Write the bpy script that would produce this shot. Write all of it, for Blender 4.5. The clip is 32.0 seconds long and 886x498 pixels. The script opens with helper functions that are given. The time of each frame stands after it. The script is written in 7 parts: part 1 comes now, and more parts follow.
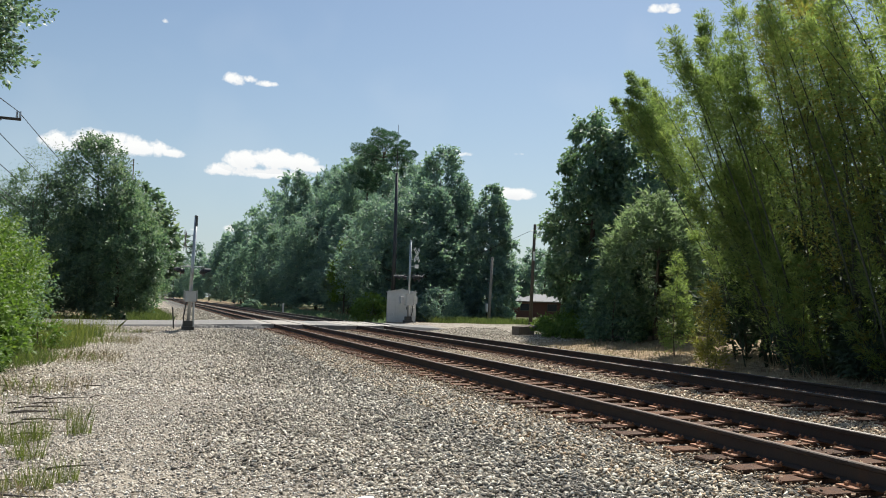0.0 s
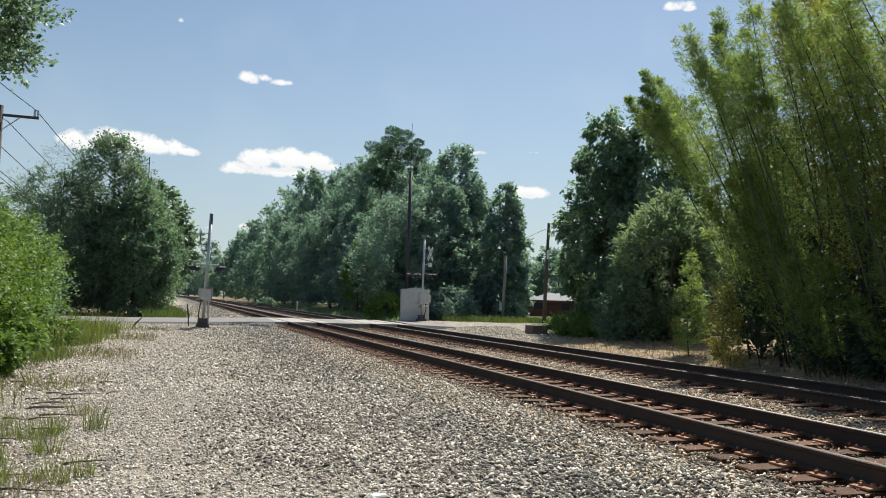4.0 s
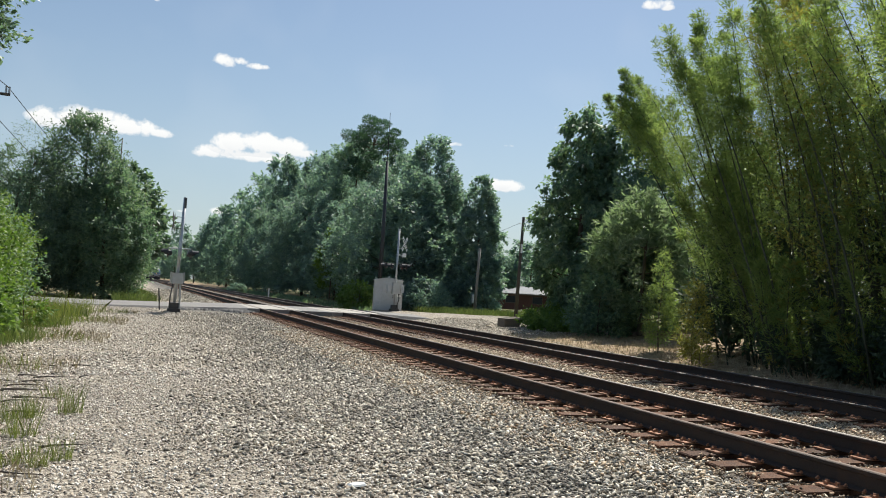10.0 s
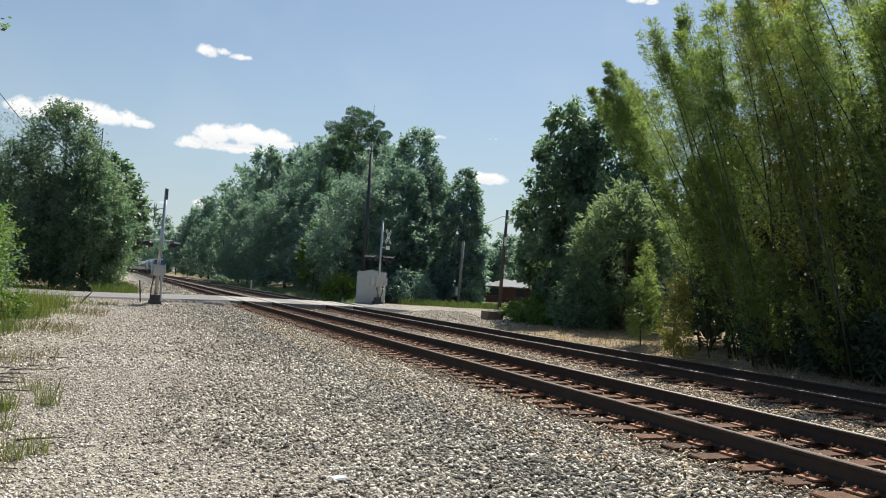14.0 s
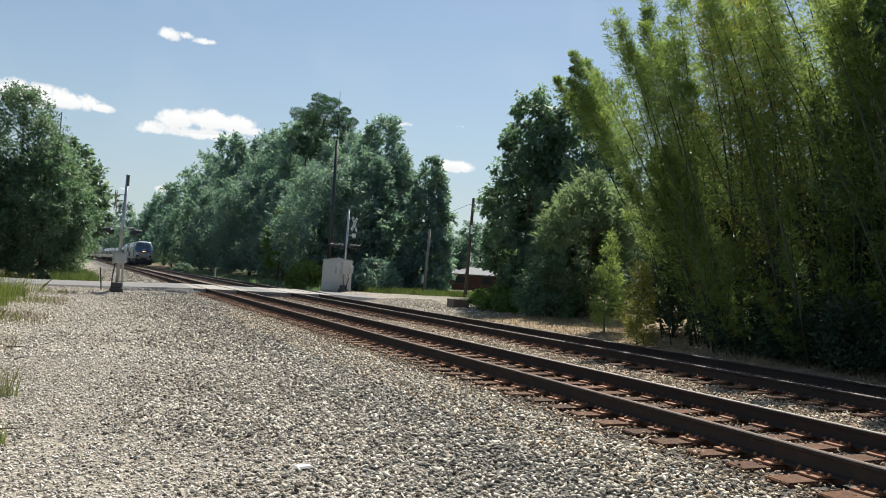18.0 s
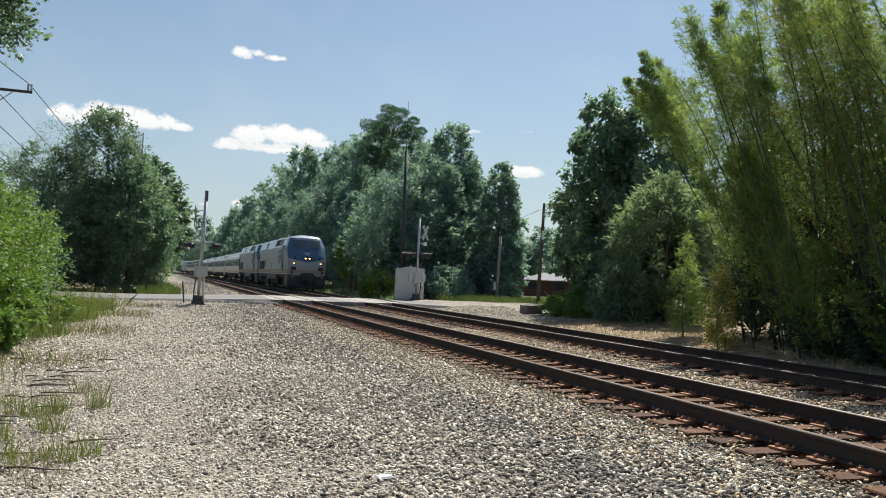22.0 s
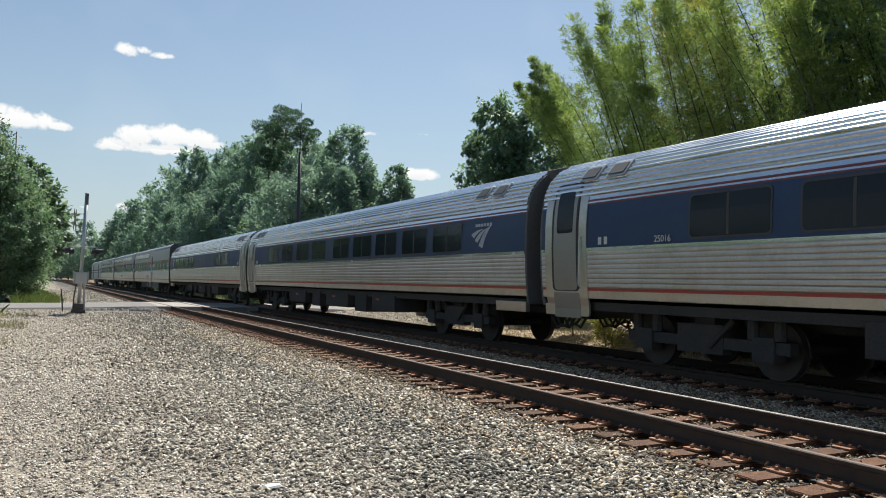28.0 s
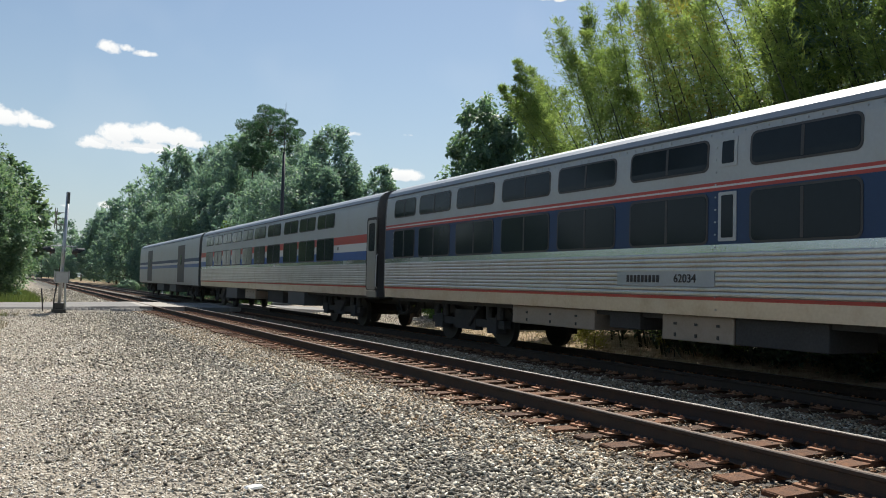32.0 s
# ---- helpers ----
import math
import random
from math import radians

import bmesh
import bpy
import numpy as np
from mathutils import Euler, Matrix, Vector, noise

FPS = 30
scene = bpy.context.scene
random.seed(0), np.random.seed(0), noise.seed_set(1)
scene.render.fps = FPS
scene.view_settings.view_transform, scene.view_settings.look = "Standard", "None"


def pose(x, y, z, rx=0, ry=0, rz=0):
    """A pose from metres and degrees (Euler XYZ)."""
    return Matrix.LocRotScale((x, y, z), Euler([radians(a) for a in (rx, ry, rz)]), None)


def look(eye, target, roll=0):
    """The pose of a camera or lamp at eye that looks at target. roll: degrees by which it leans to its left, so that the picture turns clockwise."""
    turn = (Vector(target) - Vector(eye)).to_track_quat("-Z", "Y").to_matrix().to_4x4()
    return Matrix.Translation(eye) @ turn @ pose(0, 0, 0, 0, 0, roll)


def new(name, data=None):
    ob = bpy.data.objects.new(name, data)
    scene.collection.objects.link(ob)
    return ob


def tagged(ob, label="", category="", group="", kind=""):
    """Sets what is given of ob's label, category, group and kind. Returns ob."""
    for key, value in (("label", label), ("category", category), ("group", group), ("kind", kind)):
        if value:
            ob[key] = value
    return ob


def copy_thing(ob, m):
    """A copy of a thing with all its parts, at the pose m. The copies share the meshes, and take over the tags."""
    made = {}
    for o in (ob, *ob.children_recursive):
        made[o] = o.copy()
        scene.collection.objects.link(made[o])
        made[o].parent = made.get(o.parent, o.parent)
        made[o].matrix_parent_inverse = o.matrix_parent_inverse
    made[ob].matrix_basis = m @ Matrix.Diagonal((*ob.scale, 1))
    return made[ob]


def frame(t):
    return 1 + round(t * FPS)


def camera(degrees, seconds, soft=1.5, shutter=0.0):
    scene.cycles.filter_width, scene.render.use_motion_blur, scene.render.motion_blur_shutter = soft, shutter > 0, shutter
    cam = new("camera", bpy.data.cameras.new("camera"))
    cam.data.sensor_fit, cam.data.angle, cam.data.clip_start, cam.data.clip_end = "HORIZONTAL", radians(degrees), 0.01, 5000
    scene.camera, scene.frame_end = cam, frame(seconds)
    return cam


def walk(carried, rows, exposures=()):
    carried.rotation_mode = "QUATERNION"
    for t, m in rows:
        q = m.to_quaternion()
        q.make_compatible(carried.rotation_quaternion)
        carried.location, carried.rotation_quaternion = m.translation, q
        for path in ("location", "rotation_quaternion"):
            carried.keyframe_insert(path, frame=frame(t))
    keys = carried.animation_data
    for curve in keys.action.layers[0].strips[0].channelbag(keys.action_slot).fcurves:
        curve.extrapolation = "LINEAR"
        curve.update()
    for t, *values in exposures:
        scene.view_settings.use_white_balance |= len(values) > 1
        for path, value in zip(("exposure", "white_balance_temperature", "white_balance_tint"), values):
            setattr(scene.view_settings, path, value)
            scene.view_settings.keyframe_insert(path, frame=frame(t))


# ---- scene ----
# ---- camera ----
cam = camera(58.62, 32.0, soft=1.0)
EXPO, SKY, SUN, CLOUD_LUM = 0.47, 0.069, 5.0, 10.5
PATH = [
    (0, 0.003, 0.004, 1.667, -20.040, 3.942, -1.637),
    (0.5, 0.001, 0.007, 1.664, -19.888, 3.981, -1.623),
    (1, 0.004, -0.012, 1.669, -19.774, 3.991, -1.567),
    (1.5, 0.004, -0.021, 1.665, -19.672, 4.034, -1.564),
    (2, 0.005, -0.025, 1.669, -19.573, 4.045, -1.664),
    (2.5, -0.002, -0.033, 1.667, -19.372, 3.977, -1.749),
    (3, 0.003, -0.024, 1.668, -19.265, 3.881, -1.709),
    (3.5, 0.005, -0.022, 1.666, -19.121, 3.845, -1.712),
    (5.5, 0.006, -0.018, 1.659, -18.898, 3.655, -2.342),
    (6, 0.001, -0.025, 1.656, -18.830, 3.644, -2.458),
    (6.5, -0.011, -0.019, 1.658, -18.750, 3.606, -2.541),
    (7, -0.022, -0.010, 1.658, -18.705, 3.507, -2.628),
    (7.5, -0.032, -0.045, 1.664, -18.708, 3.480, -2.463),
    (8, -0.032, -0.104, 1.668, -18.553, 3.355, -2.386),
    (8.5, -0.036, -0.118, 1.678, -18.532, 3.259, -2.952),
    (9, -0.076, -0.073, 1.686, -18.832, 3.233, -3.057),
    (9.5, -0.113, -0.056, 1.680, -20.476, 3.285, -3.190),
    (10, -0.118, -0.058, 1.684, -21.042, 3.226, -3.391),
    (10.5, -0.115, -0.044, 1.685, -21.343, 3.189, -3.362),
    (11, -0.114, -0.049, 1.684, -21.241, 3.092, -3.449),
    (11.5, -0.105, -0.039, 1.681, -21.084, 3.025, -3.469),
    (12, -0.106, -0.039, 1.679, -21.014, 3.008, -3.518),
    (12.5, -0.102, -0.033, 1.677, -21.080, 2.833, -3.516),
    (13, -0.104, -0.023, 1.682, -21.222, 2.787, -3.645),
    (13.5, -0.099, -0.015, 1.678, -21.343, 2.759, -3.570),
    (14, -0.090, -0.003, 1.677, -22.253, 2.777, -3.534),
    (14.5, -0.085, -0.007, 1.681, -22.637, 2.747, -3.440),
    (16.5, -0.058, 0.018, 1.678, -24.079, 2.379, -3.429),
    (17, -0.059, -0.002, 1.682, -24.227, 2.213, -3.418),
    (17.5, -0.065, 0.003, 1.678, -24.695, 2.169, -3.497),
    (18, -0.080, -0.018, 1.683, -24.741, 2.042, -3.552),
    (18.5, -0.085, -0.022, 1.682, -24.582, 1.929, -3.597),
    (19, -0.079, -0.012, 1.678, -24.407, 1.865, -3.470),
    (19.5, -0.080, -0.023, 1.680, -24.377, 1.761, -3.240),
    (20, -0.108, -0.026, 1.694, -23.995, 1.646, -2.125),
    (20.5, -0.121, -0.006, 1.699, -22.617, 1.877, -1.757),
    (21, -0.133, 0.000, 1.700, -19.646, 2.007, -2.142),
    (21.5, -0.131, -0.010, 1.705, -19.511, 2.157, -2.321),
    (22, -0.114, 0.004, 1.704, -19.588, 2.274, -2.389),
    (22.5, -0.099, -0.004, 1.709, -19.654, 2.334, -2.475),
    (23, -0.083, 0.009, 1.707, -19.821, 2.325, -2.496),
    (23.5, -0.079, 0.005, 1.715, -20.128, 2.349, -2.424),
    (24, -0.072, 0.015, 1.716, -21.823, 2.499, -2.245),
    (24.5, -0.062, 0.000, 1.715, -24.538, 2.662, -1.641),
    (25, -0.052, 0.002, 1.718, -24.932, 2.585, -1.290),
    (25.5, -0.043, -0.000, 1.717, -25.833, 2.487, -1.313),
    (27.5, -0.043, -0.003, 1.712, -26.596, 2.668, -1.433),
    (28, -0.043, -0.005, 1.711, -27.065, 2.697, -1.476),
    (28.5, -0.046, -0.001, 1.710, -27.127, 2.702, -1.542),
    (29, -0.046, -0.007, 1.709, -27.184, 2.664, -1.521),
    (29.5, -0.047, -0.013, 1.709, -27.496, 2.693, -1.611),
    (30, -0.041, -0.013, 1.707, -27.930, 2.712, -1.642),
    (30.5, -0.044, -0.025, 1.712, -28.029, 2.743, -1.695),
    (31, -0.045, -0.022, 1.714, -28.110, 2.759, -1.746),
    (31.5, -0.043, -0.033, 1.717, -28.148, 2.783, -1.657),
    (32, -0.059, -0.061, 1.726, -28.217, 2.794, -1.752),
]


def eye_row(t, x, y, z, yaw, pitch, roll):
    a, p = radians(yaw), radians(pitch)
    way = Vector((-math.sin(a) * math.cos(p), math.cos(a) * math.cos(p), math.sin(p)))
    return t, look((x, y, z), Vector((x, y, z)) + way * 10.0, -roll)


walk(cam, [eye_row(*r) for r in PATH], [(0.0, EXPO, 6430, 8), (32.0, EXPO, 6430, 8)])

# ---- sky and sun ----
SUN_EL, SUN_AZ = 51.0, 38.0        # degrees; azimuth from +y towards +x
CLOUDS = [  # puffs: azimuth, elevation, half width, half height in degrees, thinness
    (-6.1, 9.8, 1.59, 0.83, 0.0), (-4.5, 9.9, 1.94, 1.04, 0.0), (-2.7, 9.9, 2.19, 1.00, 0.0), (-0.9, 9.8, 2.03, 0.71, 0.0), (0.6, 9.7, 1.15, 0.41, 0.1), (3.9, 8.9, 1.45, 0.58, 0.0), (5.6, 9.5, 1.56, 0.84, 0.0), (7.4, 9.7, 2.02, 0.95, 0.0), (9.2, 9.6, 1.95, 0.75, 0.0), (10.6, 9.3, 1.25, 0.48, 0.1), (7.4, 8.8, 3.97, 0.53, 0.0), (4.7, 15.1, 1.03, 0.56, 0.0), (6.8, 15.0, 0.96, 0.31, 0.2), (5.7, 15.2, 0.78, 0.36, 0.1), (25.3, 8.0, 1.87, 0.54, 0.0), (24.5, 8.1, 0.99, 0.49, 0.0), (35.5, 20.6, 1.18, 0.43, 0.1), (36.2, 20.4, 0.67, 0.29, 0.2), (-0.1, 18.4, 0.45, 0.34, 0.5), (5.0, 4.8, 0.77, 0.37, 0.2), (21.3, 10.8, 1.18, 0.27, 0.5), (25.4, 10.9, 0.63, 0.21, 0.6), (2.8, 4.6, 0.84, 0.16, 0.5),
]


def build_world():
    w = bpy.data.worlds.new("sky")
    scene.world = w
    w.use_nodes = True
    nt = w.node_tree
    nt.nodes.clear()
    N, L = nt.nodes.new, nt.links.new

    def math_node(op, a, b=None, clamp=False):
        n = N("ShaderNodeMath")
        n.operation, n.use_clamp = op, clamp
        for i, v in enumerate((a, b)):
            if v is None:
                continue
            if isinstance(v, (int, float)):
                n.inputs[i].default_value = v
            else:
                L(v, n.inputs[i])
        return n.outputs[0]

    sky = N("ShaderNodeTexSky")
    sky.sky_type, sky.sun_disc = "NISHITA", False
    sky.sun_elevation, sky.sun_rotation = radians(SUN_EL), radians(SUN_AZ)
    sky.air_density, sky.dust_density, sky.ozone_density = 1.1, 0.4, 0.7
    co = N("ShaderNodeTexCoord")
    sep = N("ShaderNodeSeparateXYZ")
    L(co.outputs["Generated"], sep.inputs[0])
    az = math_node("ARCTAN2", sep.outputs[0], sep.outputs[1])
    el = math_node("ARCSINE", sep.outputs[2])
    puff = N("ShaderNodeTexNoise")
    puff.inputs["Scale"].default_value, puff.inputs["Detail"].default_value = 48.0, 8.0
    puff.inputs["Roughness"].default_value = 0.62
    L(co.outputs["Generated"], puff.inputs["Vector"])
    big = N("ShaderNodeTexNoise")
    big.inputs["Scale"].default_value, big.inputs["Detail"].default_value = 9.0, 2.0
    L(co.outputs["Generated"], big.inputs["Vector"])
    near = None
    low = None
    for a, e, wa, we, thin in CLOUDS:
        u = math_node("DIVIDE", math_node("SUBTRACT", az, radians(a)), radians(wa))
        v = math_node("DIVIDE", math_node("SUBTRACT", el, radians(e)), radians(we))
        # flat undersides, bulging tops
        v2 = math_node("MULTIPLY", v, math_node("ADD", 1.0, math_node("MULTIPLY", math_node("LESS_THAN", v, 0.0), 0.35)))
        d = math_node("ADD", math_node("MULTIPLY", u, u), math_node("MULTIPLY", v2, v2))
        d = math_node("ADD", d, thin)
        near = d if near is None else math_node("MINIMUM", near, d)
        # shade under each cloud
        s = math_node("MULTIPLY", math_node("LESS_THAN", d, 1.6), math_node("MULTIPLY", math_node("SUBTRACT", 0.1, v), 0.5, True))
        low = s if low is None else math_node("MAXIMUM", low, s)
    rough_edge = math_node("MULTIPLY", math_node("SUBTRACT", puff.outputs[0], 0.5), 3.0)
    body = math_node("ADD", math_node("SUBTRACT", 0.95, near), rough_edge)
    mask = math_node("MULTIPLY", body, 1.7, True)
    wisp = math_node("MULTIPLY", math_node("SUBTRACT", big.outputs[0], 0.53), 0.5, True)
    mask = math_node("MAXIMUM", mask, math_node("MULTIPLY", wisp, 0.5))
    shade = math_node("SUBTRACT", 1.0, math_node("MULTIPLY", math_node("MULTIPLY", low, puff.outputs[0]), 0.75))
    white = N("ShaderNodeMixRGB")
    white.inputs[1].default_value, white.inputs[2].default_value = (0.40, 0.46, 0.56, 1), (1.0, 0.99, 0.98, 1)
    L(shade, white.inputs[0])
    lum = N("ShaderNodeMixRGB")
    lum.blend_type = "MULTIPLY"
    lum.inputs[0].default_value = 1.0
    lum.inputs[2].default_value = (CLOUD_LUM, CLOUD_LUM, CLOUD_LUM, 1)
    L(white.outputs[0], lum.inputs[1])
    mix = N("ShaderNodeMixRGB")
    L(mask, mix.inputs[0])
    # pale summer haze towards the horizon, all round
    low_air = math_node("POWER", math_node("SUBTRACT", 1.0, math_node("MULTIPLY", math_node("MAXIMUM", el, 0.0), 1.0 / radians(26.0)), True), 1.7)
    hazy = N("ShaderNodeMixRGB")
    hazy.inputs[2].default_value = (4.6, 5.6, 6.6, 1)
    L(math_node("MULTIPLY", low_air, 0.75), hazy.inputs[0])
    L(sky.outputs[0], hazy.inputs[1])
    L(hazy.outputs[0], mix.inputs[1])
    L(lum.outputs[0], mix.inputs[2])
    bg = N("ShaderNodeBackground")
    bg.inputs["Strength"].default_value = SKY
    L(mix.outputs[0], bg.inputs["Color"])
    out = N("ShaderNodeOutputWorld")
    L(bg.outputs[0], out.inputs[0])


build_world()
sun_data = bpy.data.lights.new("sun", "SUN")
sun_data.energy, sun_data.angle, sun_data.color = SUN, radians(0.53), (1.0, 0.95, 0.87)
sun = new("sun", sun_data)
_el, _az = radians(SUN_EL), radians(SUN_AZ)
SUN_DIR = Vector((math.sin(_az) * math.cos(_el), math.cos(_az) * math.cos(_el), math.sin(_el)))
sun.matrix_world = look(SUN_DIR * 100.0, (0, 0, 0))

# ---- materials ----
def shader(name):
    m = bpy.data.materials.new(name)
    m.use_nodes = True
    nt = m.node_tree
    return m, nt, nt.nodes["Principled BSDF"], nt.nodes.new, nt.links.new


def rgba(c):
    return (c[0], c[1], c[2], 1.0)


def surf(name, col, rough=0.6, metal=0.0, var=0.2, s1=1.2, s2=30.0, bump=0.15, dirt=None, dirt_amount=0.3, island=0.0, rand=0.0):
    """A surface with large and fine variation, grime and fine relief."""
    m, nt, bs, N, L = shader(name)
    co = N("ShaderNodeTexCoord")
    n1, n2 = N("ShaderNodeTexNoise"), N("ShaderNodeTexNoise")
    for n, s, d in ((n1, s1, 5.0), (n2, s2, 4.0)):
        n.inputs["Scale"].default_value, n.inputs["Detail"].default_value = s, d
        L(co.outputs["Object"], n.inputs["Vector"])
    mixv = N("ShaderNodeMath")
    mixv.operation = "MULTIPLY_ADD"
    mixv.inputs[1].default_value = 0.5
    L(n1.outputs[0], mixv.inputs[0])
    half = N("ShaderNodeMath")
    half.operation = "MULTIPLY"
    half.inputs[1].default_value = 0.5
    L(n2.outputs[0], half.inputs[0])
    L(half.outputs[0], mixv.inputs[2])
    ramp = N("ShaderNodeValToRGB")
    e = ramp.color_ramp.elements
    e[0].position, e[1].position = 0.3, 0.7
    e[0].color = rgba([c * (1 - var) for c in col])
    e[1].color = rgba([min(1, c * (1 + var)) for c in col])
    L(mixv.outputs[0], ramp.inputs[0])
    out = ramp.outputs[0]
    if dirt:
        n3 = N("ShaderNodeTexNoise")
        n3.inputs["Scale"].default_value, n3.inputs["Detail"].default_value = s1 * 2.3, 8.0
        n3.inputs["Roughness"].default_value = 0.7
        L(co.outputs["Object"], n3.inputs["Vector"])
        r3 = N("ShaderNodeMapRange")
        r3.inputs[1].default_value, r3.inputs[2].default_value = 0.48, 0.72
        r3.inputs[3].default_value, r3.inputs[4].default_value = 0.0, dirt_amount
        L(n3.outputs[0], r3.inputs[0])
        mx = N("ShaderNodeMixRGB")
        mx.inputs[2].default_value = rgba(dirt)
        L(r3.outputs[0], mx.inputs[0])
        L(out, mx.inputs[1])
        out = mx.outputs[0]
    if island or rand:
        src = N("ShaderNodeNewGeometry").outputs["Random Per Island"] if island else N("ShaderNodeObjectInfo").outputs["Random"]
        amt = island or rand
        r4 = N("ShaderNodeMapRange")
        r4.inputs[3].default_value, r4.inputs[4].default_value = 1 - amt, 1 + amt
        L(src, r4.inputs[0])
        mu = N("ShaderNodeMixRGB")
        mu.blend_type = "MULTIPLY"
        mu.inputs[0].default_value = 1.0
        L(out, mu.inputs[1])
        L(r4.outputs[0], mu.inputs[2])
        out = mu.outputs[0]
    L(out, bs.inputs["Base Color"])
    bs.inputs["Metallic"].default_value = metal
    rr = N("ShaderNodeMapRange")
    rr.inputs[3].default_value, rr.inputs[4].default_value = max(0.03, rough - 0.12), min(1, rough + 0.12)
    L(n1.outputs[0], rr.inputs[0])
    L(rr.outputs[0], bs.inputs["Roughness"])
    if bump:
        b = N("ShaderNodeBump")
        b.inputs["Strength"].default_value, b.inputs["Distance"].default_value = bump, 0.02
        L(n2.outputs[0], b.inputs["Height"])
        L(b.outputs[0], bs.inputs["Normal"])
    return m


def leafy(name, dark, mid, light, glow=0.3, rough=0.62):
    """Leaves: colour by leaf, and light that passes through."""
    m, nt, bs, N, L = shader(name)
    g = N("ShaderNodeNewGeometry")
    ramp = N("ShaderNodeValToRGB")
    e = ramp.color_ramp.elements
    e[0].color, e[1].color = rgba(dark), rgba(light)
    e.new(0.55).color = rgba(mid)
    co = N("ShaderNodeTexCoord")
    n = N("ShaderNodeTexNoise")
    n.inputs["Scale"].default_value, n.inputs["Detail"].default_value = 0.35, 3.0
    L(co.outputs["Object"], n.inputs["Vector"])
    a = N("ShaderNodeMath")
    a.operation = "MULTIPLY_ADD"
    a.inputs[1].default_value = 0.62
    L(g.outputs["Random Per Island"], a.inputs[0])
    b = N("ShaderNodeMapRange")
    b.inputs[1].default_value, b.inputs[2].default_value = 0.35, 0.65
    b.inputs[3].default_value, b.inputs[4].default_value = 0.0, 0.38
    L(n.outputs[0], b.inputs[0])
    L(b.outputs[0], a.inputs[2])
    L(a.outputs[0], ramp.inputs[0])
    L(ramp.outputs[0], bs.inputs["Base Color"])
    bs.inputs["Roughness"].default_value = rough
    tr = N("ShaderNodeBsdfTranslucent")
    warm = N("ShaderNodeMixRGB")
    warm.blend_type = "MULTIPLY"
    warm.inputs[0].default_value = 1.0
    warm.inputs[2].default_value = (1.1, 1.2, 0.72, 1)
    L(ramp.outputs[0], warm.inputs[1])
    L(warm.outputs[0], tr.inputs[0])
    mx = N("ShaderNodeMixShader")
    mx.inputs[0].default_value = glow
    L(bs.outputs[0], mx.inputs[1])
    L(tr.outputs[0], mx.inputs[2])
    L(mx.outputs[0], nt.nodes["Material Output"].inputs[0])
    return m


def stones(name, cols, rough=0.85):
    """Loose stones: each its own shade."""
    m, nt, bs, N, L = shader(name)
    g = N("ShaderNodeNewGeometry")
    ramp = N("ShaderNodeValToRGB")
    e = ramp.color_ramp.elements
    e[0].color, e[1].color = rgba(cols[0]), rgba(cols[-1])
    for i, c in enumerate(cols[1:-1], 1):
        e.new(i / (len(cols) - 1)).color = rgba(c)
    L(g.outputs["Random Per Island"], ramp.inputs[0])
    co = N("ShaderNodeTexCoord")
    n = N("ShaderNodeTexNoise")
    n.inputs["Scale"].default_value, n.inputs["Detail"].default_value = 55.0, 5.0
    L(co.outputs["Object"], n.inputs["Vector"])
    r = N("ShaderNodeMapRange")
    r.inputs[1].default_value, r.inputs[2].default_value = 0.3, 0.7
    r.inputs[3].default_value, r.inputs[4].default_value = 0.72, 1.2
    L(n.outputs[0], r.inputs[0])
    mu = N("ShaderNodeMixRGB")
    mu.blend_type = "MULTIPLY"
    mu.inputs[0].default_value = 1.0
    L(ramp.outputs[0], mu.inputs[1])
    L(r.outputs[0], mu.inputs[2])
    L(mu.outputs[0], bs.inputs["Base Color"])
    bs.inputs["Roughness"].default_value = rough
    b = N("ShaderNodeBump")
    b.inputs["Strength"].default_value, b.inputs["Distance"].default_value = 0.3, 0.01
    L(n.outputs[0], b.inputs["Height"])
    L(b.outputs[0], bs.inputs["Normal"])
    return m


def glow(name, col, strength):
    m, nt, bs, N, L = shader(name)
    bs.inputs["Base Color"].default_value = rgba(col)
    bs.inputs["Emission Color"].default_value = rgba(col)
    bs.inputs["Emission Strength"].default_value = strength
    return m


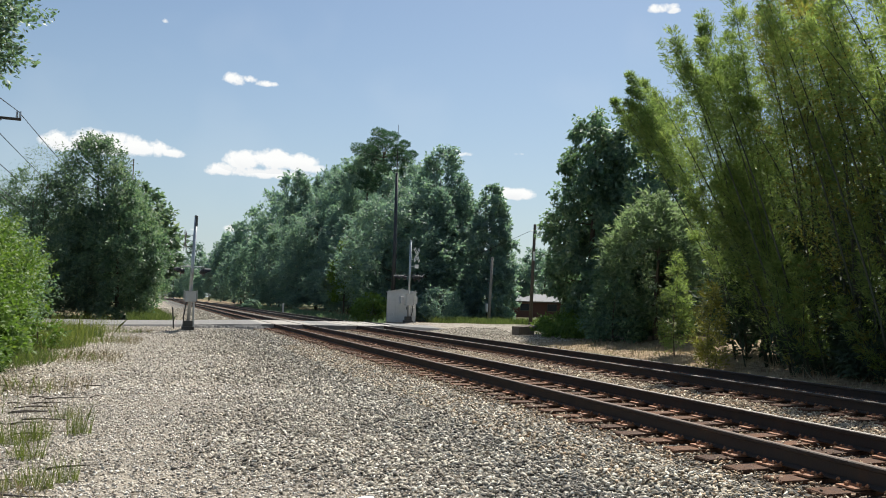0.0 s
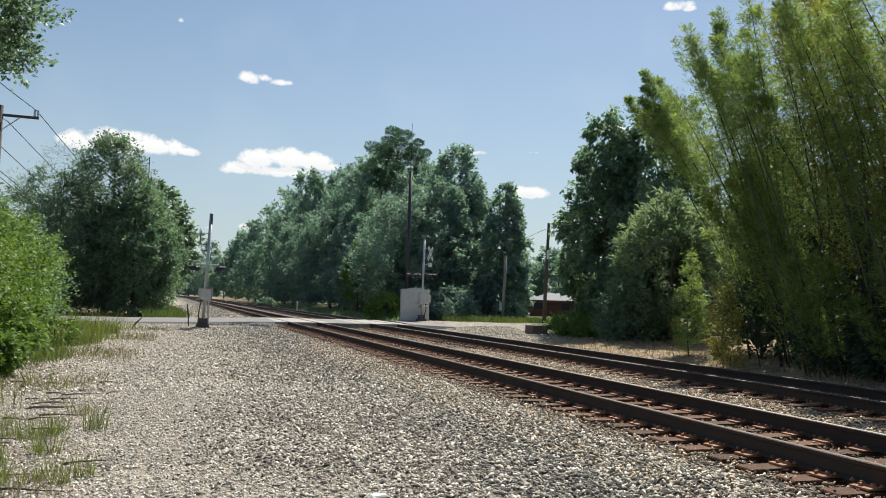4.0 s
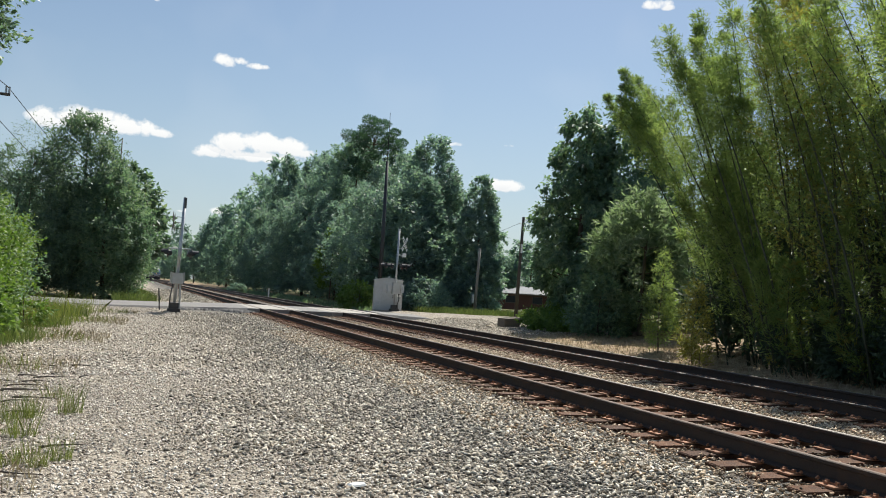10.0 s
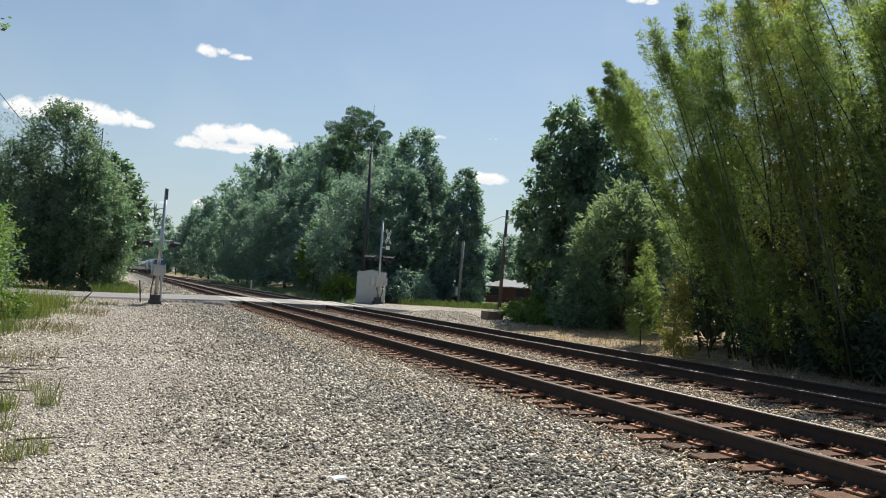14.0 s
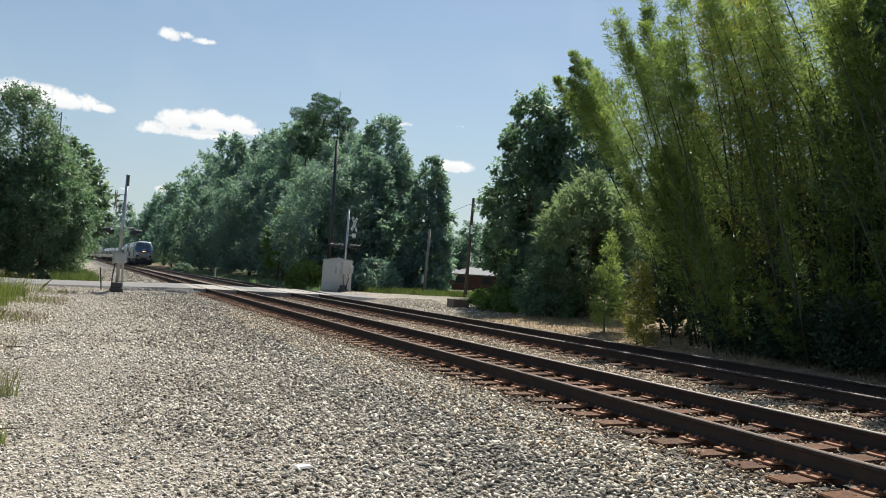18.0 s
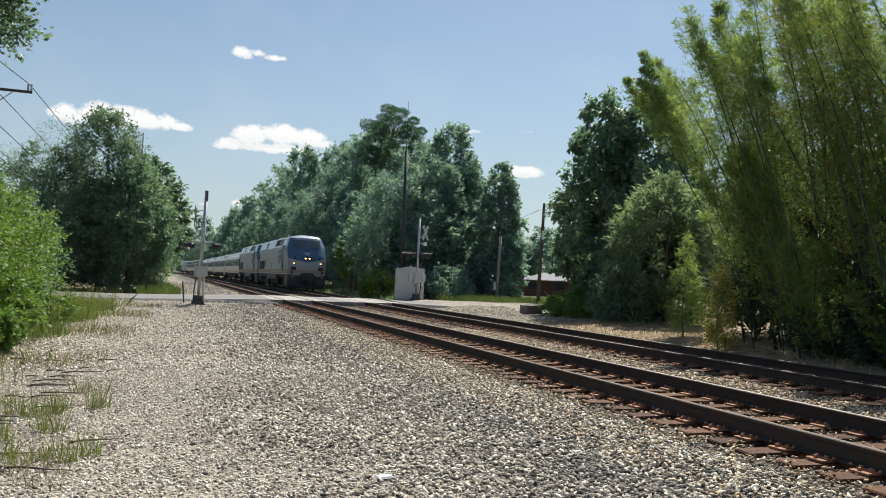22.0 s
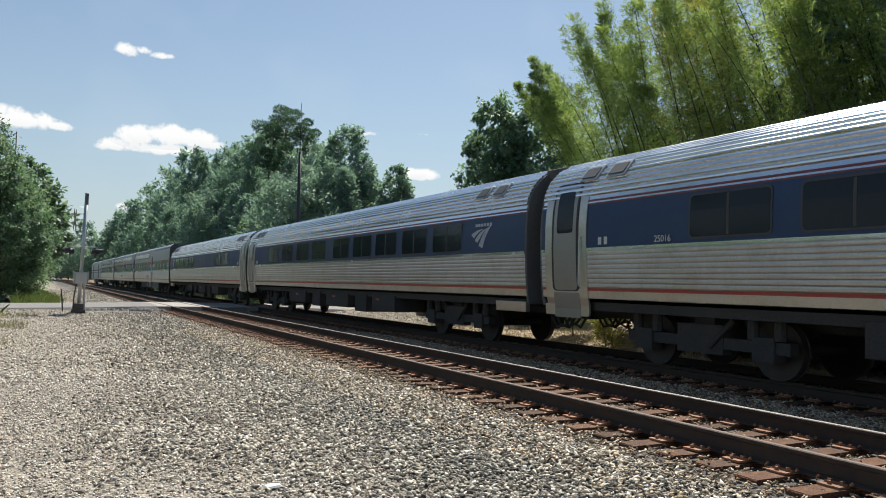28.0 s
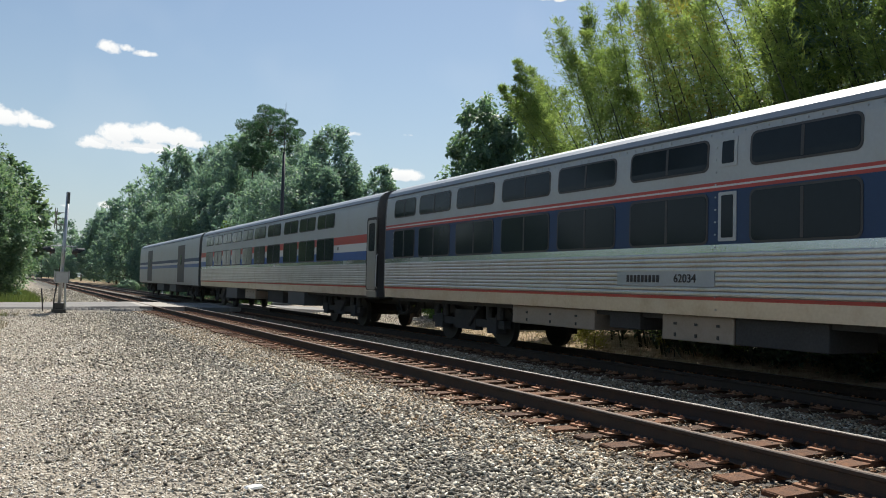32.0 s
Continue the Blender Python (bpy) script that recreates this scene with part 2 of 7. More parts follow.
def ground_material():
    """Pale gravel drive, grey ballast, dry verge and dirt, by place, with ragged borders."""
    m, nt, bs, N, L = shader("ground_cover")
    co = N("ShaderNodeTexCoord")
    sep = N("ShaderNodeSeparateXYZ")
    L(co.outputs["Object"], sep.inputs[0])

    def nz(scale, detail, rough=0.6):
        n = N("ShaderNodeTexNoise")
        n.inputs["Scale"].default_value, n.inputs["Detail"].default_value, n.inputs["Roughness"].default_value = scale, detail, rough
        L(co.outputs["Object"], n.inputs["Vector"])
        return n.outputs[0]

    def mt(op, a, b=None, clamp=False):
        n = N("ShaderNodeMath")
        n.operation, n.use_clamp = op, clamp
        for i, v in enumerate((a, b)):
            if v is None:
                continue
            if isinstance(v, (int, float)):
                n.inputs[i].default_value = v
            else:
                L(v, n.inputs[i])
        return n.outputs[0]

    def step(v, lo, hi):
        n = N("ShaderNodeMapRange")
        n.interpolation_type = "SMOOTHSTEP"
        n.inputs[1].default_value, n.inputs[2].default_value = lo, hi
        L(v, n.inputs[0])
        return n.outputs[0]

    def mix(f, a, b):
        n = N("ShaderNodeMixRGB")
        for i, v in ((0, f), (1, a), (2, b)):
            if isinstance(v, tuple):
                n.inputs[i].default_value = v
            else:
                L(v, n.inputs[i])
        return n.outputs[0]

    wob = mt("MULTIPLY", mt("SUBTRACT", nz(0.35, 5.0), 0.5), 5.0)
    x = mt("ADD", sep.outputs[0], wob)
    cell = N("ShaderNodeTexVoronoi")
    cell.inputs["Scale"].default_value = 26.0
    L(co.outputs["Object"], cell.inputs["Vector"])
    pebble = N("ShaderNodeSeparateColor")
    L(cell.outputs["Color"], pebble.inputs[0])
    fine, mid, patch = nz(60.0, 4.0), nz(4.0, 5.0), nz(0.5, 6.0, 0.65)
    drive = mix(pebble.outputs[0], (0.11, 0.088, 0.064, 1), (0.58, 0.515, 0.42, 1))
    drive = mix(step(patch, 0.45, 0.7), drive, (0.47, 0.405, 0.32, 1))
    # bed darkened to paint the shadowed gaps between loose stones
    ballast = mix(pebble.outputs[1], (0.04, 0.037, 0.034, 1), (0.20, 0.19, 0.17, 1))
    rusty = mix(step(mid, 0.42, 0.7), ballast, (0.19, 0.115, 0.065, 1))
    straw = mix(step(mid, 0.35, 0.65), (0.25, 0.165, 0.095, 1), (0.46, 0.35, 0.22, 1))
    verge = mix(step(patch, 0.4, 0.6), straw, (0.09, 0.12, 0.035, 1))
    wild = mix(step(patch, 0.4, 0.62), (0.08, 0.10, 0.03, 1), (0.16, 0.13, 0.06, 1))
    c = mix(step(x, -4.2, -1.0), verge, drive)
    c = mix(step(x, 1.4, 4.2), c, ballast)
    c = mix(step(sep.outputs[0], 4.95, 5.6), c, rusty)
    c = mix(step(x, 12.4, 13.6), c, straw)
    apron = mt("MULTIPLY", mt("MULTIPLY", step(sep.outputs[1], 27.0, 31.0), mt("SUBTRACT", 1.0, step(sep.outputs[1], 50.0, 54.0))), step(x, 12.0, 13.2))
    c = mix(apron, c, drive)
    c = mix(step(x, 20.0, 25.0), c, wild)
    c = mix(step(mt("MULTIPLY", x, -1.0), 7.0, 12.0), c, wild)
    c = mix(mt("MULTIPLY", step(fine, 0.3, 0.7), 0.25), c, (0.05, 0.045, 0.04, 1))
    L(c, bs.inputs["Base Color"])
    bs.inputs["Roughness"].default_value = 0.95
    bs.inputs["Specular IOR Level"].default_value = 0.25
    h = mt("ADD", mt("MULTIPLY", cell.outputs["Distance"], -1.0), mt("MULTIPLY", fine, 0.4))
    b = N("ShaderNodeBump")
    b.inputs["Strength"].default_value, b.inputs["Distance"].default_value = 0.9, 0.03
    L(h, b.inputs["Height"])
    L(b.outputs[0], bs.inputs["Normal"])
    return m


M = {
    "ground": ground_material(),
    # the darkest ballast tones also stand in for shadow between stones
    "ballast": stones("ballast_stone", [(0.060, 0.051, 0.041), (0.145, 0.126, 0.10), (0.32, 0.284, 0.226), (0.56, 0.505, 0.41), (0.31, 0.25, 0.175), (0.68, 0.62, 0.505), (0.90, 0.83, 0.69)]),
    "pebble": stones("drive_pebble", [(0.08, 0.064, 0.05), (0.58, 0.52, 0.435), (0.82, 0.755, 0.65), (0.38, 0.31, 0.235), (0.96, 0.91, 0.82)]),
    "warm_stone": stones("tan_ballast", [(0.065, 0.045, 0.028), (0.33, 0.255, 0.165), (0.58, 0.475, 0.335), (0.36, 0.235, 0.13), (0.72, 0.61, 0.45), (0.86, 0.77, 0.61)]),
    "rust_stone": stones("stained_ballast", [(0.09, 0.062, 0.038), (0.27, 0.19, 0.115), (0.44, 0.345, 0.235), (0.28, 0.15, 0.07), (0.58, 0.48, 0.35)]),
    "rail": surf("rail_steel", (0.045, 0.032, 0.025), 0.75, 0.2, 0.3, 2.0, 60.0, 0.25, (0.10, 0.05, 0.025), 0.5),
    "railtop": surf("polished_rail_head", (0.22, 0.20, 0.18), 0.68, 0.6, 0.12, 3.0, 90.0, 0.05),
    "railtop_dull": surf("worn_rail_head", (0.17, 0.12, 0.09), 0.82, 0.0, 0.2, 3.0, 90.0, 0.08, (0.2, 0.12, 0.07), 0.35),
    "tie": surf("weathered_tie", (0.098, 0.043, 0.020), 0.95, 0, 0.5, 5.0, 50.0, 0.9, (0.21, 0.092, 0.036), 0.8, rand=0.35),
    "plate": surf("rusted_plate", (0.33, 0.165, 0.090), 0.85, 0.1, 0.3, 9.0, 80.0, 0.4, (0.12, 0.055, 0.03), 0.5, rand=0.15),
    "asphalt": surf("old_asphalt", (0.20, 0.19, 0.18), 0.9, 0, 0.25, 0.6, 45.0, 0.4, (0.30, 0.27, 0.23), 0.5),
    "concrete": surf("crossing_concrete", (0.36, 0.33, 0.29), 0.85, 0, 0.2, 1.0, 35.0, 0.3, (0.16, 0.14, 0.12), 0.5),
    "oldconcrete": surf("stained_concrete", (0.17, 0.14, 0.11), 0.9, 0, 0.3, 2.0, 30.0, 0.4, (0.08, 0.065, 0.05), 0.5),
    "galv": surf("galvanised_steel", (0.50, 0.51, 0.52), 0.45, 0.7, 0.12, 6.0, 60.0, 0.06),
    "case": surf("silver_painted_case", (0.50, 0.51, 0.51), 0.5, 0.25, 0.1, 2.0, 30.0, 0.05, (0.40, 0.38, 0.33), 0.35),
    "black": surf("black_paint", (0.028, 0.028, 0.030), 0.5, 0, 0.3, 5.0, 50.0, 0.08),
    "white": surf("white_sheet", (0.78, 0.78, 0.76), 0.5, 0, 0.06, 5.0, 40.0, 0.03),
    "lens": surf("dark_red_lens", (0.12, 0.012, 0.01), 0.15, 0, 0.1, 5.0, 40.0, 0.0),
    "wood": surf("weathered_pole", (0.085, 0.068, 0.054), 0.85, 0, 0.35, 2.0, 40.0, 0.5),
    "greywood": surf("grey_pole", (0.24, 0.22, 0.19), 0.85, 0, 0.25, 2.0, 40.0, 0.4),
    "wire": surf("cable", (0.03, 0.03, 0.032), 0.6, 0, 0.2, 5.0, 40.0, 0.0),
    "bark": surf("bark", (0.11, 0.085, 0.06), 0.95, 0, 0.4, 3.0, 25.0, 0.8),
    "brick": surf("red_brick", (0.14, 0.062, 0.045), 0.9, 0, 0.25, 1.0, 14.0, 0.3),
    "shingle": surf("grey_shingle", (0.24, 0.24, 0.25), 0.9, 0, 0.2, 1.0, 12.0, 0.3),
    # vegetation
    # blue raised in broad, woodland and vine leaves to paint in the haze
    "broad": leafy("broad_leaf", (0.085, 0.140, 0.118), (0.160, 0.235, 0.175), (0.30, 0.36, 0.24), 0.5, 0.5),
    "far": leafy("hazy_woodland_leaf", (0.125, 0.198, 0.225), (0.225, 0.325, 0.310), (0.33, 0.425, 0.335), 0.5, 0.5),
    "pine": leafy("pine_needle", (0.045, 0.100, 0.075), (0.075, 0.145, 0.095), (0.12, 0.19, 0.11), 0.35, 0.6),
    "willow": leafy("willow_leaf", (0.15, 0.21, 0.14), (0.24, 0.31, 0.20), (0.36, 0.42, 0.29), 0.55),
    "lime": leafy("lime_leaf", (0.075, 0.14, 0.03), (0.14, 0.225, 0.045), (0.24, 0.31, 0.07), 0.42),
    "vine": leafy("vine_leaf", (0.090, 0.155, 0.120), (0.168, 0.260, 0.182), (0.32, 0.40, 0.25), 0.5, 0.5),
    "bamboo": leafy("bamboo_leaf", (0.150, 0.212, 0.082), (0.262, 0.335, 0.126), (0.410, 0.450, 0.175), 0.66),
    "yellow": leafy("yellowing_leaf", (0.16, 0.155, 0.035), (0.29, 0.27, 0.065), (0.42, 0.38, 0.12), 0.45),
    # leaf colour with the shade inside the grove painted in
    "shade": leafy("shaded_undergrowth_leaf", (0.030, 0.055, 0.035), (0.060, 0.095, 0.055), (0.11, 0.15, 0.07), 0.3),
    "culm": surf("bamboo_cane", (0.055, 0.06, 0.032), 0.6, 0, 0.3, 2.0, 30.0, 0.1),
    "grass": leafy("green_grass", (0.10, 0.135, 0.034), (0.18, 0.21, 0.058), (0.30, 0.30, 0.11), 0.42),
    "verge": leafy("verge_grass", (0.065, 0.095, 0.034), (0.125, 0.165, 0.055), (0.23, 0.25, 0.10), 0.4),
    "dry": leafy("dry_grass", (0.22, 0.165, 0.10), (0.35, 0.285, 0.185), (0.48, 0.41, 0.29), 0.15),
    # train
    # blue-grey base has the sky's reflection on the cab glass painted in
    "shield": surf("cab_windshield", (0.075, 0.105, 0.125), 0.12, 0.0, 0.2, 1.5, 12.0, 0.0),
    "steel": surf("fluted_stainless", (0.66, 0.69, 0.72), 0.24, 1.0, 0.06, 0.8, 20.0, 0.03, (0.50, 0.46, 0.41), 0.15),
    "steel_low": surf("dusty_stainless", (0.53, 0.515, 0.485), 0.34, 0.85, 0.12, 0.8, 20.0, 0.04, (0.34, 0.27, 0.20), 0.5),
    "silver": surf("silver_grey_paint", (0.36, 0.39, 0.41), 0.42, 0.1, 0.07, 0.6, 18.0, 0.02, (0.30, 0.27, 0.23), 0.35),
    "roofgrey": surf("roof_sheet", (0.31, 0.33, 0.36), 0.5, 0.2, 0.06, 0.6, 18.0, 0.02),
    "skirt": surf("grimy_grey_skirt", (0.105, 0.108, 0.112), 0.65, 0.1, 0.2, 1.0, 20.0, 0.08, (0.09, 0.075, 0.06), 0.5),
    "locosilver": surf("dull_silver_paint", (0.34, 0.375, 0.41), 0.34, 0.15, 0.08, 0.5, 16.0, 0.02, (0.24, 0.21, 0.18), 0.45),
    "dusty": surf("dusty_lower_paint", (0.33, 0.285, 0.235), 0.55, 0.05, 0.15, 0.7, 18.0, 0.03, (0.18, 0.125, 0.085), 0.6),
    "silver_top": surf("pale_upper_paint", (0.46, 0.50, 0.55), 0.26, 0.1, 0.06, 0.6, 18.0, 0.02, (0.34, 0.34, 0.34), 0.35),
    "doorsteel": surf("brushed_door_steel", (0.29, 0.29, 0.275), 0.42, 0.5, 0.1, 1.2, 25.0, 0.04, (0.28, 0.24, 0.20), 0.4),
    "grime": surf("grimy_backlit_grey", (0.075, 0.072, 0.068), 0.7, 0.05, 0.25, 1.0, 20.0, 0.1, (0.04, 0.035, 0.03), 0.5),
    "logoblue": surf("emblem_blue_paint", (0.012, 0.045, 0.13), 0.4, 0, 0.15, 1.5, 30.0, 0.02, (0.10, 0.12, 0.15), 0.4),
    "blue": surf("dark_blue_paint", (0.011, 0.038, 0.105), 0.5, 0.0, 0.15, 0.8, 25.0, 0.02, (0.018, 0.045, 0.095), 0.3),
    "noseblue": surf("nose_blue_paint", (0.075, 0.135, 0.235), 0.32, 0.0, 0.12, 0.8, 25.0, 0.02, (0.07, 0.10, 0.16), 0.3),
    "bright_blue": surf("bright_blue_stripe", (0.020, 0.085, 0.29), 0.4, 0, 0.1, 2.0, 30.0, 0.02),
    "red": surf("red_stripe", (0.38, 0.05, 0.04), 0.45, 0, 0.12, 2.0, 30.0, 0.02, (0.25, 0.08, 0.06), 0.3),
    "maroon": surf("dull_maroon_stripe", (0.17, 0.045, 0.05), 0.5, 0.1, 0.15, 2.0, 30.0, 0.02),
    "wstripe": surf("white_stripe", (0.56, 0.57, 0.57), 0.45, 0, 0.06, 2.0, 30.0, 0.02),
    "fadedwhite": surf("faded_white_paint", (0.42, 0.46, 0.52), 0.5, 0, 0.2, 3.0, 30.0, 0.02, (0.12, 0.16, 0.24), 0.6),
    "glass": surf("tinted_window", (0.014, 0.021, 0.028), 0.07, 0.0, 0.1, 1.0, 10.0, 0.0),
    "gasket": surf("window_gasket", (0.05, 0.05, 0.052), 0.6, 0, 0.1, 4.0, 30.0, 0.0),
    "under": surf("underframe_grime", (0.055, 0.052, 0.050), 0.85, 0.1, 0.35, 2.0, 25.0, 0.2),
    "wheel": surf("wheel_steel", (0.085, 0.075, 0.068), 0.6, 0.6, 0.25, 5.0, 40.0, 0.1),
    "diaphragm": surf("rubber_diaphragm", (0.095, 0.09, 0.085), 0.8, 0, 0.25, 3.0, 30.0, 0.2),
    "tan": surf("equipment_box_paint", (0.33, 0.27, 0.215), 0.6, 0.1, 0.12, 2.0, 25.0, 0.05, (0.24, 0.19, 0.14), 0.5),
    "amber": glow("headlight_glow", (1.0, 0.50, 0.18), 2.9),
    "whitelamp": glow("ditch_light_glow", (1.0, 0.46, 0.15), 2.2),
    "chrome": surf("lamp_chrome", (0.42, 0.42, 0.42), 0.2, 1.0, 0.05, 5.0, 40.0, 0.0),
}

M["glass"].node_tree.nodes["Principled BSDF"].inputs["Specular IOR Level"].default_value = 0.2


# ---- building helpers ----
class Form:
    """Collects pieces of one part and makes them one mesh."""

    def __init__(self):
        self.v, self.f = [], []

    def add(self, verts, faces):
        k = len(self.v)
        self.v += [tuple(p) for p in verts]
        self.f += [tuple(i + k for i in f) for f in faces]
        return self

    def box(self, x0, x1, y0, y1, z0, z1):
        v = [(x, y, z) for z in (z0, z1) for y in (y0, y1) for x in (x0, x1)]
        return self.add(v, [(0, 2, 3, 1), (4, 5, 7, 6), (0, 1, 5, 4), (2, 6, 7, 3), (0, 4, 6, 2), (1, 3, 7, 5)])

    def tube(self, p, q, r, r1=None, n=8):
        p, q = Vector(p), Vector(q)
        r1 = r if r1 is None else r1
        z = (q - p).normalized()
        a = z.orthogonal().normalized()
        b = z.cross(a)
        ring = [a * math.cos(2 * math.pi * i / n) + b * math.sin(2 * math.pi * i / n) for i in range(n)]
        v = [p + d * r for d in ring] + [q + d * r1 for d in ring]
        f = [(i, (i + 1) % n, n + (i + 1) % n, n + i) for i in range(n)]
        return self.add(v, f + [tuple(range(n - 1, -1, -1)), tuple(range(n, 2 * n))])

    def path(self, pts, r, r1=None, n=6):
        pts = [Vector(p) for p in pts]
        m = len(pts) - 1
        r1 = r if r1 is None else r1
        v, a = [], None
        for i, p in enumerate(pts):
            z = (pts[min(m, i + 1)] - pts[max(0, i - 1)]).normalized()
            a = z.orthogonal().normalized() if a is None else (a - z * a.dot(z)).normalized()
            b = z.cross(a)
            rr = r + (r1 - r) * i / m
            v += [p + (a * math.cos(2 * math.pi * k / n) + b * math.sin(2 * math.pi * k / n)) * rr for k in range(n)]
        f = [(i * n + k, i * n + (k + 1) % n, (i + 1) * n + (k + 1) % n, (i + 1) * n + k) for i in range(m) for k in range(n)]
        return self.add(v, f + [tuple(range(n - 1, -1, -1)), tuple(range(m * n, m * n + n))])

    def sweep(self, prof, ys, closed=True, caps=True):
        """A profile of (x, z) carried along y."""
        n = len(prof)
        v = [(x, y, z) for y in ys for x, z in prof]
        f = []
        for k in range(len(ys) - 1):
            for i in range(n if closed else n - 1):
                j = (i + 1) % n
                f.append((k * n + i, k * n + j, (k + 1) * n + j, (k + 1) * n + i))
        if closed and caps:
            f += [tuple(range(n - 1, -1, -1)), tuple((len(ys) - 1) * n + i for i in range(n))]
        return self.add(v, f)

    def mesh(self, name, smooth=False, bevel=0.0):
        me = bpy.data.meshes.new(name)
        me.from_pydata(self.v, [], self.f)
        if bevel:
            bm = bmesh.new()
            bm.from_mesh(me)
            bmesh.ops.bevel(bm, geom=bm.edges[:], offset=bevel, segments=2, profile=0.5, affect="EDGES", clamp_overlap=True)
            bm.to_mesh(me)
            bm.free()
        if smooth:
            me.polygons.foreach_set("use_smooth", [True] * len(me.polygons))
        me.update()
        return me


def part(name, form, material, parent=None, label="", smooth=False, bevel=0.0):
    me = form.mesh(name, smooth, bevel) if isinstance(form, Form) else form
    if not me.materials:
        me.materials.append(M[material] if isinstance(material, str) else material)
    ob = new(name, me)
    if parent is not None:
        ob.parent = parent
    if label:
        ob["label"] = label
    return ob


def fast_mesh(name, verts, faces):
    """A mesh from arrays: verts (n, 3), faces (m, k)."""
    me = bpy.data.meshes.new(name)
    m, k = faces.shape
    me.vertices.add(len(verts))
    me.vertices.foreach_set("co", np.ascontiguousarray(verts, dtype=np.float32).ravel())
    me.loops.add(m * k)
    me.loops.foreach_set("vertex_index", np.ascontiguousarray(faces, dtype=np.int32).ravel())
    me.polygons.add(m)
    me.polygons.foreach_set("loop_start", np.arange(0, m * k, k, dtype=np.int32))
    me.update(calc_edges=True)
    return me


def thing(name, x=0.0, y=0.0, z=0.0, rz=0.0, **tags):
    ob = new(name)
    ob.matrix_basis = pose(x, y, z, 0, 0, rz)
    return tagged(ob, **tags)

# ---- ground, tracks and road ----
RAIL_TOP = 0.40
TRACKS = (6.555, 10.80)            # centre lines
GAUGE = 0.7535                     # rail centre from the track's centre
CURVE_Y, CURVE_R = 235.0, 1150.0   # beyond it the line bends away to -x
ROAD_Y0, ROAD_Y1 = 40.3, 47.3


def bend(y):
    """Sideways shift and heading of the line at y."""
    d = max(0.0, y - CURVE_Y)
    return -d * d / (2 * CURVE_R), d / CURVE_R


def smooth01(v, a, b):
    t = np.clip((v - a) / (b - a), 0, 1)
    return t * t * (3 - 2 * t)


def ground_z(x, y):
    x, y = np.asarray(x, float), np.asarray(y, float)
    xs = x + np.maximum(0, y - CURVE_Y) ** 2 / (2 * CURVE_R)
    bed = smooth01(xs, 2.2, 4.9) * (1 - smooth01(xs, 12.7, 14.2))
    z = 0.02 + 0.130 * bed
    z = z + 0.22 * smooth01(xs, 13.6, 16.0) + 0.5 * smooth01(xs, 17.0, 24.0) * (1 - smooth01(y, 28, 38))
    ramp = smooth01(y, ROAD_Y0 - 3.0, ROAD_Y0 - 0.3) * (1 - smooth01(y, ROAD_Y1 + 0.3, ROAD_Y1 + 5.0))
    z = z + ramp * (1 - bed) * 0.16
    z = z + 0.02 * np.sin(x * 1.7 + 0.6 * y) * np.cos(y * 0.9 - 0.4 * x) * (1 - 0.6 * bed)
    return z


def build_ground():
    xs = np.concatenate([-np.geomspace(2600, 8.5, 26), np.arange(-8, 24.1, 0.4), np.geomspace(25, 2600, 26)])
    ys = np.concatenate([-np.geomspace(2600, 6.5, 22), np.arange(-6, 60.1, 0.5), np.geomspace(61, 3000, 60)])
    X, Y = np.meshgrid(xs, ys)
    Z = ground_z(X, Y)
    v = np.stack([X, Y, Z], -1).reshape(-1, 3)
    nx, ny = len(xs), len(ys)
    i = np.arange((ny - 1) * (nx - 1))
    a = (i // (nx - 1)) * nx + i % (nx - 1)
    me = fast_mesh("ground", v, np.stack([a, a + 1, a + nx + 1, a + nx], -1))
    me.polygons.foreach_set("use_smooth", [True] * len(me.polygons))
    tagged(part("ground", me, "ground"), "pale gravel drive, grey ballast bed and dry grassy verges", "ground", kind="structure")


build_ground()

RAIL_PROFILE = [(-0.076, 0), (0.076, 0), (0.076, 0.012), (0.014, 0.032), (0.010, 0.135), (0.037, 0.148), (0.037, 0.178), (0.026, 0.186),
                (-0.026, 0.186), (-0.037, 0.178), (-0.037, 0.148), (-0.010, 0.135), (-0.014, 0.032), (-0.076, 0.012)]
RAIL_YS = [-60.0, 0.0, 20.0, 60.0, 120.0, 180.0, 235.0] + [235.0 + 15 * i for i in range(1, 34)]


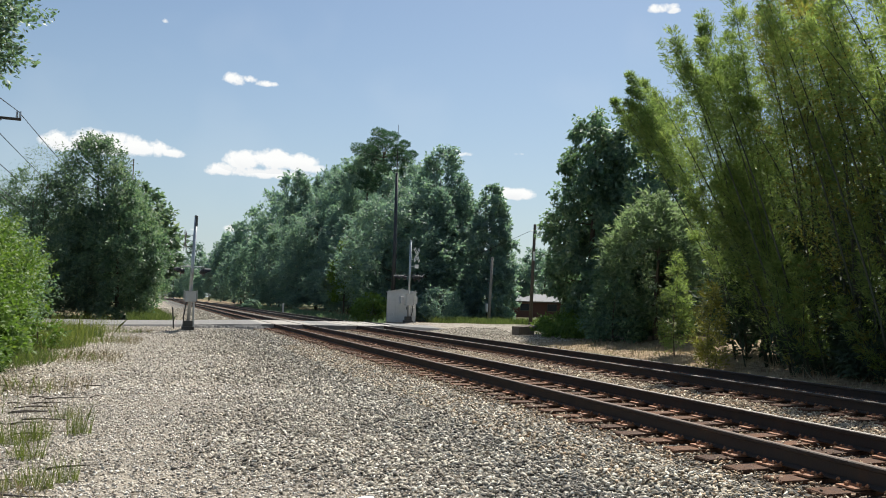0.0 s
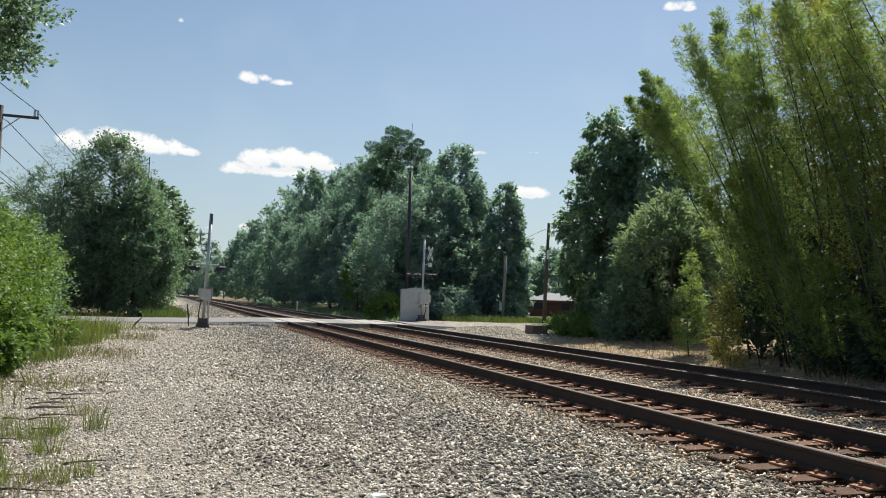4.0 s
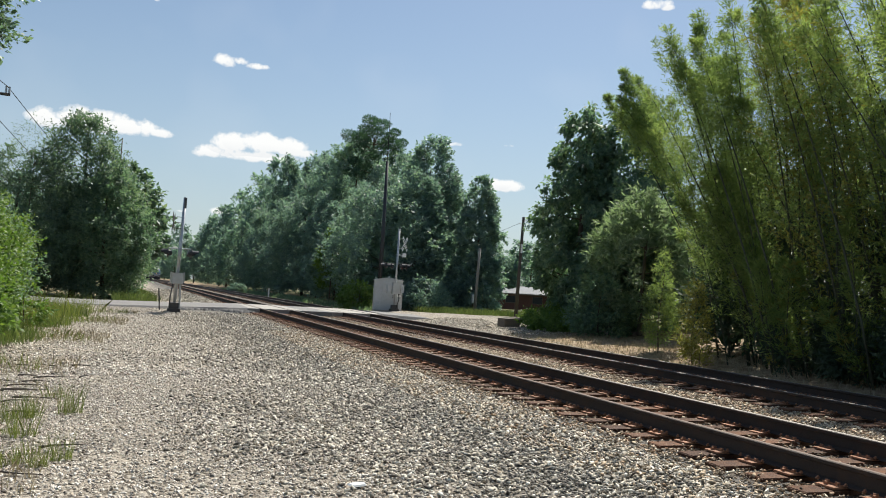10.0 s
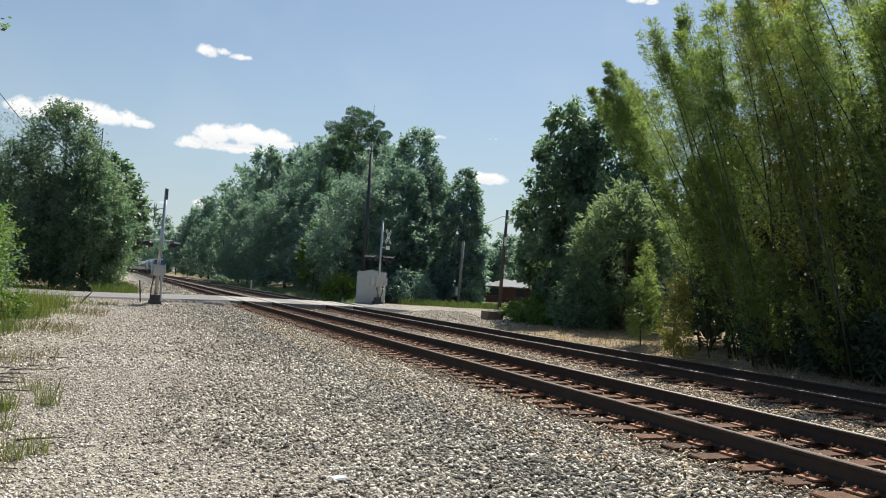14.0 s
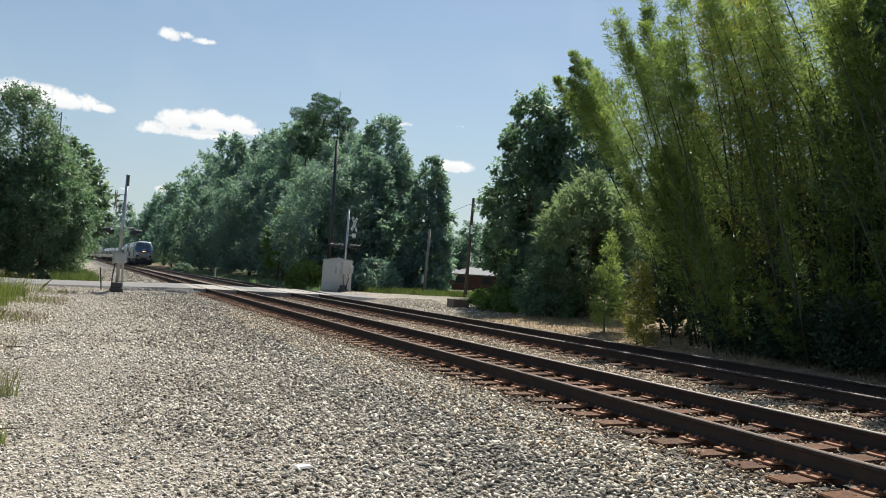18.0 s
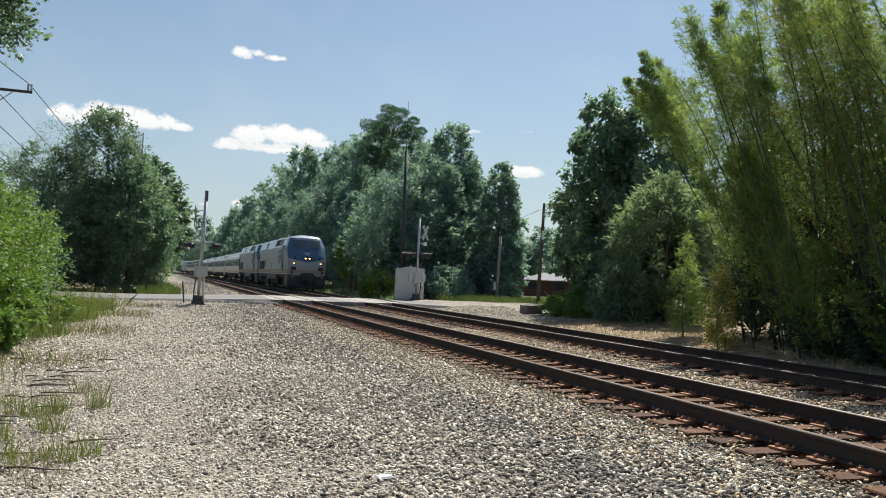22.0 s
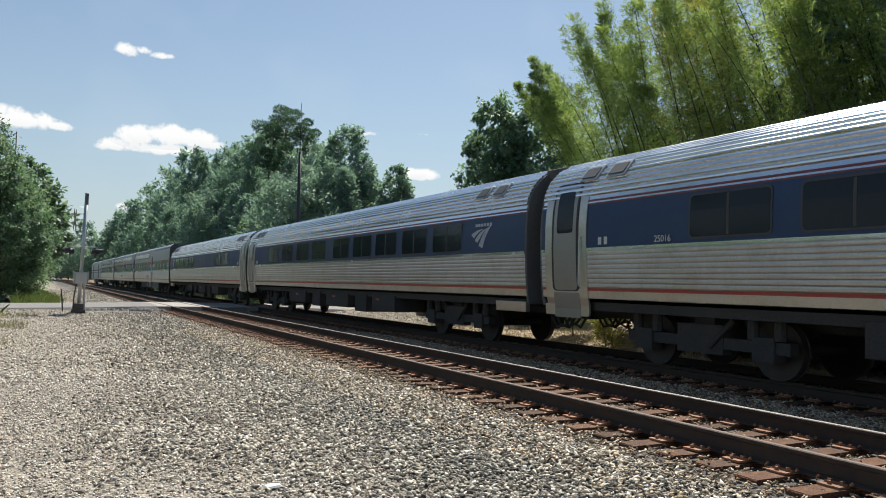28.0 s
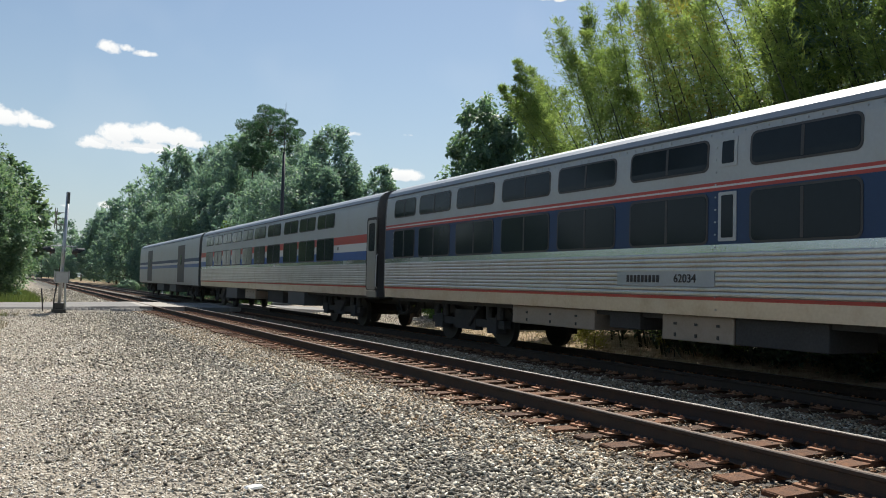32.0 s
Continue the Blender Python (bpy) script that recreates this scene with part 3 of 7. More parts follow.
def build_tracks():
    plate_me = Form().box(-0.19, 0.19, -0.10, 0.10, 0, 0.018).box(-0.105, -0.083, -0.10, 0.10, 0.018, 0.034).box(0.083, 0.105, -0.10, 0.10, 0.018, 0.034)
    for sx in (-1, 1):
        for sy in (-0.06, 0.05):
            plate_me.box(sx * 0.098 - 0.016, sx * 0.098 + 0.016, sy - 0.014, sy + 0.014, 0.018, 0.052)
    plate_me.box(-0.16, -0.135, 0.01, 0.035, 0.018, 0.045)
    plate_me = plate_me.mesh("tie_plate")
    plate_me.materials.append(M["plate"])
    tie_mes = []
    rng = random.Random(5)
    for k in range(4):
        f = Form().sweep([(-1.3, -0.17), (1.3, -0.17), (1.3, -0.012), (1.29, 0), (0.4, 0.004 * k - 0.006), (-0.5, -0.004 * k), (-1.29, 0), (-1.3, -0.012)], [-0.115, -0.10, 0.10, 0.115])
        me = f.mesh("tie")
        me.materials.append(M["tie"])
        tie_mes.append(me)
    anchor_me = Form().path([(-0.095, 0, 0.03), (-0.10, 0.02, 0.012), (0.0, 0.02, -0.012), (0.10, 0.02, 0.012), (0.115, 0.02, 0.045), (0.09, 0.02, 0.05)], 0.011, n=5).mesh("rail_anchor")
    anchor_me.materials.append(M["plate"])
    for k, cx in enumerate(TRACKS):
        track = thing("railway_track", cx, 0, 0, label=("dark steel rails on rusty plates and weathered wooden ties" if k == 0 else "train-bearing steel rails on weathered ties in pale ballast"), category="railway track", group="double track")
        for s in (-1, 1):
            form, head = Form(), Form()
            base = RAIL_TOP - 0.186
            rings, tops = [], []
            for y in RAIL_YS:
                dx, a = bend(y)
                rings.append([(s * GAUGE + dx + px * math.cos(a), y + px * math.sin(a), base + pz) for px, pz in RAIL_PROFILE])
                tops.append([(s * GAUGE + dx + px, y + px * math.sin(a), base + 0.1875 + pz) for px, pz in ((-0.027, -0.002), (-0.02, 0), (0.02, 0), (0.027, -0.002))])
            for rr, fm in ((rings, form), (tops, head)):
                n = len(rr[0])
                fm.add([p for r in rr for p in r], [(i * n + j, i * n + (j + 1) % n, (i + 1) * n + (j + 1) % n, (i + 1) * n + j) for i in range(len(rr) - 1) for j in range(n if fm is form else n - 1)])
            rail = part("rail", form, "rail", track)
            part("running_surface", head, "railtop" if k == 1 or s == 1 else "railtop_dull", rail, "worn bright rail head")
        far = Form()
        n = 0
        y = -4.2
        while y < 420:
            y += 0.495 + rng.uniform(-0.012, 0.012)
            if ROAD_Y0 - 0.2 < y < ROAD_Y1 + 0.2:
                continue
            skew, dx = rng.uniform(-0.7, 0.7), bend(y)[0]
            ztop = RAIL_TOP - 0.186 - 0.018
            if y < 39:
                t = new("tie", tie_mes[n % 4])
                t.parent, t.matrix_basis = track, pose(dx + rng.uniform(-0.05, 0.05), y, ztop - rng.uniform(0, 0.008), 0, 0, skew)
                for s in (-1, 1):
                    p = new("tie_plate", plate_me)
                    p.parent, p.matrix_basis = track, pose(s * GAUGE, y, ztop, 0, 0, 0 if s < 0 else 180)
                    if y < 26:
                        for o in (-0.15, 0.15):
                            if rng.random() < 0.85:
                                q = new("rail_anchor", anchor_me)
                                q.parent, q.matrix_basis = track, pose(s * GAUGE, y + o, RAIL_TOP - 0.178)
            else:
                far.box(dx - 1.3, dx + 1.3, y - 0.115, y + 0.115, ztop - 0.17, ztop)
                for s in (-1, 1):
                    far.box(dx + s * GAUGE - 0.17, dx + s * GAUGE + 0.17, y - 0.09, y + 0.09, ztop, ztop + 0.02)
            n += 1
        tagged(part("far_ties", far, "tie", track), kind="stuff")


build_tracks()


def build_road():
    """The road climbs gently to the crossing, where concrete panels fill the tracks."""
    road = thing("road", label="worn grey asphalt road over a level crossing", category="road", kind="structure")
    thick = 0.25
    xs = [-140, -80, -40, -20, -12, -8, -5, -2, 1, 3, 4.2, 5.2]
    xr = [12.2, 13.2, 15, 18, 22, 28, 36, 50, 90, 140]
    for name, xx in (("approach", xs), ("approach", xr)):
        f = Form()
        v = []
        for x in xx:
            d = max(0.0, 4.9 - x) if x < 8 else max(0.0, x - 12.4)
            z = RAIL_TOP - 0.004 - 0.17 * (1 - math.exp(-d / 3.5)) + 0.012 * math.sin(x * 0.7)
            for y, dz in ((ROAD_Y0 - 0.25, -thick), (ROAD_Y0, 0), ((ROAD_Y0 + ROAD_Y1) / 2, 0.06), (ROAD_Y1, 0), (ROAD_Y1 + 0.25, -thick)):
                v.append((x, y + 0.10 * math.sin(x * 1.9 + y) * (1 if dz < 0 else 0.6), z + dz))
        fs = [(i * 5 + j, (i + 1) * 5 + j, (i + 1) * 5 + j + 1, i * 5 + j + 1) for i in range(len(xx) - 1) for j in range(4)]
        fs += [tuple(range(4, -1, -1)), tuple((len(xx) - 1) * 5 + j for j in range(5))]
        part(name, f.add(v, fs), "asphalt", road)
    for cx in TRACKS:
        for x0, x1 in ((cx - 1.4, cx - GAUGE - 0.045), (cx - GAUGE + 0.085, cx + GAUGE - 0.085), (cx + GAUGE + 0.045, cx + 1.4)):
            for i in range(3):
                y0 = ROAD_Y0 - 0.15 + i * 2.45
                part("crossing_panel", Form().box(x0, x1, y0, y0 + 2.43, 0.10, RAIL_TOP - 0.006), "concrete", road, bevel=0.02)
    part("infill", Form().sweep([(TRACKS[0] + 1.41, 0.1), (TRACKS[1] - 1.41, 0.1), (TRACKS[1] - 1.41, RAIL_TOP - 0.01), (TRACKS[0] + 1.41, RAIL_TOP - 0.01)], [ROAD_Y0 - 0.3, ROAD_Y1 + 0.2]), "asphalt", road, bevel=0.03)
    # lumps of asphalt along the near edge
    rng = random.Random(8)
    f = Form()
    for i in range(26):
        x = 2.2 + i * 0.125 + rng.uniform(-0.05, 0.05)
        r = rng.uniform(0.12, 0.3)
        c = (x, ROAD_Y0 - 0.25 + rng.uniform(-0.12, 0.12), 0.17 + rng.uniform(-0.03, 0.05))
        n = 7
        v = [(c[0] + r * math.cos(k * 2 * math.pi / n) * rng.uniform(0.8, 1.2), c[1] + r * 0.6 * math.sin(k * 2 * math.pi / n), c[2] - 0.08) for k in range(n)]
        v += [(c[0] + 0.6 * r * math.cos(k * 2 * math.pi / n), c[1] + 0.35 * r * math.sin(k * 2 * math.pi / n), c[2] + 0.08) for k in range(n)]
        f.add(v, [(k, (k + 1) % n, n + (k + 1) % n, n + k) for k in range(n)] + [tuple(range(n, 2 * n))])
    part("broken_edge", f, "asphalt", road, smooth=True)


build_road()
ROCK_RNG = np.random.default_rng(11)
ICO = np.array([(0, -0.526, 0.851), (0, 0.526, 0.851), (0.851, 0, 0.526), (0.851, 0, -0.526), (-0.851, 0, 0.526), (-0.851, 0, -0.526),
                (0.526, 0.851, 0), (-0.526, 0.851, 0), (0.526, -0.851, 0), (-0.526, -0.851, 0), (0, -0.526, -0.851), (0, 0.526, -0.851)])


def hull_faces(pts):
    bm = bmesh.new()
    for p in pts:
        bm.verts.new(p)
    bmesh.ops.convex_hull(bm, input=bm.verts[:])
    bmesh.ops.triangulate(bm, faces=bm.faces[:])
    bm.verts.index_update()
    v = np.array([q.co[:] for q in bm.verts])
    f = np.array([[q.index for q in g.verts] for g in bm.faces])
    bm.free()
    return v, f


ROCKS = []
for _k in range(7):
    _p = ICO[:, :] * ROCK_RNG.uniform(0.62, 1.15, (12, 1)) * np.array([1.0, ROCK_RNG.uniform(0.5, 0.8), ROCK_RNG.uniform(0.34, 0.55)])
    if _k > 3:
        _p = _p[ROCK_RNG.permutation(12)[:8]]
    ROCKS.append(hull_faces(_p))


def scatter_stones(name, label, material, x0, x1, y0, y1, n, r0, r1, keep, sink=0.25, simple=False, power=1.0):
    """n angular stones over a stretch of ground; keep(x, y) says where they lie."""
    g = ROCK_RNG
    x = g.uniform(x0, x1, n)
    y = y0 + (y1 - y0) * g.uniform(0, 1, n) ** power
    ok = keep(x, y)
    x, y = x[ok], y[ok]
    n = len(x)
    kind = g.integers(4, 7, n) if simple else g.integers(0, 7, n)
    r = r0 * (r1 / r0) ** g.uniform(0, 1, n)
    yaw, tip = g.uniform(0, 6.283, n), g.normal(0, 0.35, (n, 2))
    V, F, k0 = [], [], 0
    for k in range(7):
        s = np.nonzero(kind == k)[0]
        if not len(s):
            continue
        bv, bf = ROCKS[k]
        p = bv[None] * r[s, None, None]
        c, si = np.cos(yaw[s])[:, None], np.sin(yaw[s])[:, None]
        p = np.stack([p[..., 0] * c - p[..., 1] * si, p[..., 0] * si + p[..., 1] * c, p[..., 2]], -1)
        p[..., 2] += p[..., 0] * tip[s, 0, None] + p[..., 1] * tip[s, 1, None]
        z = ground_z(x[s], y[s]) + r[s] * (0.5 - sink) * 0.6 + g.uniform(0, 0.012, len(s))
        p += np.stack([x[s], y[s], z], -1)[:, None]
        V.append(p.reshape(-1, 3))
        m = len(bv)
        F.append((bf[None] + (np.arange(len(s)) * m)[:, None, None]).reshape(-1, 3) + k0)
        k0 += len(s) * m
    me = fast_mesh(name, np.concatenate(V), np.concatenate(F))
    return tagged(part(name, me, material), label, "gravel", kind="stuff")


def in_view(x, y):
    return (x > -0.42 * y + 1.4 - 2.0) & (x < 1.25 * y + 0.5)


def build_stones():
    wob = lambda x, y: 0.5 * np.sin(y * 0.8) + 0.35 * np.sin(y * 2.3 + x)
    scatter_stones("ballast", "loose grey angular ballast stones", "ballast", 0.2, 4.95, 3.2, 13.5, 46000, 0.016, 0.042, lambda x, y: in_view(x, y) & (x + wob(x, y) + ROCK_RNG.normal(0, 0.55, len(x)) > 1.3))
    scatter_stones("ballast", "loose grey angular ballast stones", "ballast", 0.5, 4.95, 13.5, 39.0, 20000, 0.03, 0.06, lambda x, y: (x + wob(x, y) + ROCK_RNG.normal(0, 0.5, len(x)) > 1.5), simple=True, power=1.5)
    scatter_stones("gravel", "pale flat gravel of the drive", "pebble", -3.2, 2.6, 4.0, 14.0, 46000, 0.011, 0.031, lambda x, y: in_view(x, y) & (x + wob(x, y) + ROCK_RNG.normal(0, 0.55, len(x)) < 1.7), sink=0.32, simple=True)
    scatter_stones("gravel", "pale flat gravel of the drive", "pebble", -3.5, 2.6, 14.0, 40.0, 22000, 0.022, 0.05, lambda x, y: (x + wob(x, y) + ROCK_RNG.normal(0, 0.5, len(x)) < 1.9), sink=0.3, simple=True, power=1.4)
    tied = lambda x, y: (np.abs(np.abs(x - TRACKS[0]) - GAUGE) > 0.1) & (np.abs(np.abs(x - TRACKS[1]) - GAUGE) > 0.1)
    scatter_stones("ballast", "rust-stained ballast between the rails", "rust_stone", 4.75, 12.9, 2.0, 22.0, 40000, 0.02, 0.045, tied, sink=0.15, simple=True)
    scatter_stones("ballast", "tan stones spilled over the tie ends", "warm_stone", 3.9, 5.4, 2.5, 26.0, 9000, 0.02, 0.045, lambda x, y: ROCK_RNG.uniform(0, 1, len(x)) < (5.9 - x) / 1.6, sink=-0.3, simple=True)
    scatter_stones("ballast", "loose grey ballast beside the near rail", "ballast", 1.6, 4.95, -6.0, 3.2, 9000, 0.025, 0.05, lambda x, y: (x + wob(x, y) > 1.9), simple=True)
    scatter_stones("gravel", "pale flat gravel underfoot", "pebble", -3.2, 2.6, -6.0, 4.0, 11000, 0.018, 0.04, lambda x, y: (x + wob(x, y) < 2.2), sink=0.32, simple=True)
    for a in (TRACKS[0], TRACKS[1]):
        scatter_stones("ballast", "stained stones lying over the ties", "rust_stone", a - 1.25, a + 1.25, 2.5, 30.0, 3600, 0.016, 0.04, tied, sink=-1.3, simple=True)
    scatter_stones("ballast", "tan ballast between the two tracks", "warm_stone", 7.75, 9.75, 2.0, 24.0, 12000, 0.02, 0.05, tied, sink=0.1, simple=True)
    scatter_stones("ballast", "rust-stained ballast between the rails", "rust_stone", 4.75, 12.9, 22.0, 40.0, 12000, 0.03, 0.06, tied, sink=0.45, simple=True)
    scatter_stones("ballast", "pale ballast beyond the road", "ballast", 1.2, 5.3, 48.0, 110.0, 9000, 0.05, 0.09, lambda x, y: x > 0, simple=True, power=1.5)
    scatter_stones("ballast", "pale stones along the far shoulder", "ballast", 12.1, 18.5, 12.0, 40.0, 22000, 0.022, 0.055, lambda x, y: (x - 0.05 * y < 13.4) | ((y > 29) & (x < 17.8) & (x + 0.3 * np.sin(3 * y) < 18)), simple=True)


build_stones()

# ---- plants ----
def leaf_quads(g, pos, out, size, aspect=0.5, droop=0.3, spread=1.0, face=None):
    """A four-cornered leaf at each place, turned loosely outwards; face: the way its blade looks, more or less."""
    n = len(pos)
    d = out + g.normal(0, spread, (n, 3))
    d[:, 2] -= droop
    d /= np.linalg.norm(d, axis=1, keepdims=True) + 1e-9
    s = np.cross(d, g.normal(0, 1, (n, 3)) if face is None else face + g.normal(0, 0.55, (n, 3)))
    s /= np.linalg.norm(s, axis=1, keepdims=True) + 1e-9
    up = np.cross(s, d)
    L = (size * g.uniform(0.6, 1.35, n))[:, None]
    w = L * aspect * 0.5
    mid = pos + d * L * 0.45
    v = np.stack([pos, mid + s * w + up * L * 0.08, pos + d * L, mid - s * w + up * L * 0.08], 1).reshape(-1, 3)
    f = np.arange(4 * n).reshape(n, 4)
    return v, f


def clusters(g, h, r, base, shape, n):
    """Clump centres inside a crown outline; shape(t) gives its radius from foot to tip."""
    t = g.uniform(0, 1, n * 3)
    rad = np.array([shape(a) for a in t])
    keep = g.uniform(0, 1, n * 3) < rad + 0.15
    t, rad = t[keep][:n], rad[keep][:n]
    a = g.uniform(0, 6.283, len(t))
    rr = r * rad * np.sqrt(g.uniform(0.3, 1, len(t)))
    return np.stack([rr * np.cos(a), rr * np.sin(a), base + (h - base) * t], -1), rad


def crown_mesh(name, g, centres, sizes, leaves, size, aspect=0.5, flat=0.75, droop=0.3, axis_out=0.6):
    """Leaves along the shoots of every clump; the shoots rise outwards, or hang where the droop is strong."""
    n_sh = 9
    m = len(centres)
    axis = centres * np.array([1, 1, 0])
    axis /= np.linalg.norm(axis, axis=1, keepdims=True) + 1e-6
    shoot = g.normal(0, 0.62, (m, n_sh, 3)) + axis[:, None] * axis_out
    shoot[..., 2] += 1.05 - 1.7 * droop
    shoot /= np.linalg.norm(shoot, axis=2, keepdims=True)
    reach = sizes[:, None] * g.uniform(0.75, 1.75, (m, n_sh))
    weight = sizes ** 1.6
    k = g.choice(m, leaves, p=weight / weight.sum())
    j = g.integers(0, n_sh, leaves)
    t = g.uniform(0, 1, leaves) ** 0.75
    d = shoot[k, j]
    fuzz = g.normal(0, 1, (leaves, 3)) * (sizes[k] * 0.34 * (1.12 - t))[:, None]
    p = centres[k] + d * (reach[k, j] * t)[:, None] * np.array([1, 1, 0.6 + 0.4 * flat]) + fuzz
    face = d * 0.5 + axis[k] * 0.5 + np.array([0, 0, 0.8])
    v, f = leaf_quads(g, p, d + 0.4 * axis[k], size, aspect, droop, 0.8, face)
    return fast_mesh(name, v, f)


def wood_form(g, h, r0, centres, limbs, lean=(0, 0), top=0.9):
    f = Form()
    pts = []
    for i in range(6):
        t = i / 5
        pts.append(Vector((lean[0] * t * t + 0.12 * h * 0.1 * math.sin(3 * t + h), lean[1] * t * t + 0.1 * math.sin(5 * t), h * top * t - (0.4 if i == 0 else 0))))
    f.path(pts, r0, r0 * 0.25, 8)
    for c in centres[g.permutation(len(centres))[:limbs]]:
        c = Vector(c)
        t = min(0.95, max(0.08, (c.z - 0.25 * Vector((c.x, c.y, 0)).length) / (h * top)))
        s = pts[int(t * 5)].lerp(pts[min(5, int(t * 5) + 1)], t * 5 - int(t * 5))
        m = s.lerp(c, 0.55) + Vector((0, 0, -0.06 * (c - s).length))
        f.path([s, m, c], r0 * 0.30 * (1 - 0.6 * t), r0 * 0.06, 5)
    return f


ROUND = lambda t: max(0.0, math.sin(math.pi * min(1, 0.08 + 0.92 * t) ** 0.75)) ** 0.7
CONE = lambda t: (1 - t) ** 0.75 * min(1, 0.5 + 3 * t)
TALL = lambda t: min(1, 0.45 + 2.2 * t) * (1 - max(0, t - 0.45) / 0.55) ** 0.55
FLAME = lambda t: min(1.0, 0.7 + t) * (1 - t) ** 0.5


def tree(seed, label, h, r, base, shape, n_cl, leaves, size, material, category="tree", cl=0.24, trunk=0.2, limbs=14, lean=(0, 0), aspect=0.55, group="", name="tree", droop=0.3, flat=0.75):
    g = np.random.default_rng(seed)
    ob = thing(name, label=label, category=category, group=group)
    c, rad = clusters(g, h, r, base, shape, int(n_cl * 2.6))
    cl *= 0.62
    tt = (c[:, 2] - base) / max(0.1, h - base)
    c[:, 0] += lean[0] * tt ** 2
    c[:, 1] += lean[1] * tt ** 2
    part("trunk", wood_form(g, h, trunk, c, limbs, lean, 0.82), "bark", ob, smooth=True)
    sz = r * cl * g.uniform(0.55, 1.5, len(c)) * (0.72 + 0.28 * rad)
    part("crown", crown_mesh("crown", g, c, sz, leaves, size, aspect, flat, droop), material, ob)
    return ob


def pine_tree():
    """A tall bare trunk, wide open limbs and separate flat clumps of needles with sky between them."""
    g = np.random.default_rng(35)
    ob = thing("tree", label="old pine with open dark clumps above the wood", category="tree")
    c = []
    while len(c) < 46:
        t, a = g.uniform(0, 1), g.uniform(0, 6.283)
        wide = 4.3 * (1 - max(0.0, t - 0.55) ** 1.5 * 2.3) * (0.62 + 0.38 * min(1.0, t / 0.4))
        q = np.array([wide * math.sqrt(g.uniform(0.1, 1)) * math.cos(a), wide * math.sqrt(g.uniform(0.1, 1)) * math.sin(a), 14.6 + 7.2 * t])
        if all(np.linalg.norm((q - w) * np.array([1, 1, 1.5])) > 1.05 for w in c):
            c.append(q)
    c = np.array(c)
    part("trunk", wood_form(g, 21.9, 0.26, c, 46), "bark", ob, smooth=True)
    sizes = g.uniform(0.55, 0.98, len(c))
    k = g.integers(0, len(c), 26000)
    d = g.normal(0, 1, (26000, 3))
    d /= np.linalg.norm(d, axis=1, keepdims=True)
    p = c[k] + d * (sizes[k] * g.uniform(0.25, 1.0, 26000) ** 0.6)[:, None] * np.array([1.15, 1.15, 0.62])
    v, f = leaf_quads(g, p, d, 0.24, 0.28, -0.35, 0.45)
    part("crown", fast_mesh("crown", v, f), "pine", ob)
    return ob


def place(ob, x, y, rz=0.0, s=1.0, sz=None, dz=-0.05):
    ob.matrix_basis = pose(x, y, float(ground_z(x, y)) + dz, 0, 0, rz) @ Matrix.Diagonal((s, s, sz or s, 1))
    return ob


def place_copy(src, x, y, rz=0.0, s=1.0, sz=None, label="", dz=-0.05):
    keep = src.matrix_basis.copy()
    src.scale = (1, 1, 1)
    c = copy_thing(src, pose(x, y, float(ground_z(x, y)) + dz, 0, 0, rz) @ Matrix.Diagonal((s, s, sz or s, 1)))
    src.matrix_basis = keep
    return tagged(c, label)


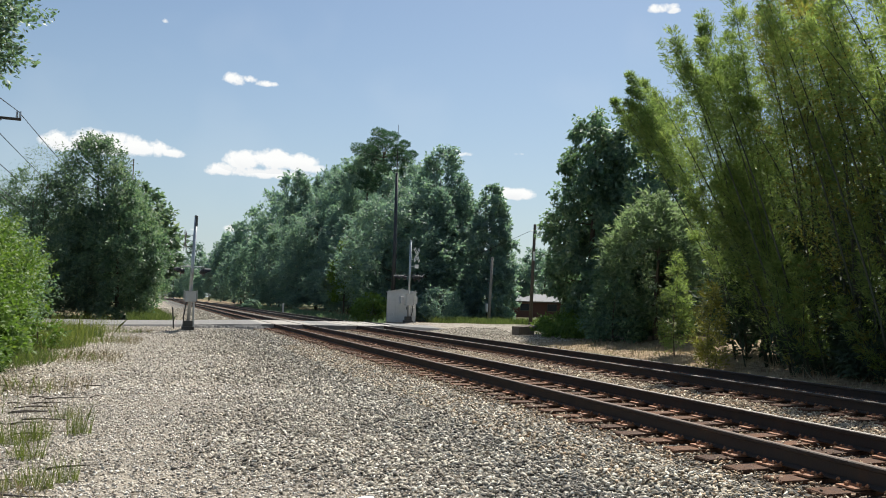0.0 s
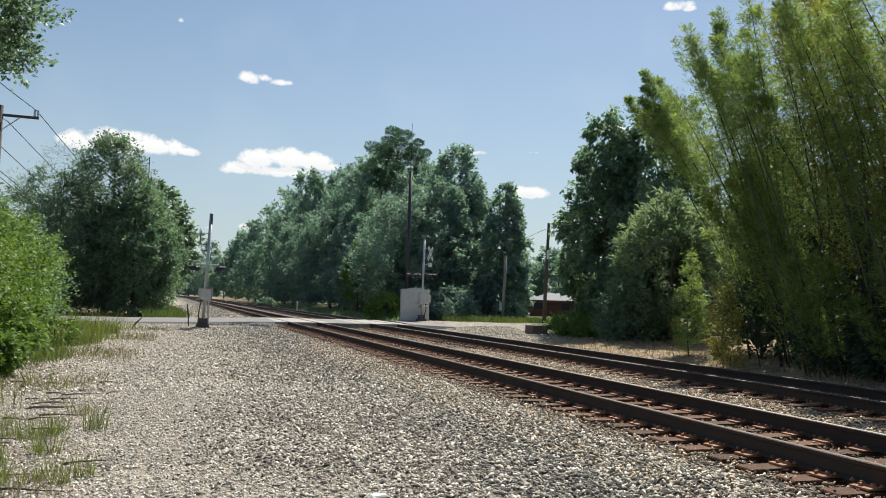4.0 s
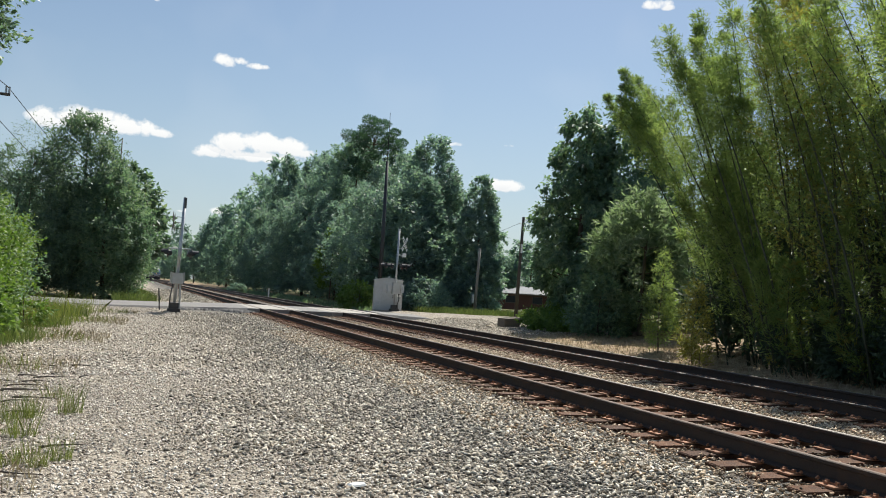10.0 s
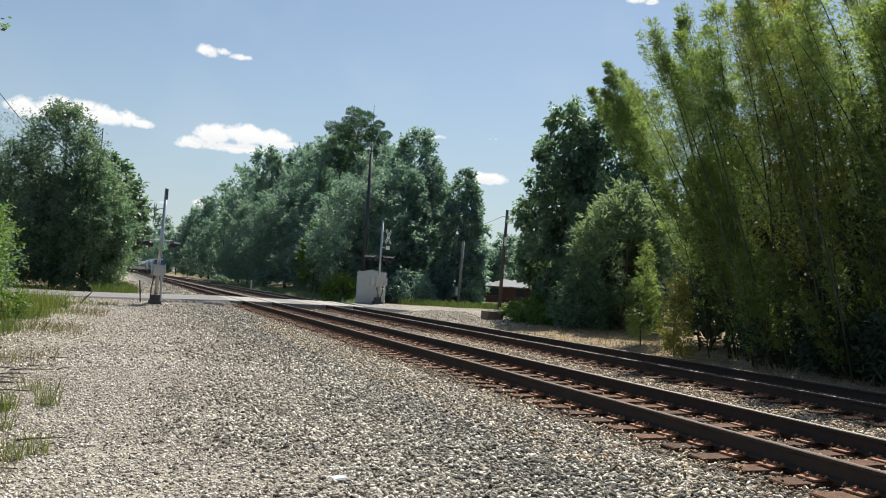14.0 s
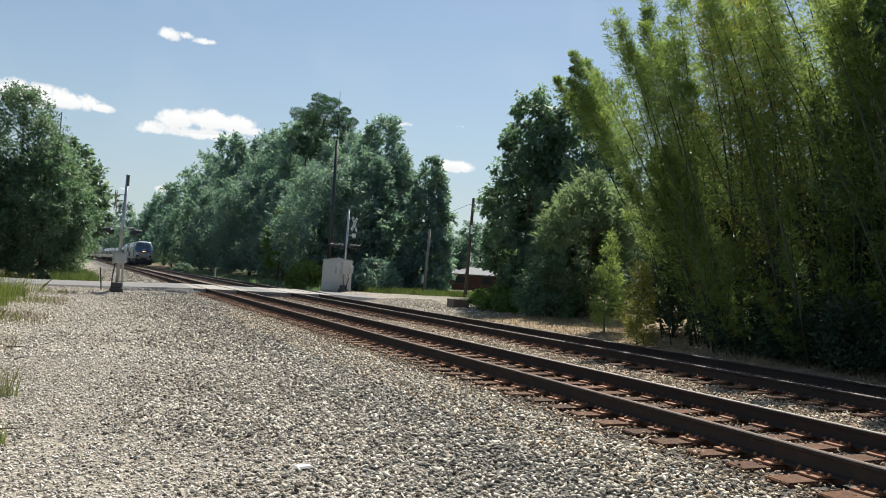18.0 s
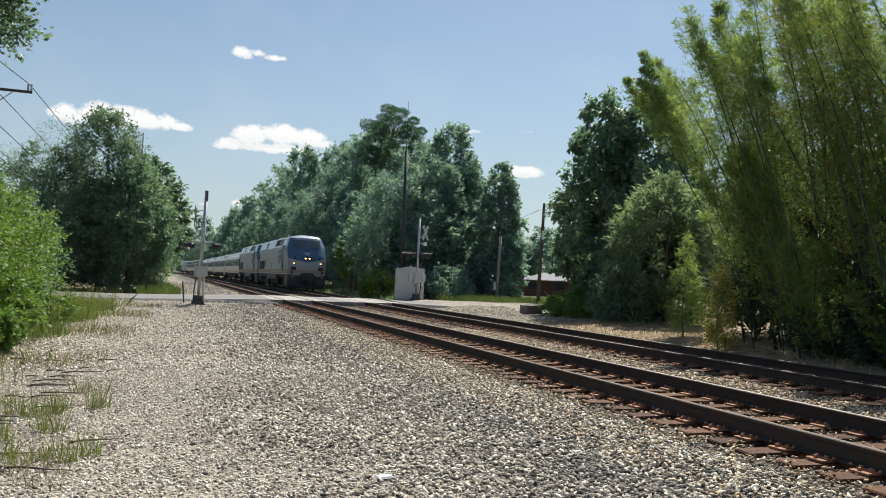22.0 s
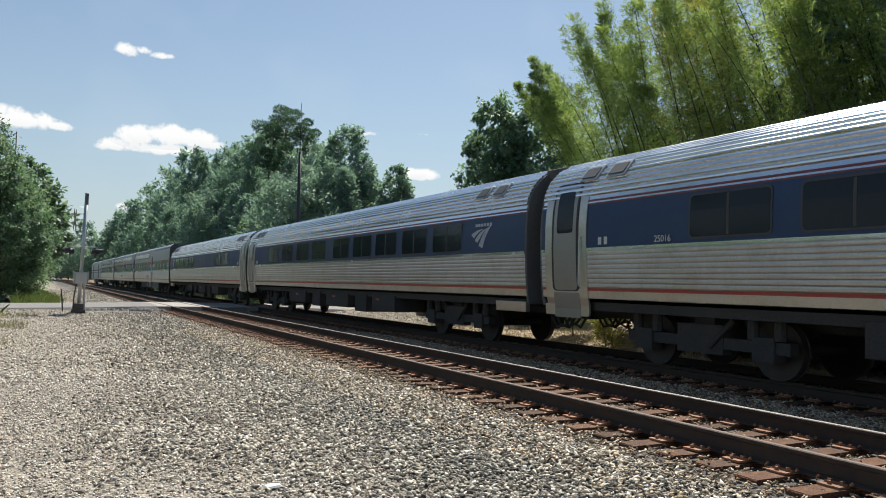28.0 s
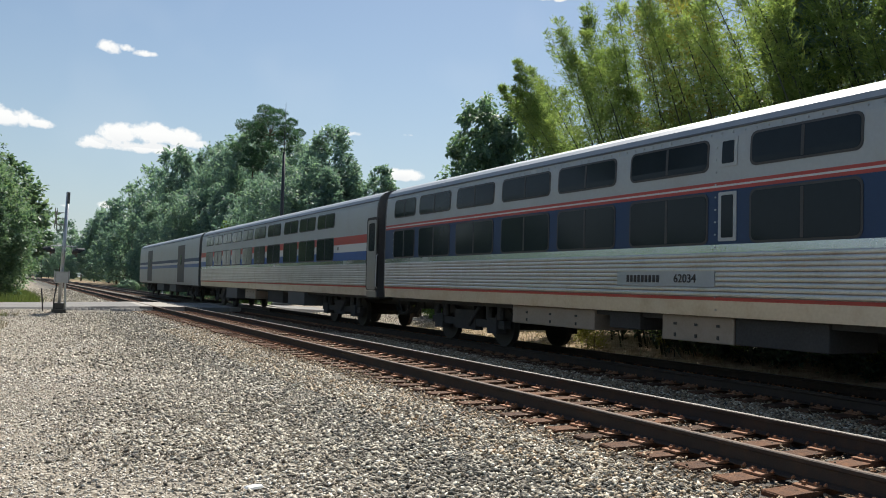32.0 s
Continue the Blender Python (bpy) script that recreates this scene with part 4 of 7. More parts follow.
def build_woods():
    """The wood beyond the crossing, along the far side of the line."""
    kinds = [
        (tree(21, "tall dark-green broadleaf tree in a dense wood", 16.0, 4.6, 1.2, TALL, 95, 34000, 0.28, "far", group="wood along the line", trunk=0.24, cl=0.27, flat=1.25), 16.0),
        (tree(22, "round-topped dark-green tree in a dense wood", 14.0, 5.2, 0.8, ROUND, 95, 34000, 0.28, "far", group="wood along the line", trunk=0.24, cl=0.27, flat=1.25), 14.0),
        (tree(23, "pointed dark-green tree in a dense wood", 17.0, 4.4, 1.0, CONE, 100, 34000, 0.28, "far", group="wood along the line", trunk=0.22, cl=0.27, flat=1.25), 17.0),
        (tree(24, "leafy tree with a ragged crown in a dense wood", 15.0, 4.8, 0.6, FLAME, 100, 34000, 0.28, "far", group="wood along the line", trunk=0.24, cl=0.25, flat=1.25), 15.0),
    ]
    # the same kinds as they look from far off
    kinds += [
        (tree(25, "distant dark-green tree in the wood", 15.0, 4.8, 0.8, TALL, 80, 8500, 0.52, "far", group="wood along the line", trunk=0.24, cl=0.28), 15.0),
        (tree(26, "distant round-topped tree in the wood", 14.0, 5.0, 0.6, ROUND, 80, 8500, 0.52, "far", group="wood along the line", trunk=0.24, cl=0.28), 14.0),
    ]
    rng = random.Random(4)
    used = set()

    def put(k, x, y, h, wide=1.0):
        k = 4 + k % 2 if y > 150 or x > 34 or x < -10 else k
        src, h0 = kinds[k]
        s = 1.14 * h / h0
        w = min(1.9, max(0.62, s ** 0.6)) * wide
        x += bend(y)[0]
        if k not in used:
            used.add(k)
            place(src, x, y, rng.uniform(0, 360), w, s)
        else:
            place_copy(src, x, y, rng.uniform(0, 360), w, s)

    front = [(17.6, 63, 9.5), (18.2, 71, 9.0), (17.9, 80, 9.0), (18.2, 90, 9.8), (18.4, 101, 11.0), (17.8, 113, 11.5), (17.6, 127, 11.4), (18.6, 143, 12.2), (17.8, 162, 11.6), (17.8, 186, 12.0), (19.0, 214, 12.9), (18.4, 250, 12.2), (19.2, 295, 12.5), (19.0, 350, 13.6)]
    for i, (x, y, h) in enumerate(front):
        put((i * 3 + 1) % 4, x + 1.2, y, h)
    back = [(22.2, 67, 10.8), (24.0, 75, 12.6), (25.4, 84, 14.6), (23.6, 95, 17.8), (24.4, 107, 18.2), (24.2, 121, 19.6), (22.4, 138, 20.4), (24.6, 158, 22.8), (24.0, 182, 22.4), (23.0, 212, 21.0), (22.0, 250, 20.2), (25.0, 300, 21.0), (24.0, 370, 22.0)]
    for i, (x, y, h) in enumerate(back):
        put((i * 2 + (i // 3)) % 4, x + 1.0, y, h)
    for i, (x, y, h) in enumerate([(31.0, 92, 12.8), (31.5, 106, 16.4), (32.0, 122, 22.5), (31.0, 142, 21.0), (36, 112, 18.0), (33, 170, 23.0)]):
        put((i + 1) % 4, x, y, h)
    # across the line in the distance, and behind the left-hand thicket
    for i, (x, y, h) in enumerate([(-6, 130, 9.0), (-13, 100, 10.5), (-20, 82, 10.0), (-28, 70, 9.5), (-10, 170, 10.0), (-16, 215, 12.0), (-24, 270, 13.0), (-28, 420, 15), (-12, 470, 15), (4, 520, 15), (20, 560, 16), (-45, 380, 15), (-60, 110, 12), (-42, 92, 11)]):
        put(i % 4, x, y, h, 1.1)
    for i, (x, y, h) in enumerate([(9, 395, 12), (5, 430, 13), (0, 470, 13), (13, 425, 14), (-7, 515, 14), (17, 400, 14), (-14, 560, 15), (22, 460, 16), (-4, 600, 16)]):
        put(i, x - bend(y)[0], y, h, 1.2)
    for i, (x, y, h) in enumerate([(52, 84, 8.5), (58, 92, 9.0), (38, 96, 8.0), (66, 100, 9.0), (50, 110, 9.0), (30, 78, 6.5), (55, 106, 8.6), (61, 122, 9.5)]):
        put((i + 2) % 4, x, y, h)
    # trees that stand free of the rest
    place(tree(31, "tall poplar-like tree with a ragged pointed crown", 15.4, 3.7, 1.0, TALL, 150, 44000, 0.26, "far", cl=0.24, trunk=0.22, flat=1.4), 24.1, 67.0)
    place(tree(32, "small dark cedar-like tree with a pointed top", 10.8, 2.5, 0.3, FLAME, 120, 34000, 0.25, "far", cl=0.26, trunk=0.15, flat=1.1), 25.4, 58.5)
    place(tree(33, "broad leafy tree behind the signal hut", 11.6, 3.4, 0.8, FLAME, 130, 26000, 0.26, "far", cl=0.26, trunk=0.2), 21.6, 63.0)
    place(tree(34, "young yellow-green tree at the edge of the wood", 6.6, 1.5, 1.5, FLAME, 45, 2600, 0.26, "lime", cl=0.36, trunk=0.08), 16.0, 69.5)
    place(pine_tree(), 25.2, 90.6)


def build_left_thicket():
    place(tree(41, "large dark thicket of vines and broadleaf trees by the road", 11.6, 4.7, 0.2, FLAME, 200, 50000, 0.18, "broad", "thicket", cl=0.24, trunk=0.2, name="thicket", limbs=24), -3.9, 56.6)
    place(tree(42, "large dark thicket of vines and broadleaf trees by the road", 9.2, 4.0, 0.1, ROUND, 120, 32000, 0.18, "broad", "thicket", cl=0.26, trunk=0.16, name="thicket"), -7.4, 56.0)
    place(tree(43, "overgrown leafy shrub mass at the road's edge", 8.6, 3.1, 0.1, TALL, 110, 32000, 0.17, "vine", "thicket", cl=0.28, trunk=0.14, name="thicket"), -2.2, 55.2)
    place(tree(44, "drooping broadleaf tree behind the thicket", 10.0, 3.0, 2.0, ROUND, 80, 9000, 0.38, "broad", cl=0.28, trunk=0.16), -1.5, 64.0)
    place(tree(45, "leafy bush at the road's edge", 5.8, 2.6, 0.1, ROUND, 70, 9000, 0.28, "broad", "bush", cl=0.3, trunk=0.08, name="bush"), -12.5, 54.0)
    # feathery sprouts above the thicket
    place(tree(46, "thin feathery saplings above the thicket", 10.4, 2.6, 5.0, ROUND, 40, 3600, 0.2, "broad", "sapling", cl=0.5, trunk=0.05, name="sapling", aspect=0.2, limbs=30), -6.6, 54.4)
    # hedge close by on the left
    hedge = [(-4.9, 17.6, 3.6, 2.1, "lime"), (-5.1, 21.0, 4.2, 2.3, "lime"), (-5.2, 24.6, 4.4, 2.2, "lime"), (-3.9, 18.6, 1.5, 1.2, "lime"), (-4.0, 21.4, 1.4, 1.2, "lime"), (-3.5, 16.4, 0.9, 0.9, "lime"), (-5.6, 28.5, 4.4, 2.4, "vine"), (-6.2, 33.0, 4.2, 2.4, "lime"), (-6.0, 14.6, 3.2, 2.0, "lime")]
    for i, (x, y, h, r, m) in enumerate(hedge):
        place(tree(50 + i, "bright green overgrown roadside shrub" if m == "lime" else "green vine-covered roadside shrub", h, r, 0.05, ROUND, 80, 24000 if y > 16 else 8000, 0.10, m, "shrub", cl=0.3, trunk=0.05, name="shrub", group="roadside hedge"), x, y)
    place(tree(57, "tall leafy tree that hangs over the hedge", 13.8, 2.6, 8.6, ROUND, 60, 16000, 0.18, "broad", cl=0.34, trunk=0.2, limbs=40), -6.9, 28.6)
    place(tree(58, "low sumac shrub in the grass", 1.4, 0.55, 0.05, ROUND, 16, 700, 0.12, "lime", "shrub", cl=0.5, trunk=0.02, name="shrub"), -3.0, 24.8)


def build_right_growth():
    """Vine-draped trees, shrubs and the bamboo grove on the far bank."""
    place(tree(61, "tree smothered in hanging vines", 11.6, 2.1, 0.3, TALL, 130, 34000, 0.22, "vine", cl=0.34, trunk=0.2, droop=0.9), 20.9, 35.2)
    place(tree(62, "tree smothered in hanging vines", 12.2, 2.6, 1.0, TALL, 120, 30000, 0.22, "vine", cl=0.34, trunk=0.2, droop=0.9), 23.4, 34.2)
    place(tree(63, "dark tree with drooping vines at the bank", 7.0, 2.7, 0.2, FLAME, 110, 24000, 0.21, "vine", cl=0.3, trunk=0.16, droop=0.7), 21.4, 31.4)
    place(tree(64, "grey-green willow-leaved tree on the bank", 6.0, 2.2, 0.9, ROUND, 90, 18000, 0.24, "willow", cl=0.28, trunk=0.12, aspect=0.24), 19.7, 27.9)
    # trees added as a backdrop, coloured dark for the depth behind the canes
    place(tree(65, "evergreen added behind the bamboo, leaves darkened for shade", 8.0, 3.4, 0.3, TALL, 100, 8000, 0.42, "shade", cl=0.28, trunk=0.2), 26.5, 22.5)
    place(tree(66, "evergreen added behind the bamboo, leaves darkened for shade", 8.5, 3.6, 0.3, TALL, 100, 8000, 0.42, "shade", cl=0.28, trunk=0.2), 24.0, 12.5)
    place(tree(67, "evergreen added behind the bamboo, leaves darkened for shade", 8.5, 3.6, 0.3, FLAME, 100, 8000, 0.42, "shade", cl=0.28, trunk=0.2), 23.5, 4.0)
    place(tree(68, "dark evergreen behind the vines", 8.4, 3.4, 0.3, FLAME, 100, 10000, 0.42, "broad", cl=0.28, trunk=0.2), 27.0, 30.0)
    place(tree(69, "dark broadleaf tree rising among the bamboo", 11.6, 2.3, 3.0, ROUND, 90, 16000, 0.20, "broad", cl=0.3, trunk=0.16), 17.9, 12.2)
    # undergrowth among the canes, its leaf colour darkened for the grove's shade
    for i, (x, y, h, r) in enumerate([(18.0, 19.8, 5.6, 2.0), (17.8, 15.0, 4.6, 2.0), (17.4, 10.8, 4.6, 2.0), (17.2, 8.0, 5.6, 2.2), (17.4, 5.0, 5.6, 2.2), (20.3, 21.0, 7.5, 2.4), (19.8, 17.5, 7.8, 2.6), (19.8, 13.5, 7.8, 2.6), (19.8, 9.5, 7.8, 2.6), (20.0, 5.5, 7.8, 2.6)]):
        place(tree(110 + i, "leafy undergrowth among the bamboo, darkened for shade", h, r, 0.1, FLAME, 90, 5000, 0.30, "shade", "undergrowth", cl=0.32, trunk=0.05, name="undergrowth", group="undergrowth in the grove", aspect=0.3), x, y)
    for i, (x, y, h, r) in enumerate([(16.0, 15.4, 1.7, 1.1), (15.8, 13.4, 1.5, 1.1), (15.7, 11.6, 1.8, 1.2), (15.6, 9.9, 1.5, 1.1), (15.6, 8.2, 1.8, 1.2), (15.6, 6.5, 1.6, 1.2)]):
        place(tree(130 + i, "low shrub at the foot of the bamboo, darkened for shade", h, r, 0.0, ROUND, 60, 4200, 0.17, "shade", "shrub", cl=0.32, trunk=0.03, name="shrub", group="shrubs in the grove", aspect=0.3), x, y)
    place(tree(71, "low kudzu-covered mound beside the road", 1.05, 1.8, 0.0, ROUND, 60, 8000, 0.12, "lime", "shrub", cl=0.3, trunk=0.03, name="shrub"), 19.4, 34.7)
    place(tree(72, "low kudzu-covered mound beside the road", 0.7, 1.2, 0.0, ROUND, 40, 4000, 0.12, "lime", "shrub", cl=0.3, trunk=0.03, name="shrub"), 17.9, 31.9)
    place(tree(73, "dark leafy shrub under the vines", 2.6, 1.3, 0.0, ROUND, 45, 5000, 0.14, "vine", "shrub", cl=0.32, trunk=0.04, name="shrub"), 18.0, 28.4)
    place(tree(74, "feathery green dogfennel weed on the bank", 3.2, 0.62, 0.3, CONE, 46, 4600, 0.10, "bamboo", "weed", cl=0.5, trunk=0.025, name="weed", aspect=0.18), 15.35, 20.7)
    place(tree(75, "yellowing weed on the dry bank", 2.4, 0.46, 0.2, FLAME, 45, 3000, 0.11, "yellow", "weed", cl=0.55, trunk=0.02, name="weed", aspect=0.22), 14.55, 18.1)
    place(tree(76, "young yellowing weed on the dry bank", 1.2, 0.3, 0.1, FLAME, 20, 420, 0.12, "yellow", "weed", cl=0.6, trunk=0.015, name="weed", aspect=0.22), 14.25, 17.4)
    for i, (x, y, h, r) in enumerate([(15.2, 56.2, 1.9, 1.5), (20.6, 57.0, 2.5, 1.9), (22.5, 60, 2.8, 2.0), (18.6, 59, 2.4, 1.5), (13.6, 118, 1.3, 1.2)]):
        place(tree(80 + i, "low leafy bush at the edge of the wood", h, r, 0.0, ROUND, 45, 4200, 0.2, "lime" if i == 0 else "far", "bush", cl=0.34, trunk=0.04, name="bush"), x, y)

    build_bamboo()


CANE_T = (0.0, 0.15, 0.3, 0.45, 0.6, 0.72, 0.84, 0.93, 1.0)


def cane_points(x, y, z, h, lean, sway):
    """A cane that rises straight and arches over by lean (x, y) towards its tip."""
    return [Vector((x + lean[0] * t ** 1.25 + sway * math.sin(3 * t), y + lean[1] * t ** 1.25 + sway * math.sin(2 * t + 1) * 0.6, z + h * (t - 0.05 * t ** 4))) for t in CANE_T]


def cane_plume(g, pts, low, n_br, n_leaf, reach):
    """Leaf places and ways on the branches of one cane: long low ones, short ones at the tip, all rising along it."""
    P, D = [], []
    pa = np.array([p[:] for p in pts])
    for t in low + (1.0 - low) * g.uniform(0, 1, n_br) ** 0.72:
        c = np.array([np.interp(t, CANE_T, pa[:, i]) for i in range(3)])
        i = min(len(pts) - 2, int(np.searchsorted(CANE_T, t)))
        up = pa[i + 1] - pa[max(0, i - 1)]
        up /= np.linalg.norm(up)
        u = (t - low) / (1 - low)
        ln = reach * g.uniform(0.6, 1.15) * min(1.0, 0.35 + 2.6 * u) * (1.04 - u) ** 0.8 + 0.08
        a = g.uniform(0, 6.283)
        d = np.array([math.cos(a), math.sin(a), 0.0]) + up * g.uniform(0.8, 1.9)
        d /= np.linalg.norm(d)
        k = n_leaf
        s = g.uniform(0.05, 1, k)
        # twigs fan from the branch, and hang a little at the end
        tw = g.normal(0, 1, (k, 3)) * (0.035 + 0.13 * ln * (1 - s * 0.8))[:, None] * np.array([1, 1, 0.7])
        P.append(c + d * (ln * s)[:, None] + tw - np.array([0, 0, 0.22 * ln]) * (s ** 2)[:, None])
        D.append(np.repeat(d[None], k, 0) + np.array([0, 0, -0.25]))
    return P, D


def build_bamboo():
    """The grove on the far bank: arching canes that lean out over the line, feathered to the tips."""
    g = np.random.default_rng(90)
    grove = []   # x, y, height, lean, first branch, branches, leaves a branch, reach, yellow share
    for i in range(140):
        y = 2.0 + 15.6 * (i + g.uniform(0, 1)) / 140
        depth = g.uniform(0, 1) ** 1.2
        x = 15.3 + 4.8 * depth
        h = g.uniform(7.0, 10.6) if depth < 0.35 else g.uniform(9.4, 13.2)
        lean = (g.normal(-0.9, 0.7), g.normal(1.7, 1.1))
        yellow = 0.75 if 12.6 < y < 15.6 and depth < 0.6 and i % 3 == 0 else 0.0
        grove.append((x, y, h, lean, 0.24 if depth < 0.3 else 0.4, 96, 18 if depth < 0.6 else 14, 1.7, yellow))
    # plumes that rise over the edge of the grove
    for i in range(7):
        grove.append((16.4 + g.uniform(-0.4, 1.2), 17.0 + 2.8 * i / 7, 11.2 - 0.45 * i + g.uniform(-0.5, 0.5), (g.normal(-0.9, 0.3), g.normal(1.4, 0.4)), 0.30, 130, 22, 1.55, 0.0))
    # canes bowed low over the bank
    for i in range(10):
        grove.append((15.4 + g.uniform(-0.3, 0.9), 16.2 + g.uniform(-1.6, 1.8), g.uniform(3.8, 6.2), (g.normal(-0.7, 0.3), g.normal(3.0, 0.6)), 0.2, 70, 20, 0.9, 0.0))
    # an outlying clump whose bare canes lean far over
    for i in range(6):
        grove.append((20.2 + g.uniform(-0.5, 0.5), 22.9 + g.uniform(-0.6, 0.6), g.uniform(9.4, 11.2), (g.normal(-2.9, 0.35), g.normal(3.6, 0.4)), 0.58, 130, 22, 1.1, 0.0))
    # bare canes that slant across the face of the grove
    for y, h in ((12.6, 10.4), (14.9, 9.6), (15.5, 9.0), (9.8, 10.2)):
        grove.append((14.9, y, h, (-0.9, 3.0), 0.66, 90, 20, 1.0, 0.0))
    # short green shoots before the dark of the grove
    for i in range(34):
        grove.append((15.0 + g.uniform(-0.3, 0.9), 4.5 + 12.5 * i / 34 + g.uniform(-0.3, 0.3), g.uniform(1.6, 4.4), (g.normal(-0.5, 0.2), g.normal(0.6, 0.3)), 0.12, 34, 26, 0.7, 0.12))
    rows = [grove[k::12] for k in range(12)]
    for sub in rows:
        ob = thing("bamboo", label="tall yellow-green bamboo with feathery arching canes", category="bamboo", group="bamboo grove")
        ox, oy = sub[0][0], sub[0][1]
        oz = float(ground_z(ox, oy))
        ob.matrix_basis = pose(ox, oy, oz)
        green, gold = ([], []), ([], [])
        for x, y, h, lean, low, n_br, n_leaf, reach, yellow in sub:
            pts = cane_points(x - ox, y - oy, float(ground_z(x, y)) - 0.1 - oz, h, lean, g.uniform(-0.15, 0.15))
            part("cane", Form().path(pts, 0.034 if h > 8 else 0.018, 0.005, 6), "culm", ob, smooth=True)
            P, D = cane_plume(g, pts, low, n_br, n_leaf, reach)
            for p, d in zip(P, D):
                to = gold if g.uniform() < yellow else green
                to[0].append(p)
                to[1].append(d)
        v, f = leaf_quads(g, np.concatenate(green[0]), np.concatenate(green[1]), 0.135, 0.19, 0.0, 0.45)
        part("foliage", fast_mesh("foliage", v, f), "bamboo", ob)
        if gold[0]:
            v, f = leaf_quads(g, np.concatenate(gold[0]), np.concatenate(gold[1]), 0.15, 0.20, 0.15, 0.6)
            part("yellow_foliage", fast_mesh("yellow_foliage", v, f), "yellow", ob, "yellowing bamboo leaves")


def tuft_mesh(name, g, n, h, r, w):
    a, rr = g.uniform(0, 6.283, n), r * np.sqrt(g.uniform(0, 1, n))
    base = np.stack([rr * np.cos(a), rr * np.sin(a), np.full(n, -0.02)], -1)
    ln = h * (0.18 + 0.95 * g.uniform(0, 1, n) ** 1.6)
    tilt = np.stack([g.normal(0, 0.16, n) + 0.6 * base[:, 0], g.normal(0, 0.16, n) + 0.6 * base[:, 1], np.ones(n)], -1)
    side = np.stack([-np.sin(a + 1), np.cos(a + 1), np.zeros(n)], -1) * w
    mid = base + tilt * (ln * 0.55)[:, None]
    tip = base + tilt * ln[:, None] + np.stack([tilt[:, 0], tilt[:, 1], -0.15 * np.ones(n)], -1) * (ln * 0.25)[:, None]
    v = np.stack([base - side, base + side, mid + side * 0.7, tip, mid - side * 0.7], 1).reshape(-1, 3)
    return fast_mesh(name, v, np.arange(5 * n).reshape(n, 5))


def build_grass():
    g = np.random.default_rng(70)
    rng = random.Random(71)
    tufts = [tuft_mesh("grass_tuft", g, 80, 0.38, 0.11, 0.0030), tuft_mesh("grass_tuft", g, 66, 0.28, 0.13, 0.0028), tuft_mesh("grass_tuft", g, 90, 0.44, 0.12, 0.0032)]
    for me in tufts:
        me.materials.append(M["grass"])
    near = [(-1.10, 9.9), (-1.35, 9.6), (-0.72, 10.1), (-1.55, 9.9), (-1.02, 7.5), (-0.78, 7.45), (-1.28, 7.6), (-1.45, 8.4), (-1.62, 8.7), (-1.75, 10.6), (-1.18, 8.9), (-1.9, 9.3), (-2.1, 11.2), (-1.0, 11.4), (-0.62, 7.7), (-1.16, 9.75), (-1.22, 10.0), (-1.4, 9.75), (-0.9, 7.6), (-1.12, 7.4), (-1.5, 8.5), (-1.05, 8.8), (-1.85, 9.5), (-1.6, 8.45)]
    for i, (x, y) in enumerate(near):
        ob = tagged(new("grass_tuft", tufts[i % 3]), "thin green grass tuft in the gravel", "grass tuft", "tufts on the drive")
        s = rng.uniform(0.7, 1.15)
        ob.matrix_basis = pose(x, y, float(ground_z(x, y)), 0, 0, rng.uniform(0, 360)) @ Matrix.Diagonal((s, s, s, 1))

    def sward(name, label, material, n, x0, x1, y0, y1, h, keep, w=0.006):
        x, y = g.uniform(x0, x1, n), g.uniform(y0, y1, n)
        ok = keep(x, y)
        x, y = x[ok], y[ok]
        n = len(x)
        ln = h * g.uniform(0.35, 1.2, n)
        base = np.stack([x, y, ground_z(x, y) - 0.02], -1)
        tilt = np.stack([g.normal(0, 0.3, n), g.normal(0, 0.3, n), np.ones(n)], -1)
        a = g.uniform(0, 6.283, n)
        side = np.stack([np.cos(a), np.sin(a), np.zeros(n)], -1) * w
        tip = base + tilt * ln[:, None]
        mid = base + tilt * (ln * 0.5)[:, None] * np.array([0.7, 0.7, 1.1])
        v = np.stack([base - side, base + side, mid + side * 0.8, tip, mid - side * 0.8], 1).reshape(-1, 3)
        tagged(part(name, fast_mesh(name, v, np.arange(5 * n).reshape(n, 5)), material), label, "grass", kind="stuff")

    patchy = lambda x, y: np.sin(x * 1.3 + 0.7 * y) + np.sin(y * 0.9 - 0.6 * x) + 0.6 * np.sin(3.1 * x + 1.9 * y)
    sward("grass", "tall green grass along the hedge", "verge", 14000, -5.2, -1.0, 16.0, 38.0, 0.34, lambda x, y: x < -2.7 + 0.5 * np.sin(y) + 0.03 * (y - 16), 0.008)
    sward("dry_grass", "dry tawny grass beside the drive", "dry", 11000, -4.2, 0.6, 14.0, 38.0, 0.17, lambda x, y: (patchy(x, y) + g.normal(0, 0.5, len(x)) > 0.75) & (x < -1.0 + 0.045 * (y - 14)), 0.007)
    sward("grass", "short green grass beside the drive", "grass", 9000, -4.2, 0.4, 8.0, 38.0, 0.25, lambda x, y: (patchy(x + 1, y) + g.normal(0, 0.45, len(x)) > 1.15) & (x < -1.4 + 0.045 * (y - 14)), 0.006)
    sward("dry_grass", "sparse dry grass in the gravel", "dry", 4200, -2.6, -0.3, 6.2, 13.0, 0.13, lambda x, y: (patchy(2 * x, 2 * y) + g.normal(0, 0.6, len(x)) > 0.9) & (x < -0.5 - 0.03 * y), 0.004)
